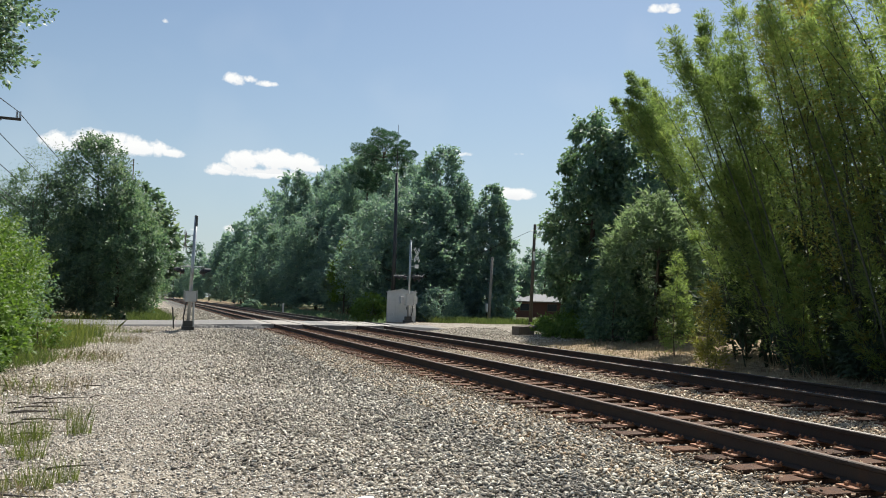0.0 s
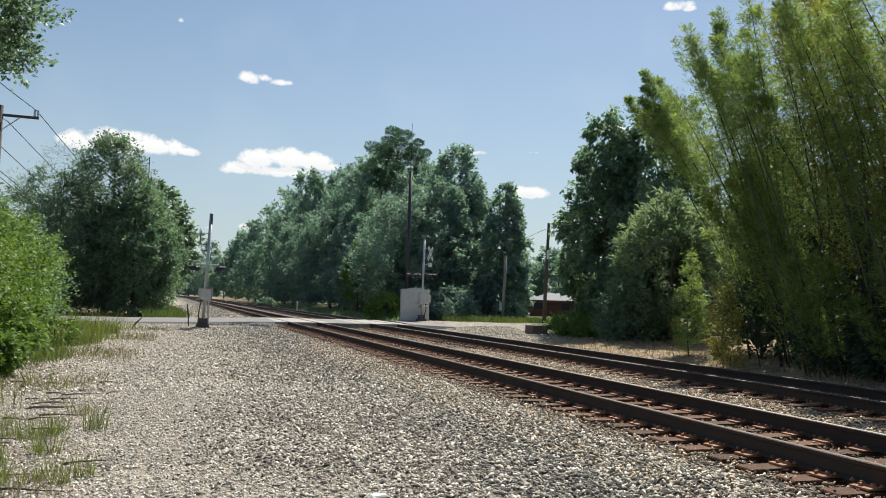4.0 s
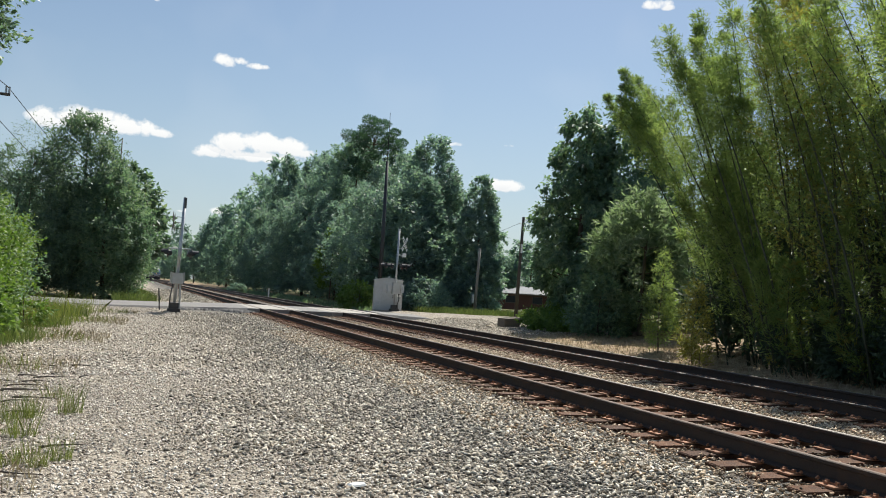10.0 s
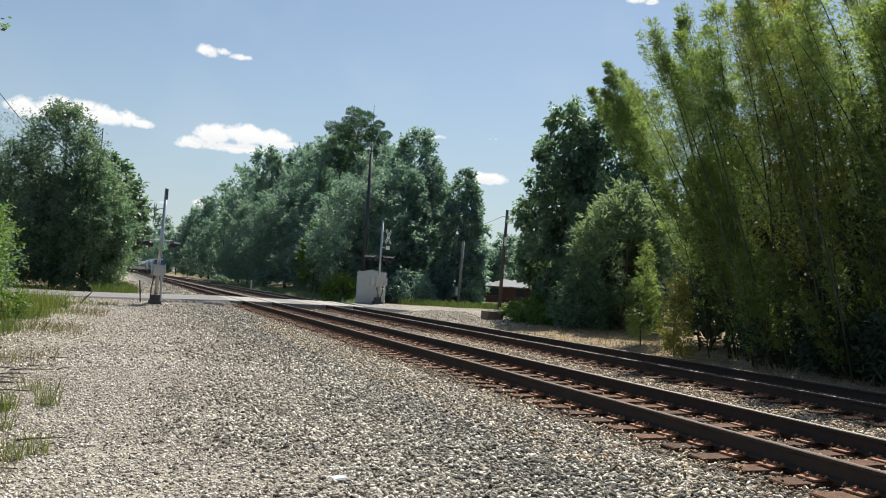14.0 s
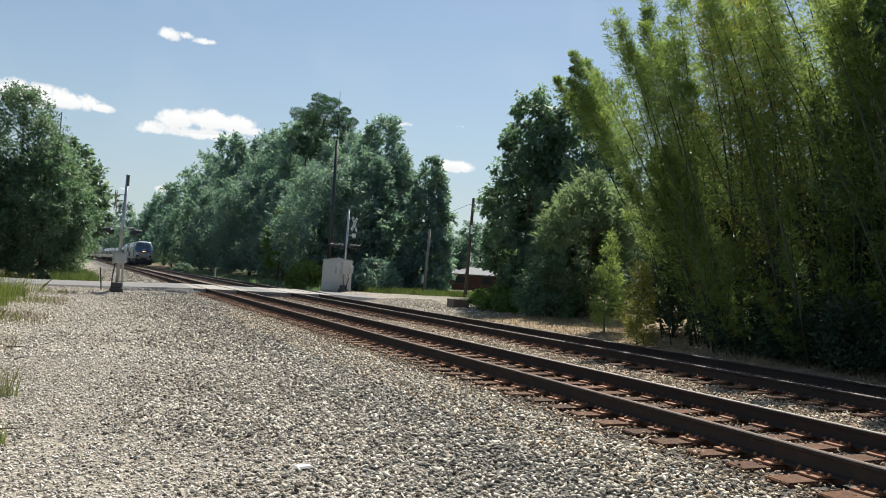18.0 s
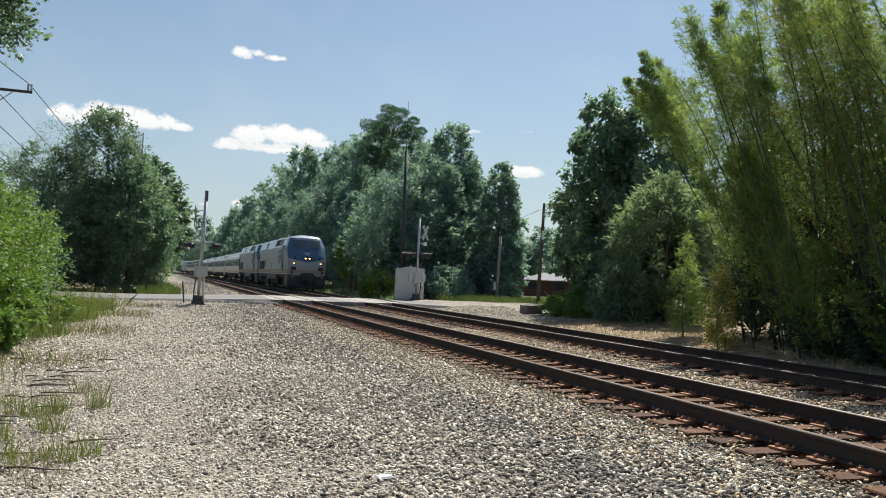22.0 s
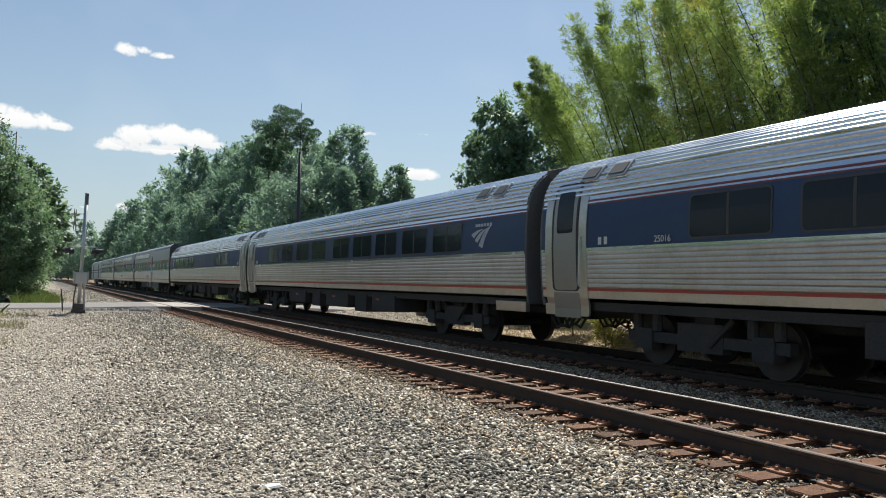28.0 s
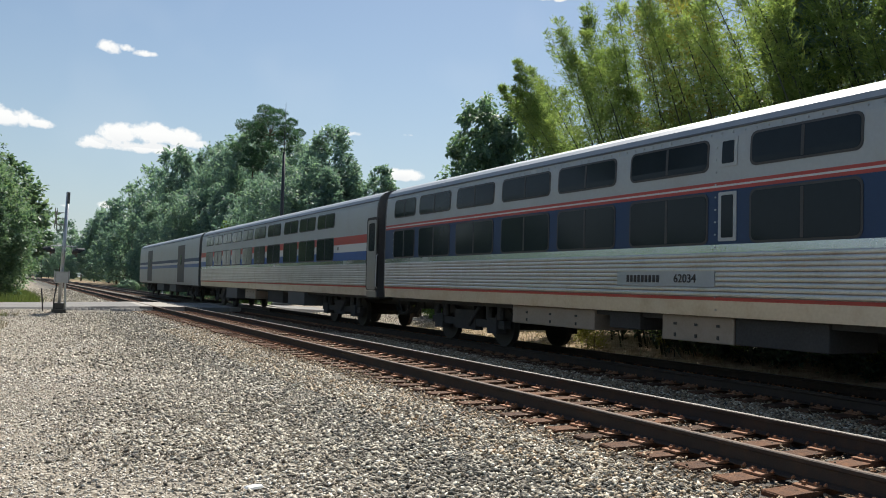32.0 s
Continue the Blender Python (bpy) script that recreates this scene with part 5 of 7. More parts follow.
    sward("grass", "tall seeding weeds at the foot of the hedge", "grass", 3200, -4.0, -0.9, 22.0, 37.0, 0.85, lambda x, y: (x < -2.3 + 0.06 * (y - 22) + g.normal(0, 0.25, len(x))) & (patchy(0.7 * x, 0.8 * y) > -0.4), 0.006)
    sward("grass", "green grass beyond the road", "verge", 11000, -1.3, 1.9, 48.0, 82.0, 0.6, lambda x, y: x < 1.0 - 0.02 * (y - 48) + 0.4 * np.sin(y * 0.7), 0.012)
    sward("dry_grass", "dry straw on the bank", "dry", 9000, 12.6, 18.5, 10.0, 30.0, 0.16, lambda x, y: x > 12.9 + 0.09 * np.maximum(0, y - 15) + 0.3 * np.sin(y * 1.7), 0.007)
    sward("grass", "weeds along the far roadside", "verge", 12000, 19.0, 36.0, 47.5, 56.0, 0.5, lambda x, y: y > 48.2, 0.014)
    sward("grass", "weeds along the foot of the wood", "vine", 7000, 13.6, 16.5, 52.0, 150.0, 0.4, lambda x, y: x > 14.2, 0.02)
    # sticks and wood litter by the drive
    for i in range(40):
        x, y, a, ln = rng.uniform(-2.9, -0.6), rng.uniform(6.6, 15.5), rng.uniform(-22, 22) if i % 3 else rng.uniform(-70, 70), rng.uniform(0.15, 0.65)
        f = Form().path([(-ln / 2, 0, 0), (-ln / 6, 0.03 * ln, 0.012), (ln / 5, -0.02 * ln, 0.008), (ln / 2, 0.04 * ln, 0)], 0.013, 0.005, 6)
        ob = tagged(part("stick", f, "wood", smooth=True), "broken dry stick lying in the gravel", "stick", "litter by the drive")
        ob.matrix_basis = pose(x, y, float(ground_z(x, y)) + 0.015, 0, 0, a)
    f = Form()
    for k in range(60):
        a, ln = rng.uniform(0, 6.28), rng.uniform(0.3, 1.2)
        x, y = rng.uniform(13.6, 16.8), rng.uniform(13.5, 21.5)
        z = float(ground_z(x, y))
        f.path([(x, y, z), (x + 0.5 * ln * math.cos(a), y + 0.5 * ln * math.sin(a), z + 0.15 * ln), (x + ln * math.cos(a), y + ln * math.sin(a), z + rng.uniform(0, 0.5) * ln)], 0.010, 0.004, 4)
    tagged(part("dead_brush", f, "dry"), "dead twigs and brush on the bank", "brush", kind="stuff")
    slab, sv = Form(), [(-0.1, -0.04, 0), (0.06, -0.055, 0), (0.11, 0.0, 0), (0.04, 0.05, 0), (-0.08, 0.045, 0)]
    n = len(sv)
    slab.add(sv + [(x * 0.85, y * 0.8, 0.014) for x, y, z in sv], [(i, (i + 1) % n, n + (i + 1) % n, n + i) for i in range(n)] + [tuple(range(n, 2 * n))])
    ob = tagged(part("stone", slab, "wstripe"), "flat pale stone lying in the ballast", "stone")
    ob.matrix_basis = pose(1.73, 6.42, float(ground_z(1.73, 6.42)) + 0.02, 4, 3, 35)


build_woods()
build_left_thicket()
build_right_growth()
build_grass()

# ---- signals, poles and roadside things ----
def round_plate(form, c, r, normal, thick, n=20):
    c, d = Vector(c), Vector(normal).normalized()
    return form.tube(c - d * thick / 2, c + d * thick / 2, r, r, n)


def light_unit(parent, c, way):
    """A round flasher with its backing disc and hood; way is the side it faces."""
    c, d = Vector(c), Vector(way).normalized()
    disc = part("backing_disc", round_plate(Form(), c, 0.25, d, 0.012, 24), "black", parent, "round black backing disc")
    part("housing", Form().tube(c - d * 0.16, c, 0.10, 0.14, 14), "black", disc, smooth=False)
    part("lens", Form().tube(c, c + d * 0.02, 0.15, 0.13, 18), "lens", disc, "dark red lens")
    h = Form()
    n = 12
    s = d.cross(Vector((0, 0, 1))).normalized()
    ring = [s * math.cos(math.radians(a)) + Vector((0, 0, 1)) * math.sin(math.radians(a)) for a in [-20 + 220 * i / n for i in range(n + 1)]]
    v = [c + q * 0.165 for q in ring] + [c + q * 0.155 + d * (0.30 if 0.2 < q.z else 0.14) for q in ring]
    v += [c + q * 0.159 for q in ring] + [c + q * 0.149 + d * (0.30 if 0.2 < q.z else 0.14) for q in ring]
    m = n + 1
    h.add(v, [(i, i + 1, m + i + 1, m + i) for i in range(n)] + [(2 * m + i + 1, 2 * m + i, 3 * m + i, 3 * m + i + 1) for i in range(n)] + [(m + i, m + i + 1, 3 * m + i + 1, 3 * m + i) for i in range(n)])
    part("hood", h, "black", disc)


def crossbuck(parent, c, yaw, label="white crossbuck blades", sheet="white"):
    rot = Matrix.Rotation(radians(yaw), 4, "Z")
    for k, a in enumerate((45, -45)):
        f = Form().box(-0.6, 0.6, -0.006 + 0.014 * k, 0.006 + 0.014 * k, -0.115, 0.115)
        ob = part("blade", f, sheet, parent, label)
        ob.matrix_basis = Matrix.Translation(c) @ rot @ Matrix.Rotation(radians(a), 4, "Y")
        g = Form()
        for i in range(6):
            g.box(-0.5 + i * 0.17, -0.39 + i * 0.17, -0.012 + 0.014 * k, -0.007 + 0.014 * k, -0.05, 0.05)
        part("lettering", g, "black", ob, "black lettering bars")


def crossing_signal(name_label, x, y, lean, h, pole_r=0.062):
    z = float(ground_z(x, y))
    ob = thing("crossing_signal", x, y, z, label=name_label, category="crossing signal", group="crossing signals")
    top = Vector((math.sin(radians(lean)) * h, 0, h))
    P = lambda t: top * (t / h)
    part("foundation", Form().box(-0.28, 0.28, -0.28, 0.28, -0.2, 0.16), "grime", ob, bevel=0.02)
    part("junction_base", Form().box(-0.2, 0.2, -0.2, 0.2, 0.16, 0.42), "grime", ob, "cast junction box", bevel=0.02)
    mast = part("mast", Form().tube(P(0.4), P(h), pole_r, pole_r, 14), "galv", ob, "galvanised mast", smooth=True)
    part("cap", Form().tube(P(h), P(h + 0.05), pole_r * 1.25, pole_r * 0.8, 14), "galv", mast)
    return ob, P


def cabinet(parent, c, w, d, h, label):
    x, y, z = c
    b = part("cabinet", Form().box(x - w / 2, x + w / 2, y - d / 2, y + d / 2, z, z + h), "case", parent, label, bevel=0.015)
    part("cover", Form().box(x - w / 2 - 0.03, x + w / 2 + 0.03, y - d / 2 - 0.04, y + d / 2 + 0.03, z + h, z + h + 0.03), "case", b)
    part("door_panel", Form().box(x - w / 2 + 0.05, x + w / 2 - 0.05, y - d / 2 - 0.012, y - d / 2, z + 0.05, z + h - 0.05), "case", b, bevel=0.004)
    part("latch", Form().box(x + w / 2 - 0.11, x + w / 2 - 0.08, y - d / 2 - 0.04, y - d / 2 - 0.01, z + h * 0.45, z + h * 0.6), "galv", b)
    for s in (-1, 1):
        part("hinge", Form().tube((x - w / 2 + 0.04, y - d / 2 - 0.02, z + h * (0.5 + 0.3 * s) - 0.04), (x - w / 2 + 0.04, y - d / 2 - 0.02, z + h * (0.5 + 0.3 * s) + 0.04), 0.012), "galv", b)
    return b


def build_signals():
    # by the drive: seen from its side, so that its sign is edge-on
    ob, P = crossing_signal("crossing signal mast with gate mechanism, crossbuck edge-on", 1.60, 38.9, 1.5, 5.33, 0.076)
    cabinet(ob, (0.05, -0.18, 1.30), 0.50, 0.42, 0.48, "pale grey gate mechanism case")
    part("conduit", Form().path([(-0.22, -0.05, 0.1), (-0.20, -0.05, 0.7), (-0.12, -0.02, 1.3)], 0.028, n=8), "black", ob, "black conduit")
    part("support_post", Form().tube((0.24, -0.1, 0.1), (0.2, -0.12, 1.32), 0.045, n=10), "galv", ob)
    part("stub_post", Form().path([(-0.62, 0.2, 0.0), (-0.66, 0.2, 0.5), (-0.72, 0.2, 1.05)], 0.03, n=8), "black", ob, "leaning black stub")
    for s in (-1, 1):
        part("gate_arm_bracket", Form().box(0.05 + s * 0.29 - 0.02, 0.05 + s * 0.29 + 0.02, -0.3, 0.1, 1.35, 1.85), "galv", ob, bevel=0.01)
    arm = part("light_arm", Form().tube(P(2.95) + Vector((-0.5, 0, 0)), P(2.95) + Vector((0.5, 0, 0)), 0.025, n=10), "galv", ob)
    for dx, way in ((-0.52, (-1, 0, 0)), (0.52, (1, 0, 0))):
        for dy in (-0.38, 0.38):
            c = P(2.72) + Vector((dx, dy, 0))
            light_unit(ob, c, way)
        part("cross_bar", Form().tube(P(2.72) + Vector((dx * 0.7, -0.4, 0)), P(2.72) + Vector((dx * 0.7, 0.4, 0)), 0.024, n=8), "black", ob)
        part("hanger", Form().tube(P(2.95) + Vector((dx * 0.7, 0, 0)), P(2.72) + Vector((dx * 0.7, 0, 0)), 0.02, n=8), "galv", ob)
    # blades coloured dark, since they are seen against the sun
    crossbuck(ob, P(4.15) + Vector((-0.40, 0, 0.0)), 81, "back of the crossbuck blades, coloured dark as if backlit", "grime")
    for i in range(4):
        z = 3.62 + i * 0.27
        part("bracket", Form().tube(P(z), P(z) + Vector((-0.36 + 0.06 * (i % 2), 0, 0.0)), 0.016, n=6), "grime", ob)
    part("gate_stub", Form().box(P(5.0).x - 0.02, P(5.0).x + 0.085, -0.11, -0.03, 4.85, 5.36), "skirt", ob, "dark gate arm end")

    # beyond the tracks: turned partly towards the camera
    ob, P = crossing_signal("crossing signal mast with white crossbuck and flashers", 15.95, 50.1, 0.4, 5.45, 0.07)
    cabinet(ob, (-0.02, -0.16, 1.15), 0.5, 0.4, 0.72, "grey mast equipment case")
    part("side_case", Form().box(0.32, 0.55, -0.2, 0.1, 1.25, 1.75), "case", ob, bevel=0.01)
    part("side_case", Form().box(-0.6, -0.36, -0.2, 0.1, 1.2, 1.72), "case", ob, bevel=0.01)
    part("conduit", Form().path([(0.2, -0.2, 1.15), (0.22, -0.24, 0.8), (0.12, -0.22, 0.4), (0.05, -0.2, 0.1)], 0.03, n=8), "black", ob, "black cable")
    part("light_arm", Form().tube(P(3.15) + Vector((-0.85, 0.2, 0)), P(3.15) + Vector((0.9, -0.2, 0)), 0.022, n=10), "black", ob)
    for dx, dy, way in ((0.28, -0.28, (0.85, -0.6, 0)), (0.62, -0.12, (0.85, -0.6, 0)), (-0.35, 0.1, (-1, 0.25, 0)), (-0.75, 0.2, (-1, 0.25, 0))):
        light_unit(ob, P(2.98) + Vector((dx, dy, 0)), way)
    crossbuck(ob, P(4.5) + Vector((0.42, -0.12, 0)), 50)
    part("track_sign", Form().add([(0.30, -0.16, 3.62), (0.52, -0.28, 3.62), (0.52, -0.28, 3.88), (0.30, -0.16, 3.88), (0.31, -0.145, 3.62), (0.53, -0.265, 3.62), (0.53, -0.265, 3.88), (0.31, -0.145, 3.88)], [(0, 1, 2, 3), (7, 6, 5, 4), (0, 4, 5, 1), (2, 6, 7, 3), (1, 5, 6, 2), (0, 3, 7, 4)]), "white", ob, "small white plate")
    for z in (4.85, 4.2, 3.75):
        part("bracket", Form().tube(P(z), P(z) + Vector((0.4, -0.12, 0)), 0.012, n=6), "galv", ob)
    for s in (-0.9, 0.9):
        part("mast_step", Form().tube(P(3.15) + Vector((s, -0.22 * s, 0)), P(3.15) + Vector((s * 1.05, -0.22 * s, 0.12)), 0.02, n=6), "galv", ob)

    # signal hut
    x, y = 15.9, 51.6
    z = float(ground_z(x, y))
    hut = thing("signal_hut", x, y, z, -14, label="silver-grey steel signal hut with a low gabled roof", category="signal hut")
    part("plinth", Form().box(-0.98, 0.98, -0.85, 0.85, -0.2, 0.12), "concrete", hut, bevel=0.02)
    part("shell", Form().sweep([(-0.95, 0.12), (0.95, 0.12), (0.95, 2.12), (0, 2.27), (-0.95, 2.12)], [-0.85, 0.85]), "case", hut)
    part("roof", Form().sweep([(-1.02, 2.10), (0, 2.27), (1.02, 2.10), (1.02, 2.14), (0, 2.32), (-1.02, 2.14)], [-0.93, 0.93]), "case", hut)
    door = part("door", Form().box(-0.42, 0.42, -0.872, -0.85, 0.2, 1.95), "case", hut, bevel=0.006)
    part("door_handle", Form().box(0.30, 0.34, -0.92, -0.87, 0.95, 1.15), "black", door)
    part("vent", Form().box(-0.85, -0.55, -0.87, -0.85, 0.5, 0.75), "galv", hut, bevel=0.005)
    part("notice", Form().box(0.60, 0.87, -0.862, -0.85, 1.05, 1.45), "white", hut, "small white notice")
    part("notice_text", Form().box(0.64, 0.83, -0.868, -0.863, 1.18, 1.22).box(0.64, 0.83, -0.868, -0.863, 1.28, 1.32), "black", hut)
    for dx in (-0.88, 0.0, 0.88):
        part("lifting_eye", Form().tube((dx, -0.8, 2.1 + 0.15 * (1 - abs(dx))), (dx, -0.8, 2.24 + 0.15 * (1 - abs(dx))), 0.025, n=6), "galv", hut)

    # antenna pole
    ob = thing("antenna_pole", 16.9, 57.0, float(ground_z(16.9, 57.0)), label="tall dark slender antenna pole with a whip", category="antenna pole")
    part("lower_pole", Form().path([(0, 0, -0.3), (0.02, 0, 5.0), (0.0, 0, 11.2)], 0.17, 0.11, 12), "black", ob, smooth=True)
    part("whip", Form().path([(0, 0, 11.2), (0.0, 0, 13.2), (0, 0, 14.9)], 0.035, 0.014, 8), "black", ob)

    # marker post by the line
    ob = thing("marker_post", 13.3, 86.5, float(ground_z(13.3, 86.5)), label="short white marker post beside the line", category="post")
    part("post", Form().box(-0.07, 0.07, -0.05, 0.05, -0.2, 1.05), "white", ob, bevel=0.01)

    # concrete block with a lump of rubble on it
    z = float(ground_z(17.1, 35.1))
    ob = thing("concrete_block", 17.1, 35.1, z, 12, label="weathered concrete block on the gravel", category="concrete block")
    part("block", Form().box(-0.48, 0.48, -0.3, 0.3, -0.05, 0.42), "oldconcrete", ob, bevel=0.03)
    bm = Form()
    v, f = ROCKS[1]
    bm.add([(0.35 + p[0] * 0.45, p[1] * 0.4, 0.34 + p[2] * 0.36) for p in v], f)
    part("rubble", bm, "oldconcrete", thing("rubble_lump", 17.25, 35.25, z + 0.02, label="rounded lump of concrete rubble", category="rubble"), bevel=0.03)


def build_road_edge():
    """Broken pieces of old asphalt along the worn lip of the road."""
    rng = random.Random(12)
    for i in range(16):
        x = 2.3 + i * 0.2 + rng.uniform(-0.08, 0.08)
        y = ROAD_Y0 - rng.uniform(0.02, 0.22)
        v, f = ROCKS[i % 4]
        w, d, h = rng.uniform(0.16, 0.30), rng.uniform(0.12, 0.22), rng.uniform(0.05, 0.10)
        fm = Form().add([(p[0] * w, p[1] * d, p[2] * h) for p in v], f)
        ob = tagged(part("asphalt_chunk", fm, "asphalt"), "broken chunk of asphalt at the worn road edge", "rubble", "road edge rubble")
        ob.matrix_basis = pose(x, y, float(ground_z(x, y)) + 0.03, rng.uniform(-8, 8), rng.uniform(-8, 8), rng.uniform(0, 360))


def pole(name_label, x, y, h, r, material, lean=0.0):
    z = float(ground_z(x, y))
    ob = thing("utility_pole", x, y, z, label=name_label, category="utility pole", group="poles")
    top = Vector((math.sin(radians(lean)) * h, 0, h))
    part("shaft", Form().path([Vector((0, 0, -0.4)), top * 0.5, top], r, r * 0.72, 12), material, ob, smooth=True)
    return ob, top


def cable(pts, sag, r, parent=None, label="thin dark overhead wire between poles"):
    f = Form()
    for a, b in zip(pts, pts[1:]):
        a, b = Vector(a), Vector(b)
        line = [a.lerp(b, i / 10) - Vector((0, 0, sag * 4 * (i / 10) * (1 - i / 10))) for i in range(11)]
        f.path(line, r, n=4)
    ob = part("overhead_wire", f, "wire")
    return tagged(ob, label, "wire", "overhead wires")


def build_poles():
    ob, top = pole("dark wooden utility pole with wires", 23.7, 47.6, 6.75, 0.13, "wood", 1.8)
    w = Vector((23.7, 47.6, float(ground_z(23.7, 47.6))))
    part("insulator", Form().tube(top + Vector((0.1, 0, -0.25)), top + Vector((0.45, 0, -0.1)), 0.03, n=6), "galv", ob)
    part("bracket", Form().tube(top + Vector((-0.3, 0, -0.45)), top + Vector((0.3, 0, -0.45)), 0.03, n=6), "galv", ob)
    part("marker_tag", Form().box(top.x - 0.16, top.x - 0.02, -0.14, -0.12, 4.3, 4.9), "white", ob, "pale tag")
    cable([w + top + Vector((-0.3, 0, -0.45)), (19.5, 63, 3.6)], 0.25, 0.012)
    cable([w + top + Vector((0.4, 0, -0.1)), (60, 55, 8.5)], 0.5, 0.012)
    cable([w + top + Vector((0.3, 0, -0.45)), (60, 55.5, 8.0)], 0.5, 0.012)
    ob, top = pole("short grey wooden pole", 23.1, 53.2, 4.9, 0.12, "greywood", 2.2)
    part("meter_box", Form().box(-0.28, -0.12, -0.16, 0.0, 0.9, 1.5), "galv", ob, bevel=0.01)
    # pole and lines behind the hedge
    x, y = -8.5, 44.7
    ob, top = pole("dark wooden power pole with a crossarm and transformer", x, y, 10.7, 0.17, "wood", 0.0)
    part("crossarm", Form().box(-0.1, 1.75, -0.06, 0.06, 10.15, 10.28), "wood", ob, bevel=0.01)
    for dx in (1.55, 1.7):
        part("insulator", Form().tube((dx, 0, 10.28), (dx, 0, 10.62), 0.06, 0.045, 10), "galv", ob)
    part("brace", Form().tube((0.05, -0.05, 9.4), (0.9, -0.05, 10.15), 0.025, n=6), "galv", ob)
    t = part("transformer", Form().tube((-0.32, -0.2, 8.0), (-0.32, -0.2, 8.75), 0.21, n=14), "galv", ob, "grey transformer can")
    part("lid", Form().tube((-0.32, -0.2, 8.75), (-0.32, -0.2, 8.82), 0.22, 0.1, 14), "galv", t)
    z = float(ground_z(x, y))
    for (dx, h0), (ex, ey, ez), s in (((1.62, 10.6), (-1.5, 130, 9.5), 0.7), ((0.35, 9.9), (-4.0, 130, 8.8), 0.7), ((0.0, 8.7), (-5.0, 130, 7.8), 0.8), ((0.1, 7.4), (-6.0, 130, 6.6), 0.8), ((0.1, 7.1), (-6.5, 130, 6.2), 0.8)):
        cable([(x + dx, y - 0.05, z + h0), (ex, ey, ez)], s, 0.02)
        cable([(x + dx, y - 0.05, z + h0), (x - 3 + dx, y - 45, z + h0 + 0.3)], s, 0.02)
    ob, top = pole("distant thin pole above the thicket", -2.3, 78.0, 14.2, 0.07, "wood")


def build_house():
    ob = thing("house", 42.0, 88.0, 0.2, -8, label="low red brick house with grey gabled roofs", category="house")
    part("brickwork", Form().box(-6.5, 7.0, 0, 8, -0.3, 2.1), "brick", ob)
    part("roof", Form().add([(1.6, -0.4, 2.0), (7.4, -0.4, 2.0), (7.4, 8.4, 2.0), (1.6, 8.4, 2.0), (3.6, 4, 3.0), (5.4, 4, 3.0)], [(0, 1, 5, 4), (1, 2, 5), (2, 3, 4, 5), (3, 0, 4), (3, 2, 1, 0)]), "shingle", ob)
    part("rear_roof", Form().add([(-7.0, -0.4, 2.0), (1.6, -0.4, 2.0), (1.6, 8.4, 2.0), (-7.0, 8.4, 2.0), (-3.6, 4, 3.35), (0.2, 4, 3.35)], [(0, 1, 5, 4), (1, 2, 5), (2, 3, 4, 5), (3, 0, 4), (3, 2, 1, 0)]), "shingle", ob)
    part("fascia", Form().box(-6.9, 7.3, -0.44, -0.38, 1.88, 2.04), "oldconcrete", ob)
    for x in (-4.0, 1.0, 4.5):
        w = part("window", Form().box(x - 0.6, x + 0.6, -0.05, 0.02, 0.9, 1.7), "glass", ob)
        part("window_frame", Form().box(x - 0.66, x + 0.66, -0.04, 0.02, 0.84, 0.9).box(x - 0.66, x + 0.66, -0.04, 0.02, 1.7, 1.76).box(x - 0.66, x - 0.6, -0.04, 0.02, 0.9, 1.7).box(x + 0.6, x + 0.66, -0.04, 0.02, 0.9, 1.7), "oldconcrete", w)


build_signals()
build_road_edge()
build_poles()
build_house()

# ---- the train ----
MESHES = {}


def shared(key, make, material, smooth=False, bevel=0.0):
    if key not in MESHES:
        me = make().mesh(key[0] if isinstance(key, tuple) else key, smooth, bevel)
        me.materials.append(M[material])
        MESHES[key] = me
    return MESHES[key]


def put(name, key, make, material, parent, m=None, label="", smooth=False, bevel=0.0):
    ob = part(name, shared(key, make, material, smooth, bevel), material, parent, label)
    if m is not None:
        ob.matrix_basis = m
    return ob


AMFLEET = [(1.46, 0.98), (1.50, 1.15), (1.545, 1.6), (1.57, 2.1), (1.57, 2.6), (1.545, 2.95), (1.485, 3.25), (1.37, 3.50), (1.16, 3.73), (0.88, 3.89), (0.52, 3.99), (0.2, 4.03), (0.0, 4.035)]
VIEWLINER = [(1.53, 0.98), (1.56, 1.3), (1.57, 2.0), (1.57, 3.4), (1.545, 3.80), (1.47, 3.98), (1.33, 4.10), (1.05, 4.20), (0.6, 4.27), (0.2, 4.295), (0.0, 4.30)]
LOCO = [(1.50, 1.28), (1.52, 1.5), (1.52, 3.54), (1.47, 3.63), (1.24, 4.27), (1.10, 4.36), (0.55, 4.46), (0.15, 4.495), (0.0, 4.50)]


def half_width(table, z):
    for (x0, z0), (x1, z1) in zip(table, table[1:]):
        if z0 <= z <= z1:
            return x0 + (x1 - x0) * (z - z0) / max(1e-6, z1 - z0)
    return table[0][0] if z < table[0][1] else 0.0


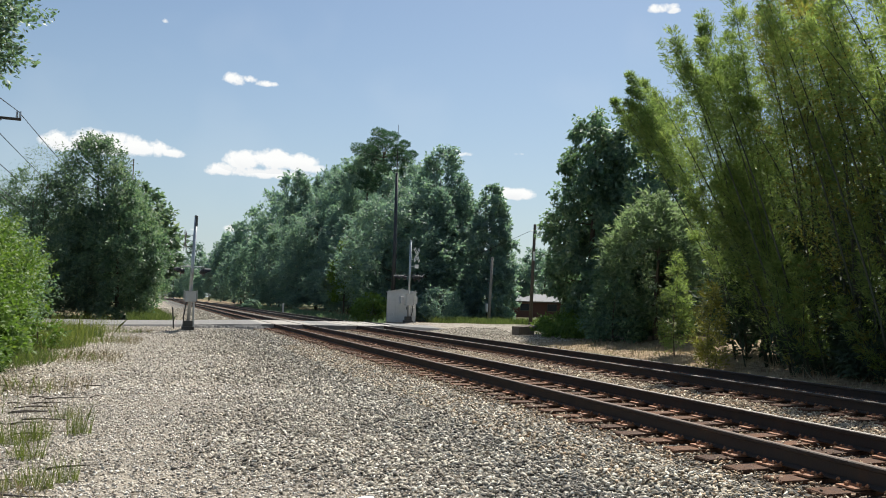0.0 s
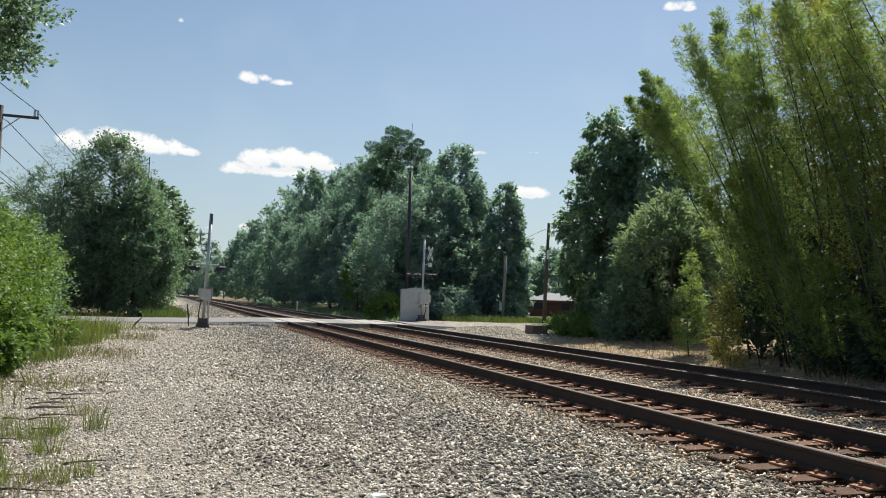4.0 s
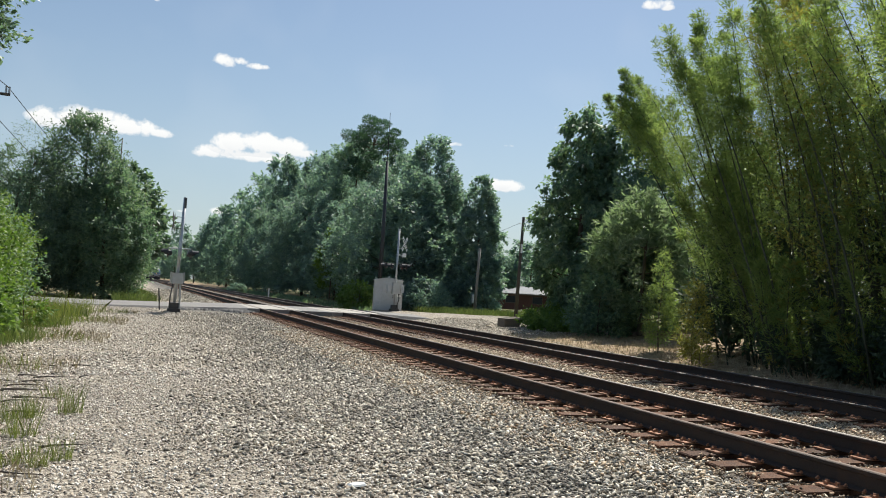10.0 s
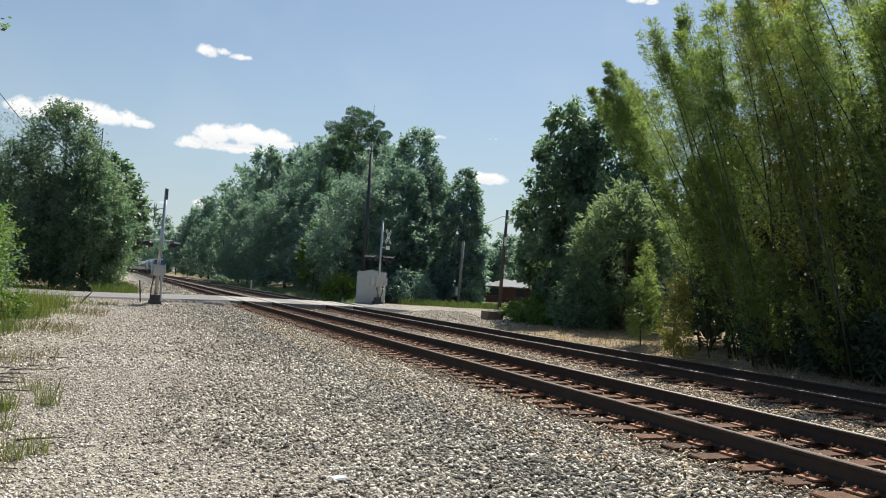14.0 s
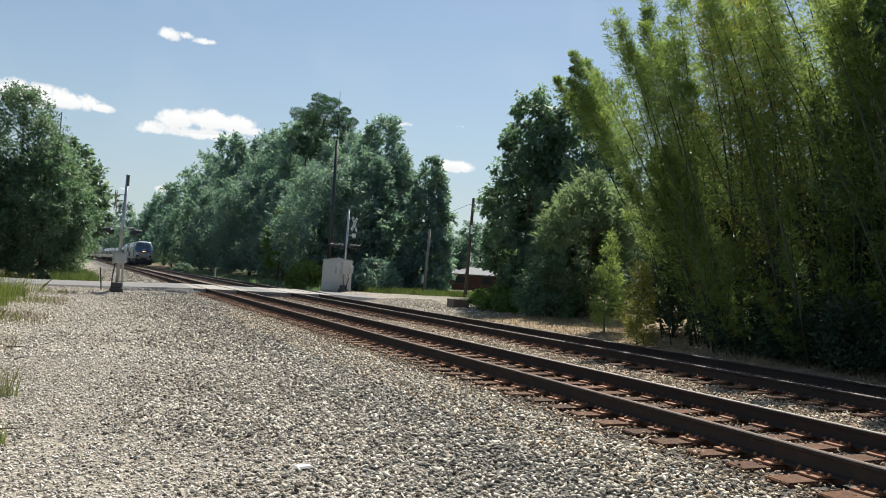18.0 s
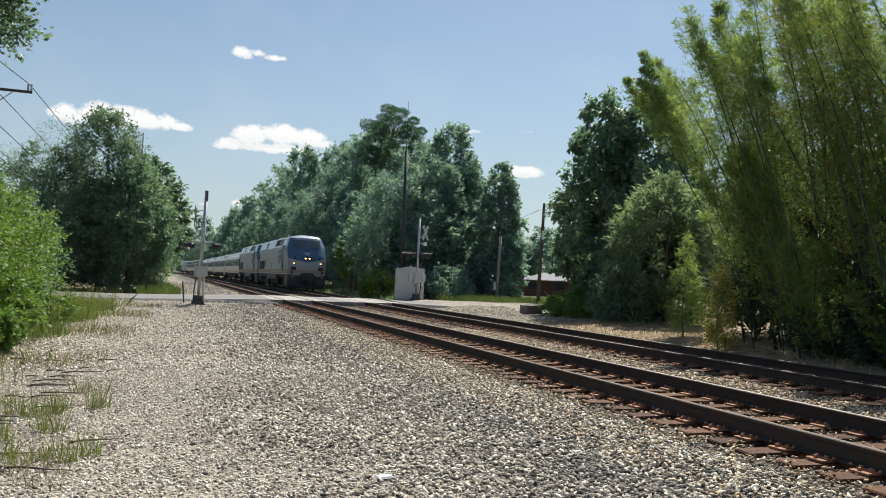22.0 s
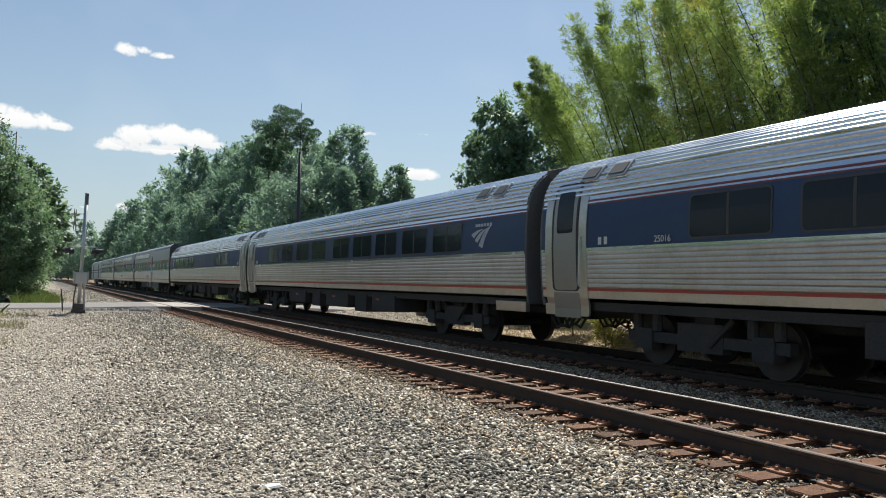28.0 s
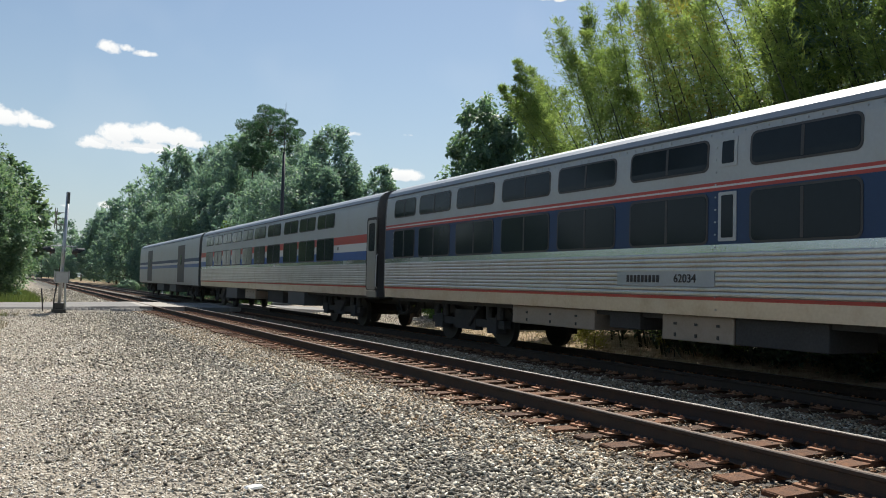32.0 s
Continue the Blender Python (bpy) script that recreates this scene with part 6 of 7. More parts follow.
def outline(table, z0, z1, pitch=0.0, amp=0.0):
    """Points up the side between two heights, with ribs where a pitch is given."""
    dense = []
    for (x0, a0), (x1, a1) in zip(table, table[1:]):
        for i in range(40):
            t = i / 40
            dense.append((x0 + (x1 - x0) * t, a0 + (a1 - a0) * t))
    dense.append(table[-1])
    seg = [p for p in dense if z0 - 1e-6 <= p[1] <= z1 + 1e-6]
    seg = [(half_width(table, z0), z0)] + seg + ([(half_width(table, z1), z1)] if z1 < table[-1][1] else [(0.0, table[-1][1])])
    arc = [0.0]
    for p, q in zip(seg, seg[1:]):
        arc.append(arc[-1] + math.hypot(q[0] - p[0], q[1] - p[1]))
    step = pitch / 4 if pitch else 0.14
    m = max(2, int(round(arc[-1] / step)))
    if pitch:
        m = max(4, int(round(arc[-1] / pitch)) * 4)
    out = []
    xs, zs = [p[0] for p in seg], [p[1] for p in seg]
    for i in range(m + 1):
        a = arc[-1] * i / m
        x, z = float(np.interp(a, arc, xs)), float(np.interp(a, arc, zs))
        x2, z2 = float(np.interp(a + 0.02, arc, xs)), float(np.interp(a + 0.02, arc, zs))
        x1, z1_ = float(np.interp(a - 0.02, arc, xs)), float(np.interp(a - 0.02, arc, zs))
        tx, tz = x2 - x1, z2 - z1_
        ln = math.hypot(tx, tz) or 1.0
        o = amp * (0.0, 0.85, 1.0, 0.85)[i % 4] if pitch else amp
        out.append((x + tz / ln * o, z - tx / ln * o))
    return out


def side_strip(table, z0, z1, y0, y1, s, pitch=0.0, amp=0.0, thick=0.03):
    p = outline(table, z0, z1, pitch, amp)
    prof = [(s * x, z) for x, z in p] + [(s * (x - thick), z) for x, z in ((half_width(table, z1), z1), (half_width(table, z0), z0))]
    return Form().sweep(prof, [y0, y1])


def roof_strip(table, z0, y0, y1, pitch=0.0, amp=0.0):
    p = outline(table, z0, table[-1][1], pitch, amp)
    prof = [(-x, z) for x, z in p] + [(x, z) for x, z in p[::-1][1:]]
    return Form().sweep(prof, [y0, y1])


def strips(ob, key, table, rows, y0, y1, label=""):
    """Both sides in bands: rows of (name, z0, z1, material, pitch, amp, label)."""
    for name, z0, z1, mat, pitch, amp, lab in rows:
        for s in (-1, 1):
            put(name, (name, key, z0, z1, s, round(y0, 2), round(y1, 2)), lambda: side_strip(table, z0, z1, y0, y1, s, pitch, amp), mat, ob, None, lab)


def rounded(w, h, r, n=5):
    pts = []
    for cx, cz, a0 in ((w / 2 - r, h / 2 - r, 0), (-w / 2 + r, h / 2 - r, 90), (-w / 2 + r, -h / 2 + r, 180), (w / 2 - r, -h / 2 + r, 270)):
        pts += [(cx + r * math.cos(radians(a0 + 90 * i / n)), cz + r * math.sin(radians(a0 + 90 * i / n))) for i in range(n + 1)]
    return pts


def plate_on(table, s, w, z0, z1, r, off, thick):
    """A rounded plate that follows the side, from y -w/2 to w/2."""
    h, zc = (z1 - z0) / 2, (z0 + z1) / 2
    arc = [h - r + r * math.sin(radians(22.5 * i)) for i in range(5)]
    n = max(1, int((h - r) * 2 / 0.14))
    zs = [-a for a in arc[::-1]] + [-(h - r) + 2 * (h - r) * i / n for i in range(1, n)] + arc
    v = []
    for z in zs:
        e = max(0.0, abs(z) - (h - r))
        y = w / 2 - r + math.sqrt(max(0.0, r * r - e * e))
        x = half_width(table, zc + z) + off
        v += [(s * x, -y, zc + z), (s * x, y, zc + z), (s * (x - thick), -y, zc + z), (s * (x - thick), y, zc + z)]
    f = []
    for i in range(len(zs) - 1):
        a, b = 4 * i, 4 * i + 4
        q = [(a, b, b + 1, a + 1), (a + 2, b + 2, b, a), (a + 1, b + 1, b + 3, a + 3)]
        f += q if s < 0 else [t[::-1] for t in q]
    m = 4 * (len(zs) - 1)
    f += [(0, 1, 3, 2), (m, m + 2, m + 3, m + 1)]
    return Form().add(v, f)


def window(ob, kind, table, d, w, z0, z1, L, mullion=True, frame="gasket", r=0.07):
    for s in (-1, 1):
        m = pose(0, d - L / 2, 0)
        k = (kind, s, round(w, 2), z0, z1)
        win = put("window", ("window_frame",) + k + (frame,), lambda: plate_on(table, s, w + 0.07, z0 - 0.035, z1 + 0.035, r + 0.02, 0.010, 0.03), frame, ob, m)
        put("pane", ("pane",) + k, lambda: plate_on(table, s, w, z0, z1, r, 0.014, 0.02), "glass", win, None, "dark tinted pane")
        if mullion:
            put("mullion", ("mullion",) + k, lambda: plate_on(table, s, 0.05, z0 + 0.01, z1 - 0.01, 0.012, 0.018, 0.02), "gasket", win)


def wheel_form(r=0.46):
    return Form().tube((-0.065, 0, 0), (0.065, 0, 0), r, r, 24).tube((-0.085, 0, 0), (-0.06, 0, 0), r * 0.25, r * 0.3, 14).tube((0.05, 0, 0), (0.065, 0, 0), r + 0.025, r + 0.025, 24)


def truck_frame(kind):
    f = Form()
    w, b = (1.02, 1.3) if kind == "car" else (1.08, 1.37)
    for s in (-1, 1):
        f.sweep([(s * w - 0.09, 0.42), (s * w + 0.09, 0.42), (s * w + 0.09, 0.60), (s * w - 0.09, 0.60)], [-b - 0.45, b + 0.45])
        f.box(s * w - 0.11, s * w + 0.11, -0.5, 0.5, 0.33, 0.80)
        for a in (-b, b):
            f.box(s * w - 0.14, s * w + 0.14, a - 0.2, a + 0.2, 0.30, 0.66)
            f.tube((s * w + s * 0.05, a - 0.25, 0.62), (s * w + s * 0.05, a - 0.25, 0.92), 0.09, n=8)
            f.tube((s * w + s * 0.05, a + 0.25, 0.62), (s * w + s * 0.05, a + 0.25, 0.92), 0.09, n=8)
        f.tube((s * (w + 0.14), -0.75, 0.9), (s * (w + 0.14), -0.25, 0.45), 0.05, n=6)
    f.box(-w, w, -0.22, 0.22, 0.40, 0.90)
    return f


def truck(ob, d, L, kind="car"):
    m = pose(0, d - L / 2, 0)
    t = put("truck", ("truck", kind), lambda: truck_frame(kind), "under", ob, m, "dark grimy wheel truck")
    b = 1.3 if kind == "car" else 1.37
    r = 0.455 if kind == "car" else 0.508
    for a in (-b, b):
        for s in (-1, 1):
            put("wheel", ("wheel", kind), lambda: wheel_form(r), "wheel", t, pose(s * 0.76, a, r, 0, 0, 0 if s < 0 else 180), "steel wheel")
        put("axle", ("axle", kind), lambda: Form().tube((-0.72, 0, 0), (0.72, 0, 0), 0.08, n=10), "wheel", t, pose(0, a, r))


def lettering(text, size, depth=0.004):
    c = bpy.data.curves.new("lettering", "FONT")
    c.body, c.size, c.extrude = text, size, depth
    c.align_x, c.align_y = "CENTER", "CENTER"
    ob = bpy.data.objects.new("lettering", c)
    scene.collection.objects.link(ob)
    bpy.context.view_layer.update()
    me = bpy.data.meshes.new_from_object(ob.evaluated_get(bpy.context.evaluated_depsgraph_get()))
    bpy.data.objects.remove(ob)
    me.materials.clear()
    return me


NEAR_SIDE = Matrix(((0, 0, -1, 0), (-1, 0, 0, 0), (0, 1, 0, 0), (0, 0, 0, 1)))


def write_on(ob, text, x, d, z, size, material, L):
    p = part("number", lettering(text, size), material, ob, "painted lettering")
    p.matrix_basis = Matrix.Translation((x, d - L / 2, z)) @ NEAR_SIDE
    return p


# point of each blade, then bend and end of its upper and lower edge, as shares of width and height
BLADES = (((0.38, 0.18), (0.75, 0.14), (1.0, 0.40), (0.65, 0.25), (0.87, 0.55)),
          ((0.18, 0.14), (0.58, 0.22), (0.82, 0.65), (0.48, 0.36), (0.68, 0.75)),
          ((0.0, 0.0), (0.42, 0.25), (0.62, 0.88), (0.30, 0.45), (0.43, 1.0)))


def arrow_logo(ob, table, d, z, w, h, material, L, x_off=0.006, bars=True):
    """Three swept blades that fan out, as a plain shape; above it a row of bars for the name."""
    f = Form()
    steps = 8
    for tip, c0, e0, c1, e1 in BLADES:
        v = []
        for i in range(steps + 1):
            t = i / steps
            for c, e in ((c0, e0), (c1, e1)):
                dy, dz = [(1 - t) ** 2 * tip[a] + 2 * t * (1 - t) * c[a] + t * t * e[a] for a in (0, 1)]
                v.append((-(half_width(table, z + h * (0.5 - dz)) + x_off), d - L / 2 + w * (dy - 0.5), z + h * (0.5 - dz)))
        f.add(v, [(2 * i, 2 * i + 1, 2 * i + 3, 2 * i + 2) for i in range(steps)])
    part("emblem", f, material, ob, "swept three-bladed emblem")
    if bars:
        for i in range(6):
            y0 = d - L / 2 - w * 0.48 + i * w * 0.14
            x = -(half_width(table, z + 0.5 * h) + x_off)
            part("name_bar", Form().box(x - 0.002, x + 0.004, y0, y0 + w * 0.10, z + h * 0.44, z + h * 0.44 + w * 0.075), material, ob, "block of the painted name")


def coupler(ob, L, front=0.1):
    for s in (-1, 1):
        e = L / 2 - (front if s < 0 else 0.1)
        put("coupler", "coupler", lambda: Form().box(-0.11, 0.11, -0.35, 0.35, 0.72, 1.0).box(-0.2, 0.2, -0.12, 0.14, 0.68, 1.04), "under", ob, pose(0, s * e, 0))
        for k, x in enumerate((-0.75, -0.45, 0.5, 0.8)):
            put("hose", ("hose", k % 2), lambda: Form().path([(0, 0.25, 0.95), (0, -0.05, 0.55 + 0.06 * (k % 2)), (0.05, -0.3, 0.5), (0.1, -0.42, 0.72)], 0.03, n=6), "under", ob, pose(x, s * (e - 0.05), 0, 0, 0, 0 if s < 0 else 180))


def end_walls(ob, table, L, inset, material="diaphragm", top=None):
    """Closed ends with a rubber-framed passage."""
    pts = outline(table, table[0][1], table[-1][1])
    prof = [(-x, z) for x, z in pts] + [(x, z) for x, z in pts[::-1][1:]]
    key = id(table)
    for s in (-1, 1):
        y = s * (L / 2 - inset)
        put("end_wall", ("end_wall", key, s, inset), lambda: Form().sweep(prof, [y - 0.04, y + 0.04] if s > 0 else [y - 0.04, y + 0.04]), "skirt", ob)
        h = table[-1][1] - 0.35
        f = lambda: Form().box(-1.0, -0.72, -0.22, 0.22, 1.0, h).box(0.72, 1.0, -0.22, 0.22, 1.0, h).box(-1.0, 1.0, -0.22, 0.22, h, h + 0.22).box(-0.72, 0.72, -0.05, 0.05, 1.0, h)
        put("diaphragm", ("diaphragm", key), f, "diaphragm", ob, pose(0, s * (L / 2 - 0.16), 0), "folded rubber gangway", bevel=0.03)


def underframe(ob, L, boxes):
    part("underframe", Form().box(-1.35, 1.35, -L / 2 + 0.5, L / 2 - 0.5, 0.92, 1.08).box(-0.35, 0.35, -L / 2 + 0.6, L / 2 - 0.6, 0.75, 0.95), "under", ob)
    for d0, d1, z0, mat in boxes:
        for s in (-1, 1):
            b = part("equipment_box", Form().box(s * (1.50 if mat == "skirt" else 1.40) if s < 0 else 0.35, -0.35 if s < 0 else (1.50 if mat == "skirt" else 1.40), d0 - L / 2, d1 - L / 2, z0, 1.0), mat, ob, "underfloor equipment box", bevel=0.02)
            if mat == "tan":
                f = Form()
                for i in range(3):
                    y = d0 - L / 2 + (d1 - d0) * (0.2 + 0.3 * i)
                    f.box(s * 1.40 - 0.012, s * 1.40 + 0.012, y - 0.02, y + 0.02, z0 + 0.06, z0 + 0.12).box(s * 1.40 - 0.012, s * 1.40 + 0.012, y - 0.03, y + 0.03, 0.84, 0.88)
                part("latches", f, "under", b)


def vestibule_door(ob, table, kind, d, L, z0, z1, zbot, w=0.74, mat="doorsteel"):
    """A door set in its frame, with a tall window and a handrail."""
    for s in (-1, 1):
        m = pose(0, d - L / 2, 0)
        k = (kind, s, z0, z1)
        if kind == "amfleet":
            put("door_surround", ("door_surround",) + k, lambda: plate_on(table, s, w + 0.62, 0.80, z1 + 0.16, 0.06, 0.020, 0.04), "steel_low", ob, m, "plain stainless door surround")
        # dark border painted in for the shade of the recessed doorway
        fr = put("door_frame", ("door_frame",) + k, lambda: plate_on(table, s, w + 0.14, z0 - 0.02, z1 + 0.08, 0.10, 0.026, 0.05), "under", ob, m)
        dr = put("door", ("door",) + k, lambda: plate_on(table, s, w, z0, z1, 0.08, 0.030, 0.03), mat, fr, None, "metal vestibule door")
        put("door_window", ("door_window",) + k, lambda: plate_on(table, s, w * 0.70, z0 + (z1 - z0) * 0.55, z1 - 0.10, 0.07, 0.036, 0.02), "glass", dr, None, "tall dark window")
        put("door_sill", ("door_sill",) + k, lambda: plate_on(table, s, w + 0.1, zbot, z0 - 0.05, 0.03, 0.028, 0.03), "doorsteel", fr)
        hx = half_width(table, 2.0)
        put("handrail", ("handrail",) + k, lambda: Form().path([(s * (hx + 0.01), -w / 2 - 0.14, z0 + 0.05), (s * (hx + 0.06), -w / 2 - 0.14, z0 + 0.1), (s * (hx + 0.06), -w / 2 - 0.14, z0 + 1.0), (s * (hx + 0.01), -w / 2 - 0.14, z0 + 1.05)], 0.016, n=6), "galv", fr)


def amfleet(label, windows, logo_d, doors, number=None):
    L = 26.0
    ob = thing("passenger_car", label=label, category="passenger car", group="passenger train")
    y0, y1 = -L / 2 + 0.32, L / 2 - 0.32
    rows = [
        ("skirt", 1.15, 1.295, "steel_low", 0, 0, ""), ("red_line", 1.295, 1.345, "red", 0, 0.003, "thin red stripe"),
        ("fluted_side", 1.345, 2.05, "steel_low", 0.085, 0.009, "fluted stainless side"), ("belt", 2.05, 2.11, "steel", 0, 0.012, "bright belt rail"),
        ("blue_band", 2.11, 2.93, "blue", 0, 0.0, "dark blue window band"), ("red_line", 2.93, 2.96, "maroon", 0, 0.004, "thin maroon stripe"),
        ("silver_line", 2.96, 2.99, "steel", 0, 0.004, ""), ("red_line", 2.99, 3.03, "maroon", 0, 0.004, "thin maroon stripe"),
        ("upper_side", 3.03, 3.10, "steel", 0, 0.004, "")]
    strips(ob, "amfleet", AMFLEET, rows, y0, y1)
    put("roof", "amfleet_roof", lambda: roof_strip(AMFLEET, 3.10, y0, y1, 0.105, 0.034), "steel", ob, None, "fluted stainless roof")
    end_walls(ob, AMFLEET, L, 0.30)
    for d in windows:
        window(ob, "amfleet", AMFLEET, d, 1.56, 2.20, 2.86, L)
    for d in doors:
        vestibule_door(ob, AMFLEET, "amfleet", d, L, 1.30, 3.34, 0.76)
    for d in (1.0, L - 1.0):
        for s in (-1, 1):
            put("step_panel", ("step_panel", s), lambda: Form().sweep([(s * 1.36, 0.80), (s * 1.47, 0.80), (s * 1.49, 1.02), (s * 1.36, 1.02)], [-0.62, 0.62]), "steel_low", ob, pose(0, d - L / 2, 0), bevel=0.01)
    for d in (1.7, 2.5, L - 2.5, L - 1.7):
        for s in (-1, 1):
            h = put("roof_hatch", ("roof_hatch", s), lambda: plate_on(AMFLEET, s, 0.52, 3.42, 3.74, 0.03, 0.075, 0.10), "silver", ob, pose(0, d - L / 2, 0), "framed roof vent")
            put("vent_screen", ("vent_screen", s), lambda: plate_on(AMFLEET, s, 0.42, 3.47, 3.69, 0.02, 0.082, 0.02), "black", h, None, "dark vent screen")
    truck(ob, 4.3, L)
    truck(ob, L - 4.3, L)
    underframe(ob, L, [(7.6, 9.4, 0.5, "under"), (9.9, 10.9, 0.42, "under"), (11.6, 13.9, 0.5, "under"), (14.6, 15.5, 0.45, "under"), (16.4, 18.6, 0.52, "under")])
    for d in (8.9, 13.0, 17.5):
        part("warning_label", Form().box(-1.412, -1.402, d - L / 2 - 0.14, d - L / 2 + 0.14, 0.82, 0.88), "red", ob, "small red label")
    coupler(ob, L)
    arrow_logo(ob, AMFLEET, logo_d, 2.5, 0.95, 0.55, "fadedwhite", L, 0.008)
    if number:
        write_on(ob, number[0], -(half_width(AMFLEET, number[2]) + 0.02), number[1], number[2], number[3], number[4], L)
    put("seat_marks", "seat_marks", lambda: Form().box(-1.578, -1.572, -0.14, -0.05, 2.16, 2.30).box(-1.578, -1.572, 0.03, 0.12, 2.16, 2.30), "wstripe", ob, pose(0, doors[0] + (-1.15 if doors[0] > 13 else 1.15) - L / 2, 0), "two small white marks")
    return ob, L


def viewliner(label, lower, upper, style, door_d, extra):
    L = 26.0
    ob = thing("sleeping_car" if style != "baggage" else "baggage_car", label=label, category="passenger car" if style != "baggage" else "baggage car", group="passenger train")
    y0, y1 = -L / 2 + 0.35, L / 2 - 0.35
    T = VIEWLINER
    if style == "baggage":
        rows = [("side", 1.0, 2.1, "silver", 0, 0, ""), ("blue_stripe", 2.1, 2.3, "bright_blue", 0, 0.003, "blue stripe"), ("white_line", 2.3, 2.45, "wstripe", 0, 0.003, ""), ("blue_stripe", 2.45, 2.65, "blue", 0, 0.003, "dark stripe"), ("upper_side", 2.65, 3.85, "silver", 0, 0, "")]
    else:
        rows = [("skirt", 1.01, 1.255, "steel_low", 0, 0, ""), ("red_line", 1.255, 1.305, "red", 0, 0.003, "thin red stripe"), ("fluted_side", 1.305, 1.98, "steel_low", 0.075, 0.009, "fluted stainless side"), ("belt", 1.98, 2.10, "steel", 0, 0.003, "bright belt rail")]
        if style == "blue":
            rows += [("blue_band", 2.10, 2.92, "blue", 0, 0.0, "dark blue window band"), ("red_line", 2.92, 2.97, "red", 0, 0.003, "thin red stripe"), ("white_line", 2.97, 3.00, "wstripe", 0, 0.003, ""), ("red_line", 3.00, 3.05, "red", 0, 0.003, "thin red stripe"), ("upper_side", 3.05, 3.85, "silver", 0, 0, "silver upper side")]
        else:
            rows += [("blue_stripe", 2.10, 2.37, "bright_blue", 0, 0.002, "bright blue stripe"), ("white_stripe", 2.37, 2.62, "wstripe", 0, 0.002, "white stripe"), ("red_stripe", 2.62, 2.88, "red", 0, 0.002, "red stripe"), ("upper_side", 2.88, 3.85, "silver", 0, 0, "silver upper side")]
    strips(ob, "viewliner_" + style, T, rows, y0, y1)
    put("roof", "viewliner_roof", lambda: roof_strip(T, 3.85, y0, y1), "roofgrey", ob, None, "smooth pale roof", smooth=False)
    put("gutter", "gutter", lambda: side_strip(T, 3.84, 3.87, y0, y1, -1, 0, 0.02), "skirt", ob)
    end_walls(ob, T, L, 0.33)
    for a, b in lower:
        window(ob, "viewliner", T, (a + b) / 2, abs(b - a), 2.14, 2.86, L, True, "gasket", 0.09)
    for a, b in upper:
        window(ob, "viewliner_top", T, (a + b) / 2, abs(b - a), 3.26, 3.70, L, True, "gasket", 0.09)
    for d in door_d:
        vestibule_door(ob, T, "viewliner", d, L, 1.20, 3.28, 0.98, 0.64, "doorsteel")
    # rivet rows round the joints and under the roof edge
    f = Form()
    for i in range(120):
        y = y0 + (y1 - y0) * i / 119
        f.box(-1.556, -1.536, y - 0.012, y + 0.012, 3.775, 3.80)
    for d in (0.9, 13.4, 25.1):
        for i in range(14):
            z = 1.1 + i * 0.19
            f.box(-(half_width(T, z) + 0.016), -(half_width(T, z)), d - L / 2 - 0.012, d - L / 2 + 0.012, z, z + 0.024)
    tagged(part("rivets", f, "silver", ob), kind="stuff")
    truck(ob, 4.3, L)
    truck(ob, L - 4.3, L)
    underframe(ob, L, extra)
    coupler(ob, L)
    return ob, L


def louvre(ob, table, d0, d1, z0, z1, n, L, key, slat="silver"):
    for s in (-1, 1):
        b = put("grille", ("grille", key, s), lambda: plate_on(table, s, d1 - d0, z0, z1, 0.03, 0.006, 0.02), "under", ob, pose(0, (d0 + d1) / 2 - L / 2, 0), "louvred grille")
        for i in range(n):
            z = z0 + (z1 - z0) * (i + 0.5) / n
            put("slat", ("slat", key, s, i), lambda: side_strip(table, z - 0.2 * (z1 - z0) / n, z + 0.2 * (z1 - z0) / n, -(d1 - d0) / 2 + 0.02, (d1 - d0) / 2 - 0.02, s, 0, 0.022, 0.01), slat, b)


NOSE_F = [(1.28, 1.62), (1.9, 1.56), (2.35, 1.56), (2.6, 1.66), (2.85, 1.80), (3.4, 2.16), (4.02, 2.58), (4.12, 2.66), (4.24, 2.76), (4.35, 2.90), (4.44, 3.12), (4.50, 3.60)]


def nose_front(x, z):
    f = float(np.interp(z, [a for a, b in NOSE_F], [b for a, b in NOSE_F]))
    w = max(0.05, half_width(LOCO, min(z, 4.499)))
    return f + 0.10 * min(1.0, abs(x) / w) ** 2 + 0.20 * min(1.0, abs(x) / w) ** 9


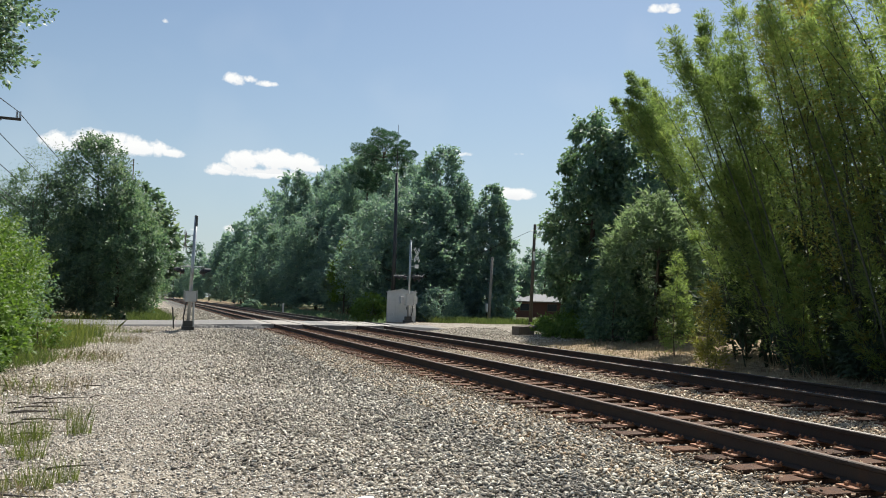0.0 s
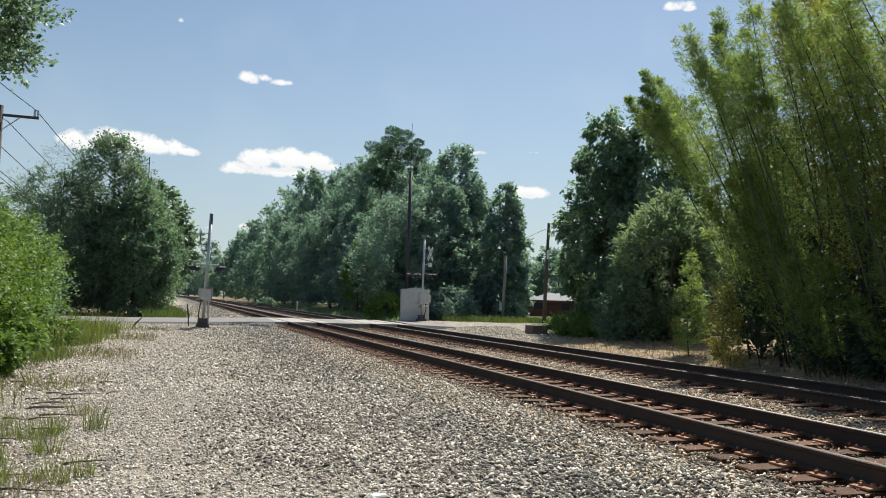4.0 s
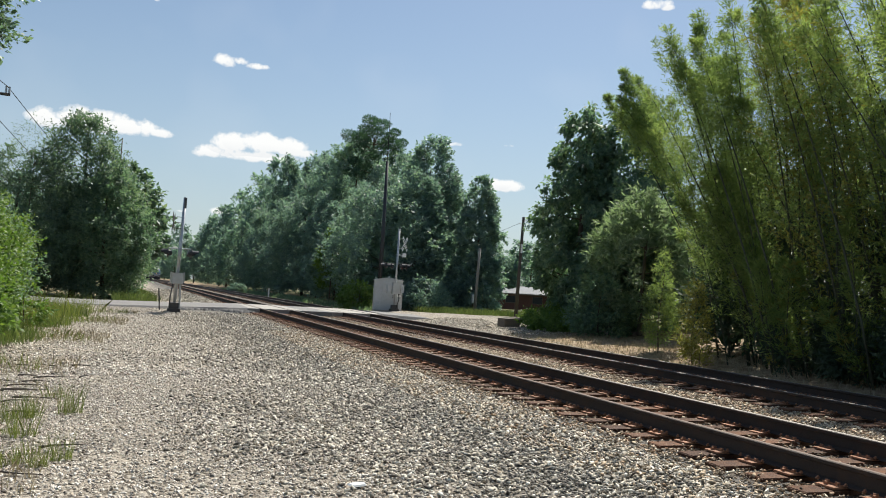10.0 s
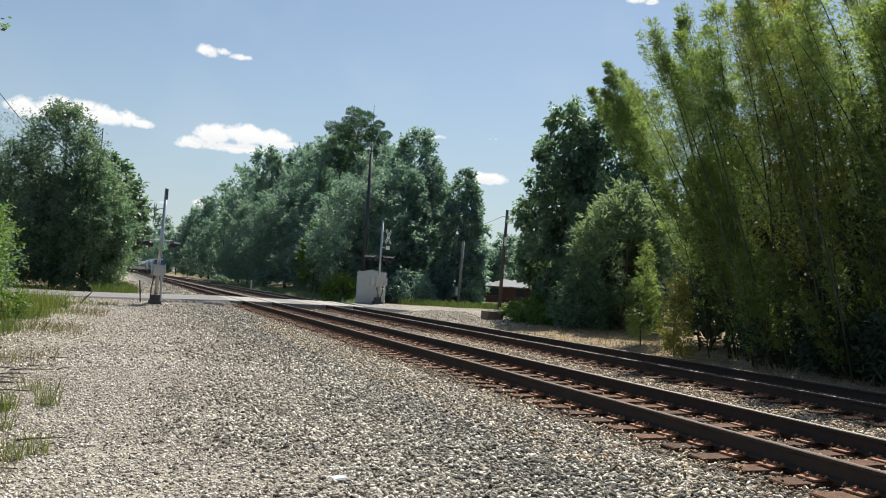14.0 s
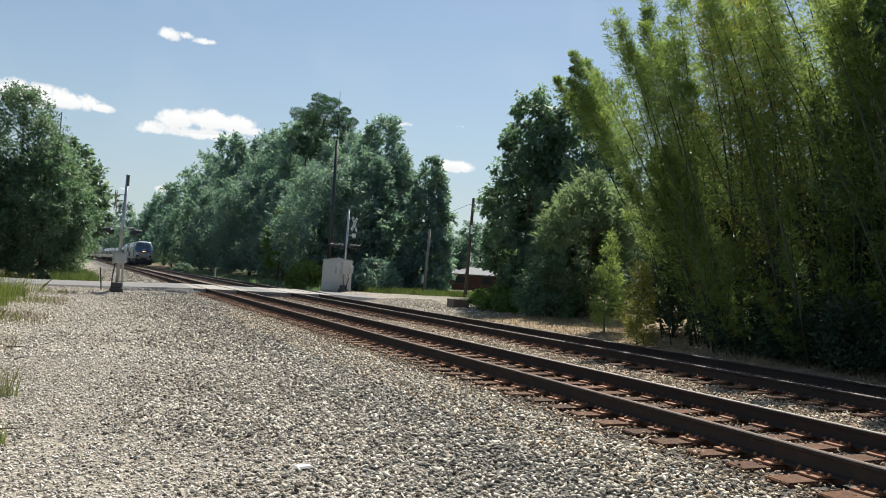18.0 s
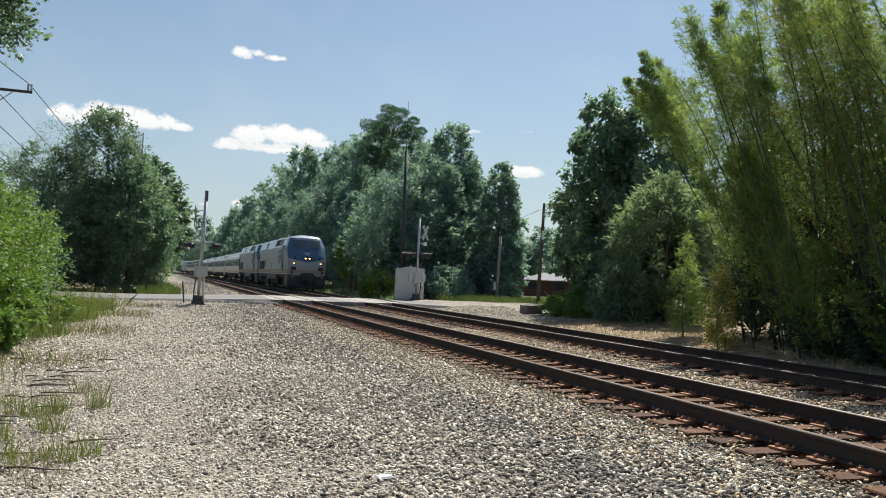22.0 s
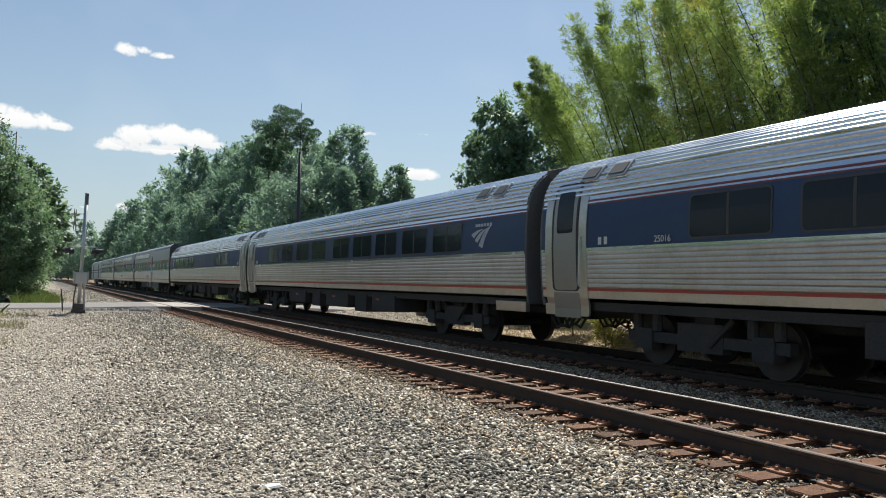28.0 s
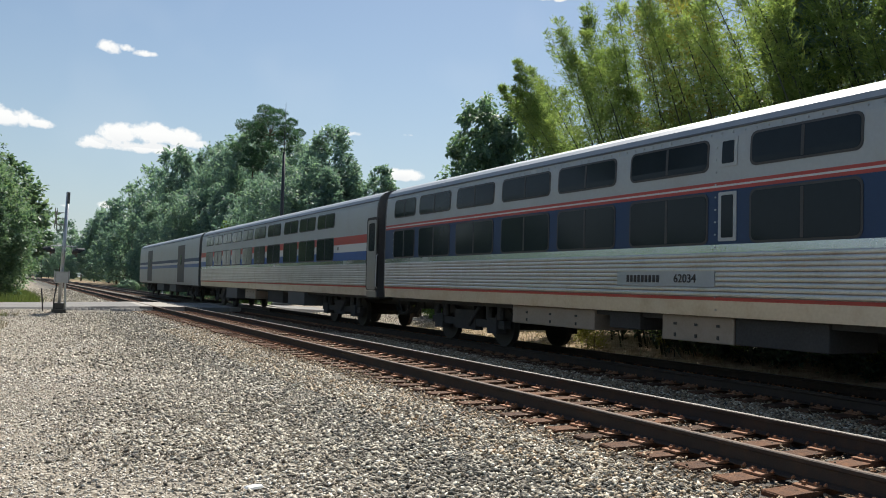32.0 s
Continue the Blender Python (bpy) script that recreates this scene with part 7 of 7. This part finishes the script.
def loco_nose(ob, L):
    """The sloped cab shell, split into its grey and blue paint."""
    back = 4.62

    def spot(j, z):
        """Point of the shell in column j (0 to 52, round the front) at height z."""
        w = half_width(LOCO, z)
        side0 = nose_front(w, z)
        if j < 16:
            return -w, back + (side0 - back) * j / 16
        if j <= 36:
            x = -w + 2 * w * (j - 16) / 20
            return x, nose_front(x, z)
        return w, side0 + (back - side0) * (j - 36) / 16

    def border(j):
        """Height of the edge between the grey and the blue paint."""
        z = 2.5
        for _ in range(30):
            x, d = spot(j, z)
            z = 0.5 * z + 0.5 * min(3.70, 2.24 + 0.34 * abs(x) / 1.5 + max(0.0, d - 1.9) * 0.42)
        return z

    heights = [1.28, 1.36, 1.41, 1.66]
    cols = []
    for j in range(53):
        e = border(j)
        zz = heights + [1.66 + (e - 1.66) * k / 12 for k in range(1, 13)] + [e + (4.24 - e) * k / 16 for k in range(1, 17)] + [4.31, 4.37, 4.42, 4.46, 4.495]
        cols.append([(spot(j, z)[0], spot(j, z)[1] - L / 2, z) for z in zz])
    m = len(cols[0])
    flat = [p for c in cols for p in c]
    parts = {}
    for j in range(52):
        for i in range(m - 1):
            ids = (j * m + i, j * m + i + 1, (j + 1) * m + i + 1, (j + 1) * m + i)
            if i >= 31:
                k = "cab_roof"
            elif i >= 15:
                k = "nose_blue"
            elif i == 2:
                k = "nose_band"
            elif i == 1 and not 17 <= j <= 34:
                k = "nose_stripe"
            else:
                k = "nose_grey"
            side = 0 if 16 <= j < 36 or k == "cab_roof" else -1 if j < 16 else 1
            parts.setdefault((k.replace("nose", "cab") if side else k, side), []).append(ids)
    mats = {"nose_blue": ("noseblue", "deep blue nose panel"), "nose_grey": ("locosilver", "grey cab side and nose"), "nose_band": ("dusty", "dust-stained band round the nose"), "nose_stripe": ("red", "thin red stripe"), "cab_roof": ("locosilver", "grey cab roof"),
            "cab_blue": ("noseblue", "blue corner of the cab side"), "cab_grey": ("locosilver", "grey cab side"), "cab_band": ("dusty", "dust-stained lower cab side"), "cab_stripe": ("red", "thin red stripe")}
    for (k, side), faces in parts.items():
        used = sorted({i for f in faces for i in f})
        idx = {o: i for i, o in enumerate(used)}
        fm = Form().add([flat[i] for i in used], [tuple(idx[i] for i in f) for f in faces])
        part(k, fm, mats[k][0], ob, mats[k][1], smooth=not k.endswith("stripe"))

    def on_nose(x0, x1, z0, z1, off, r=0.05, thick=0.03):
        pts = rounded(x1 - x0, z1 - z0, r, 4)
        xc, zc = (x0 + x1) / 2, (z0 + z1) / 2
        a = [(xc + x, nose_front(xc + x, zc + z) - off - L / 2, zc + z) for x, z in pts]
        b = [(x, y + thick, z) for x, y, z in a]
        m = len(a)
        return Form().add(a + b, [tuple(range(m))] + [(i, m + i, m + (i + 1) % m, (i + 1) % m) for i in range(m)])

    def pane_on_nose(x0, x1, z0, z1, off):
        nx, nz = 10, 6
        at = lambda i, k: (x0 + (x1 - x0) * i / nx, z0 + (z1 - z0) * k / nz)
        v = [(x, nose_front(x, z) - off - L / 2, z) for k in range(nz + 1) for x, z in [at(i, k) for i in range(nx + 1)]]
        n = len(v)
        f = [(k * (nx + 1) + i, k * (nx + 1) + i + 1, (k + 1) * (nx + 1) + i + 1, (k + 1) * (nx + 1) + i) for k in range(nz) for i in range(nx)]
        return Form().add(v, f)

    for s in (-1, 1):
        x0, x1 = (0.06, 1.12) if s > 0 else (-1.12, -0.06)
        fr = part("windshield_frame", pane_on_nose(x0 - 0.04, x1 + 0.04, 3.44, 4.12, 0.010), "noseblue", ob)
        part("windshield", pane_on_nose(x0, x1, 3.48, 4.08, 0.020), "shield", fr, "dark cab windshield")
        part("wiper", Form().path([(s * 0.45, nose_front(s * 0.45, 3.3) - 0.05 - L / 2, 3.3), (s * 0.62, nose_front(s * 0.6, 3.5) - 0.06 - L / 2, 3.5), (s * 0.9, nose_front(s * 0.9, 3.66) - 0.05 - L / 2, 3.64)], 0.014, n=5), "under", ob, "black wiper")
        part("wiper", Form().path([(s * 0.62, nose_front(s * 0.6, 3.42) - 0.06 - L / 2, 3.42), (s * 0.95, nose_front(s * 0.95, 3.2) - 0.05 - L / 2, 3.12)], 0.014, n=5), "under", ob, "black wiper")
        h = part("headlight", on_nose(s * 0.15 - 0.12, s * 0.15 + 0.12, 2.46, 2.70, 0.02, 0.11, 0.05), "black", ob, "black headlight ring")
        part("lamp", on_nose(s * 0.15 - 0.065, s * 0.15 + 0.065, 2.515, 2.645, 0.03, 0.06, 0.02), "amber", h, "lit headlight")
        h = part("ditch_light", on_nose(s * 1.05 - 0.13, s * 1.05 + 0.13, 2.05, 2.31, 0.03, 0.12, 0.06), "skirt", ob, "round ditch light")
        part("lamp", on_nose(s * 1.05 - 0.06, s * 1.05 + 0.06, 2.12, 2.24, 0.042, 0.055, 0.02), "whitelamp", h, "lit ditch light")
        part("marker_light", on_nose(s * 0.98 - 0.1, s * 0.98 + 0.1, 2.50, 2.70, 0.02, 0.09, 0.04), "black", ob, "dark round marker light")
        part("number_board", on_nose(s * 1.08 - 0.2, s * 1.08 + 0.2, 1.62, 1.90, 0.02, 0.03, 0.04), "black", ob, "black number board")
        part("step_light", on_nose(s * 1.2 - 0.09, s * 1.2 + 0.09, 1.36, 1.55, 0.02, 0.03, 0.04), "black", ob)
        part("grab_iron", Form().path([(s * 0.62, 1.37 - L / 2, 1.16), (s * 0.75, 1.25 - L / 2, 1.20), (s * 1.2, 1.27 - L / 2, 1.14), (s * 1.25, 1.35 - L / 2, 1.08)], 0.018, n=6), "wstripe", ob, "pale grab iron")
    part("bell_panel", on_nose(-0.42, 0.42, 2.98, 3.14, 0.012, 0.03), "noseblue", ob)
    part("headlight_housing", on_nose(-0.36, 0.36, 2.43, 2.73, 0.012, 0.14, 0.03), "black", ob, "dark oval headlight housing")
    part("number_plate", on_nose(-0.17, 0.17, 3.20, 3.34, 0.012, 0.02, 0.02), "shield", ob)
    f = Form()
    for tip, c0, e0, c1, e1 in BLADES:
        v = []
        for i in range(7):
            t = i / 6
            for c, e in ((c0, e0), (c1, e1)):
                a, b = [(1 - t) ** 2 * tip[q] + 2 * t * (1 - t) * c[q] + t * t * e[q] for q in (0, 1)]
                x, z = 0.34 - 0.68 * a, 3.10 - 0.26 * b
                v.append((x, nose_front(x, z) - 0.014 - L / 2, z))
        f.add(v, [(2 * i, 2 * i + 1, 2 * i + 3, 2 * i + 2) for i in range(6)])
    part("nose_emblem", f, "wstripe", ob, "white swept emblem")


def locomotive(label, number):
    L = 21.03
    ob = thing("locomotive", label=label, category="locomotive", group="passenger train")
    T = LOCO
    y0, y1 = 4.62 - L / 2, L / 2 + 0.12
    strips(ob, "loco", T, [("sill", 1.28, 1.36, "silver", 0, 0, ""), ("red_line", 1.36, 1.41, "red", 0, 0.003, "faded red stripe"), ("lower_side", 1.41, 1.70, "dusty", 0, 0, "dust-stained lower side"), ("side_panel", 1.70, 3.55, "locosilver", 0, 0, "silver-grey side"), ("upper_panel", 3.55, 4.28, "silver_top", 0, 0, "pale sloping upper panel")], y0, y1)
    put("roof", "loco_roof", lambda: roof_strip(T, 4.28, y0, y1), "roofgrey", ob)
    pts = outline(T, T[0][1], T[-1][1])
    prof = [(-x, z) for x, z in pts] + [(x, z) for x, z in pts[::-1][1:]]
    put("rear_wall", "loco_rear", lambda: Form().sweep(prof, [y1 - 0.06, y1 + 0.02]), "skirt", ob)
    loco_nose(ob, L)
    # vents along the upper panel
    for d0, d1 in ((7.66, 8.95), (9.12, 10.1), (15.4, 16.15)):
        louvre(ob, T, d0, d1, 3.66, 4.22, 6, L, ("v", round(d1 - d0, 2)), "under")
    louvre(ob, T, 5.58, 7.46, 3.66, 4.22, 10, L, "wide")
    for d0, d1 in ((16.62, 18.32), (18.46, 20.18)):
        louvre(ob, T, d0, d1, 1.68, 2.49, 10, L, ("low", round(d1 - d0, 2)), "under")
        for s in (-1, 1):
            p = part("grille_post", plate_on(T, s, 0.035, 1.68, 2.49, 0.01, 0.034, 0.03), "skirt", ob)
            p.matrix_basis = pose(0, (d0 + d1) / 2 - L / 2, 0)
    for d in (3.5, 4.16):
        for s in (-1, 1):
            w = put("cab_window", ("cab_window", s), lambda: plate_on(T, s, 0.60, 3.62, 4.14, 0.05, 0.014, 0.02), "silver", ob, pose(0, d - L / 2, 0), "side window frame")
            put("pane", ("cab_pane", s), lambda: plate_on(T, s, 0.54, 3.65, 4.11, 0.05, 0.022, 0.02), "shield", w)
    for d, top in ((4.06, 3.62), (4.74, 3.62), (20.42, 3.02), (21.06, 3.02)):
        part("handrail", Form().path([(-1.53, d - L / 2, 1.62), (-1.60, d - L / 2, 1.66), (-1.60, d - L / 2, top - 0.04), (-1.53, d - L / 2, top)], 0.022, n=6), "wheel", ob, "vertical handrail")
    for s in (-1, 1):
        d = part("cab_door", plate_on(T, s, 0.5, 1.5, 3.44, 0.05, 0.006, 0.02), "locosilver", ob, "cab side door")
        d.matrix_basis = pose(0, 4.40 - L / 2, 0)
        # flush plate coloured dark for the shade in the step recess
        k = part("door_pocket", plate_on(T, s, 0.44, 1.50, 2.12, 0.02, 0.012, 0.02), "under", d, "dark plate standing in for the shaded step recess")
        part("pocket_step", Form().box(s * 1.545 - 0.015, s * 1.545 + 0.015, -0.2, 0.2, 1.60, 1.64).box(s * 1.545 - 0.015, s * 1.545 + 0.015, -0.2, 0.2, 1.92, 1.95), "locosilver", k)
        part("latch", plate_on(T, s, 0.1, 2.62, 2.8, 0.02, 0.014, 0.02), "black", d)
        d = part("rear_door", plate_on(T, s, 0.5, 1.5, 3.3, 0.05, 0.006, 0.02), "locosilver", ob)
        d.matrix_basis = pose(0, 20.74 - L / 2, 0)
        part("pane", plate_on(T, s, 0.30, 2.66, 3.18, 0.04, 0.012, 0.02), "glass", d)
        for dd, w, z0, z1 in ((11.6, 0.28, 1.80, 2.18), (3.0, 0.62, 1.62, 2.34), (14.55, 0.52, 1.72, 3.40)):
            part("hatch_seam", plate_on(T, s, w + 0.03, z0 - 0.015, z1 + 0.015, 0.03, 0.003, 0.02), "skirt", ob).matrix_basis = pose(0, dd - L / 2, 0)
            h = part("access_hatch", plate_on(T, s, w, z0, z1, 0.03, 0.006, 0.02), "black" if w < 0.4 else "locosilver", ob)
            h.matrix_basis = pose(0, dd - L / 2, 0)
        for dd in (4.40, 20.72):
            g = Form()
            for a in (-0.2, 0.2):
                g.box(s * 1.42 - 0.02, s * 1.42 + 0.02, dd + a - 0.02 - L / 2, dd + a + 0.02 - L / 2, 0.42, 1.4)
            for i in range(4):
                g.box(s * 1.42 - 0.06, s * 1.42 + 0.06, dd - 0.2 - L / 2, dd + 0.2 - L / 2, 0.45 + 0.26 * i, 0.48 + 0.26 * i)
            part("steps", g, "chrome", ob, "side ladder steps")
        # skirts between the trucks
        x = s * 1.47
        v = [(7.4, 1.3), (14.75, 1.3), (14.7, 0.42), (14.1, 0.42), (14.0, 0.80), (8.6, 0.86)]
        part("side_skirt", Form().add([(x - 0.03, d - L / 2, z) for d, z in v] + [(x + 0.03, d - L / 2, z) for d, z in v], [tuple(range(6)), tuple(range(11, 5, -1))] + [(i, (i + 1) % 6, 6 + (i + 1) % 6, 6 + i) for i in range(6)]), "skirt", ob, "grimy grey skirt")
        v = [(1.9, 1.3), (3.35, 1.3), (3.3, 0.42), (1.9, 0.36)]
        part("front_skirt", Form().add([(x - 0.03, d - L / 2, z) for d, z in v] + [(x + 0.03, d - L / 2, z) for d, z in v], [(0, 1, 2, 3), (7, 6, 5, 4)] + [(i, (i + 1) % 4, 4 + (i + 1) % 4, 4 + i) for i in range(4)]), "skirt", ob, "grimy grey skirt")
    part("fuel_tank", Form().sweep([(-1.3, 0.5), (-1.1, 0.34), (1.1, 0.34), (1.3, 0.5), (1.3, 1.1), (-1.3, 1.1)], [8.4 - L / 2, 13.4 - L / 2]), "under", ob)
    part("frame", Form().box(-1.4, 1.4, 1.6 - L / 2, L / 2 - 0.3, 1.0, 1.3), "under", ob)
    part("pilot", Form().add([(-1.42, 1.65 - L / 2, 1.28), (1.42, 1.65 - L / 2, 1.28), (1.42, 1.6 - L / 2, 0.55), (0, 1.2 - L / 2, 0.18), (-1.42, 1.6 - L / 2, 0.55), (-1.42, 2.35 - L / 2, 1.28), (1.42, 2.35 - L / 2, 1.28), (1.42, 2.25 - L / 2, 0.30), (-1.42, 2.25 - L / 2, 0.30), (1.4, 1.7 - L / 2, 0.2), (-1.4, 1.7 - L / 2, 0.2)], [(0, 1, 2, 3, 4), (2, 9, 3), (3, 10, 4), (0, 4, 10, 8, 5), (1, 6, 7, 9, 2), (0, 5, 6, 1)]), "black", ob, "black pilot plate")
    part("anticlimber", Form().box(-1.40, 1.40, 1.5 - L / 2, 1.8 - L / 2, 1.24, 1.36), "dusty", ob, bevel=0.02)
    part("coupler_pocket", Form().box(-0.5, 0.5, 1.4 - L / 2, 1.7 - L / 2, 0.75, 1.42), "black", ob, bevel=0.02)
    for d in (3.9, 4.6, 9.0, 12.5, 18.4):
        part("roof_fitting", Form().tube((0.3, d - L / 2, 4.28), (0.3, d - L / 2, 4.42), 0.14 if d > 8 else 0.07, n=12) if d != 12.5 else Form().tube((-0.2, d - L / 2, 4.28), (-0.2, d - L / 2, 4.44), 0.5, 0.46, 18), "under", ob, "dark roof fitting")
    truck(ob, 4.3, L, "loco")
    truck(ob, L - 4.0, L, "loco")
    coupler(ob, L, 1.15)
    arrow_logo(ob, T, 6.46, 2.58, 2.8, 1.08, "logoblue", L, 0.006)
    if number:
        write_on(ob, number, -1.53, 15.92, 2.23, 1.05, "blue", L)
    return ob, L


TRAIN = []


def build_train():
    TRAIN.append(locomotive("silver-grey diesel locomotive with blue nose and lit headlights", "10"))
    TRAIN.append(locomotive("second silver-grey diesel locomotive with blue nose", None))
    nine = [4.18, 6.18, 8.19, 10.15, 12.15, 14.62, 16.62, 18.8, 20.9]
    eight = [d - 0.2 for d in nine]
    TRAIN.append(amfleet("fluted stainless coach with dark blue window band", nine, 2.4, [25.05]))
    TRAIN.append(amfleet("fluted stainless coach with dark blue window band and car number", eight, 2.2, [24.85], ("25016", 22.1, 2.2, 0.16, "wstripe")))
    TRAIN.append(amfleet("fluted stainless coach with dark blue window band", eight, 2.2, [24.85]))
    TRAIN.append(amfleet("fluted stainless cafe car with few windows", [5.21, 7.11, 15.96, 18.11, 20.11, 22.11], 24.00, [0.67], ("28015", 4.22, 2.26, 0.13, "steel")))
    w = [(13.32, 15.02), (15.38, 17.10), (17.42, 19.14), (19.46, 21.15), (21.48, 23.12), (23.40, 25.10)]
    ob, L = viewliner("silver dining car with red, white and blue stripes", [(1.55, 3.18), (3.62, 5.26), (5.64, 7.26), (7.60, 9.22)] + w, w, "tricolour", [11.1],
                      [(6.6, 10.9, 0.45, "skirt"), (12.66, 14.38, 0.49, "tan"), (14.4, 20.2, 0.47, "under")])
    b = part("name_board", plate_on(VIEWLINER, -1, 1.44, 1.44, 1.66, 0.01, 0.02, 0.02), "bright_blue", ob, "blue name board")
    b.matrix_basis = pose(0, 14.13 - L / 2, 0)
    write_on(ob, "Raleigh", -1.592, 14.13, 1.55, 0.19, "wstripe", L)
    write_on(ob, "Diner", -1.584, 1.12, 2.50, 0.17, "black", L)
    write_on(ob, "68021", -1.584, 0.52, 2.50, 0.17, "black", L)
    p = part("access_panel", Form().box(-1.412, -1.398, 15.23 - L / 2, 15.73 - L / 2, 0.57, 0.94), "tan", ob, "pale access panel")
    louvre(ob, VIEWLINER, 12.7, 13.1, 3.26, 3.72, 8, L, "hi")
    louvre(ob, VIEWLINER, 12.7, 13.1, 2.14, 2.88, 12, L, "mid")
    TRAIN.append((ob, L))
    w7 = [(3.50, 5.30), (5.65, 7.35), (7.70, 9.40), (11.05, 12.73), (13.58, 15.28), (15.72, 17.37), (17.70, 19.42), (19.81, 21.46), (21.83, 23.48), (23.78, 25.05)]
    ob, L = viewliner("silver sleeping car with blue band and two rows of windows", w7, w7, "blue", [0.79],
                      [(7.0, 9.0, 0.55, "under"), (11.6, 13.15, 0.6, "under"), (13.18, 14.67, 0.59, "tan"), (15.2, 16.0, 0.7, "under"), (16.42, 19.18, 0.62, "tan")])
    b = part("name_board", plate_on(VIEWLINER, -1, 2.2, 1.46, 1.70, 0.01, 0.018, 0.02), "silver", ob, "grey name board")
    b.matrix_basis = pose(0, 14.5 - L / 2, 0)
    write_on(ob, "62034", -1.592, 14.0, 1.58, 0.19, "under", L)
    for i in range(9):
        part("name_bar", Form().box(-1.593, -1.585, 14.57 + 0.09 * i - L / 2, 14.625 + 0.09 * i - L / 2, 1.52, 1.64), "under", ob, "block of the painted name")
    for z0, z1 in ((2.2, 2.84), (3.32, 3.66)):
        for s in (-1, 1):
            p = part("narrow_window", plate_on(VIEWLINER, s, 0.34, z0 - 0.05, z1 + 0.05, 0.02, 0.012, 0.03), "silver", ob)
            p.matrix_basis = pose(0, 13.17 - L / 2, 0)
            part("pane", plate_on(VIEWLINER, s, 0.22, z0, z1, 0.02, 0.018, 0.02), "glass", p)
    arrow_logo(ob, VIEWLINER, 2.3, 2.5, 1.0, 0.5, "wstripe", L, 0.006)
    TRAIN.append((ob, L))
    w8 = [(3.92, 5.58), (5.88, 7.62), (7.88, 9.58), (10.12, 11.92), (12.32, 14.02), (14.42, 16.12), (16.52, 18.22), (18.52, 20.22), (20.52, 22.22), (22.62, 24.32)]
    ob, L = viewliner("silver sleeping car with red, white and blue end stripes", w8, w8, "tricolour", [0.6],
                      [(7.0, 9.0, 0.5, "skirt"), (10, 12.2, 0.5, "under"), (14.2, 16.0, 0.55, "tan"), (17.2, 19.4, 0.5, "skirt")])
    write_on(ob, "62", -1.584, 3.45, 2.50, 0.15, "black", L)
    TRAIN.append((ob, L))
    ob, L = viewliner("grey baggage car with tall sliding doors", [], [], "baggage", [], [(8.0, 10.5, 0.5, "skirt"), (13, 16.0, 0.5, "skirt")])
    for d0 in (6.1, 19.8):
        for s in (-1, 1):
            p = part("sliding_door", plate_on(VIEWLINER, s, 2.4, 1.15, 3.55, 0.04, 0.012, 0.04), "skirt", ob, "dark sliding door")
            p.matrix_basis = pose(0, d0 - L / 2, 0)
            part("pane", plate_on(VIEWLINER, s, 0.5, 2.3, 2.9, 0.05, 0.02, 0.02), "glass", p)
    TRAIN.append((ob, L))


build_train()


def nose_y(t):
    """Where the first coupler is along the line, in metres."""
    return -80.1 - 23.93 * (t - 28.0) - 0.07 * (t - 28.0) ** 2


def motions():
    at = 0.0
    for ob, L in TRAIN:
        rows = []
        for i in range(0, 65):
            t = i * 0.5
            y = nose_y(t) + at + L / 2
            dx, a = bend(y)
            rows.append((t, pose(TRACKS[1] + dx, y, RAIL_TOP, 0, 0, math.degrees(a))))
        walk(ob, rows)
        at += L


motions()
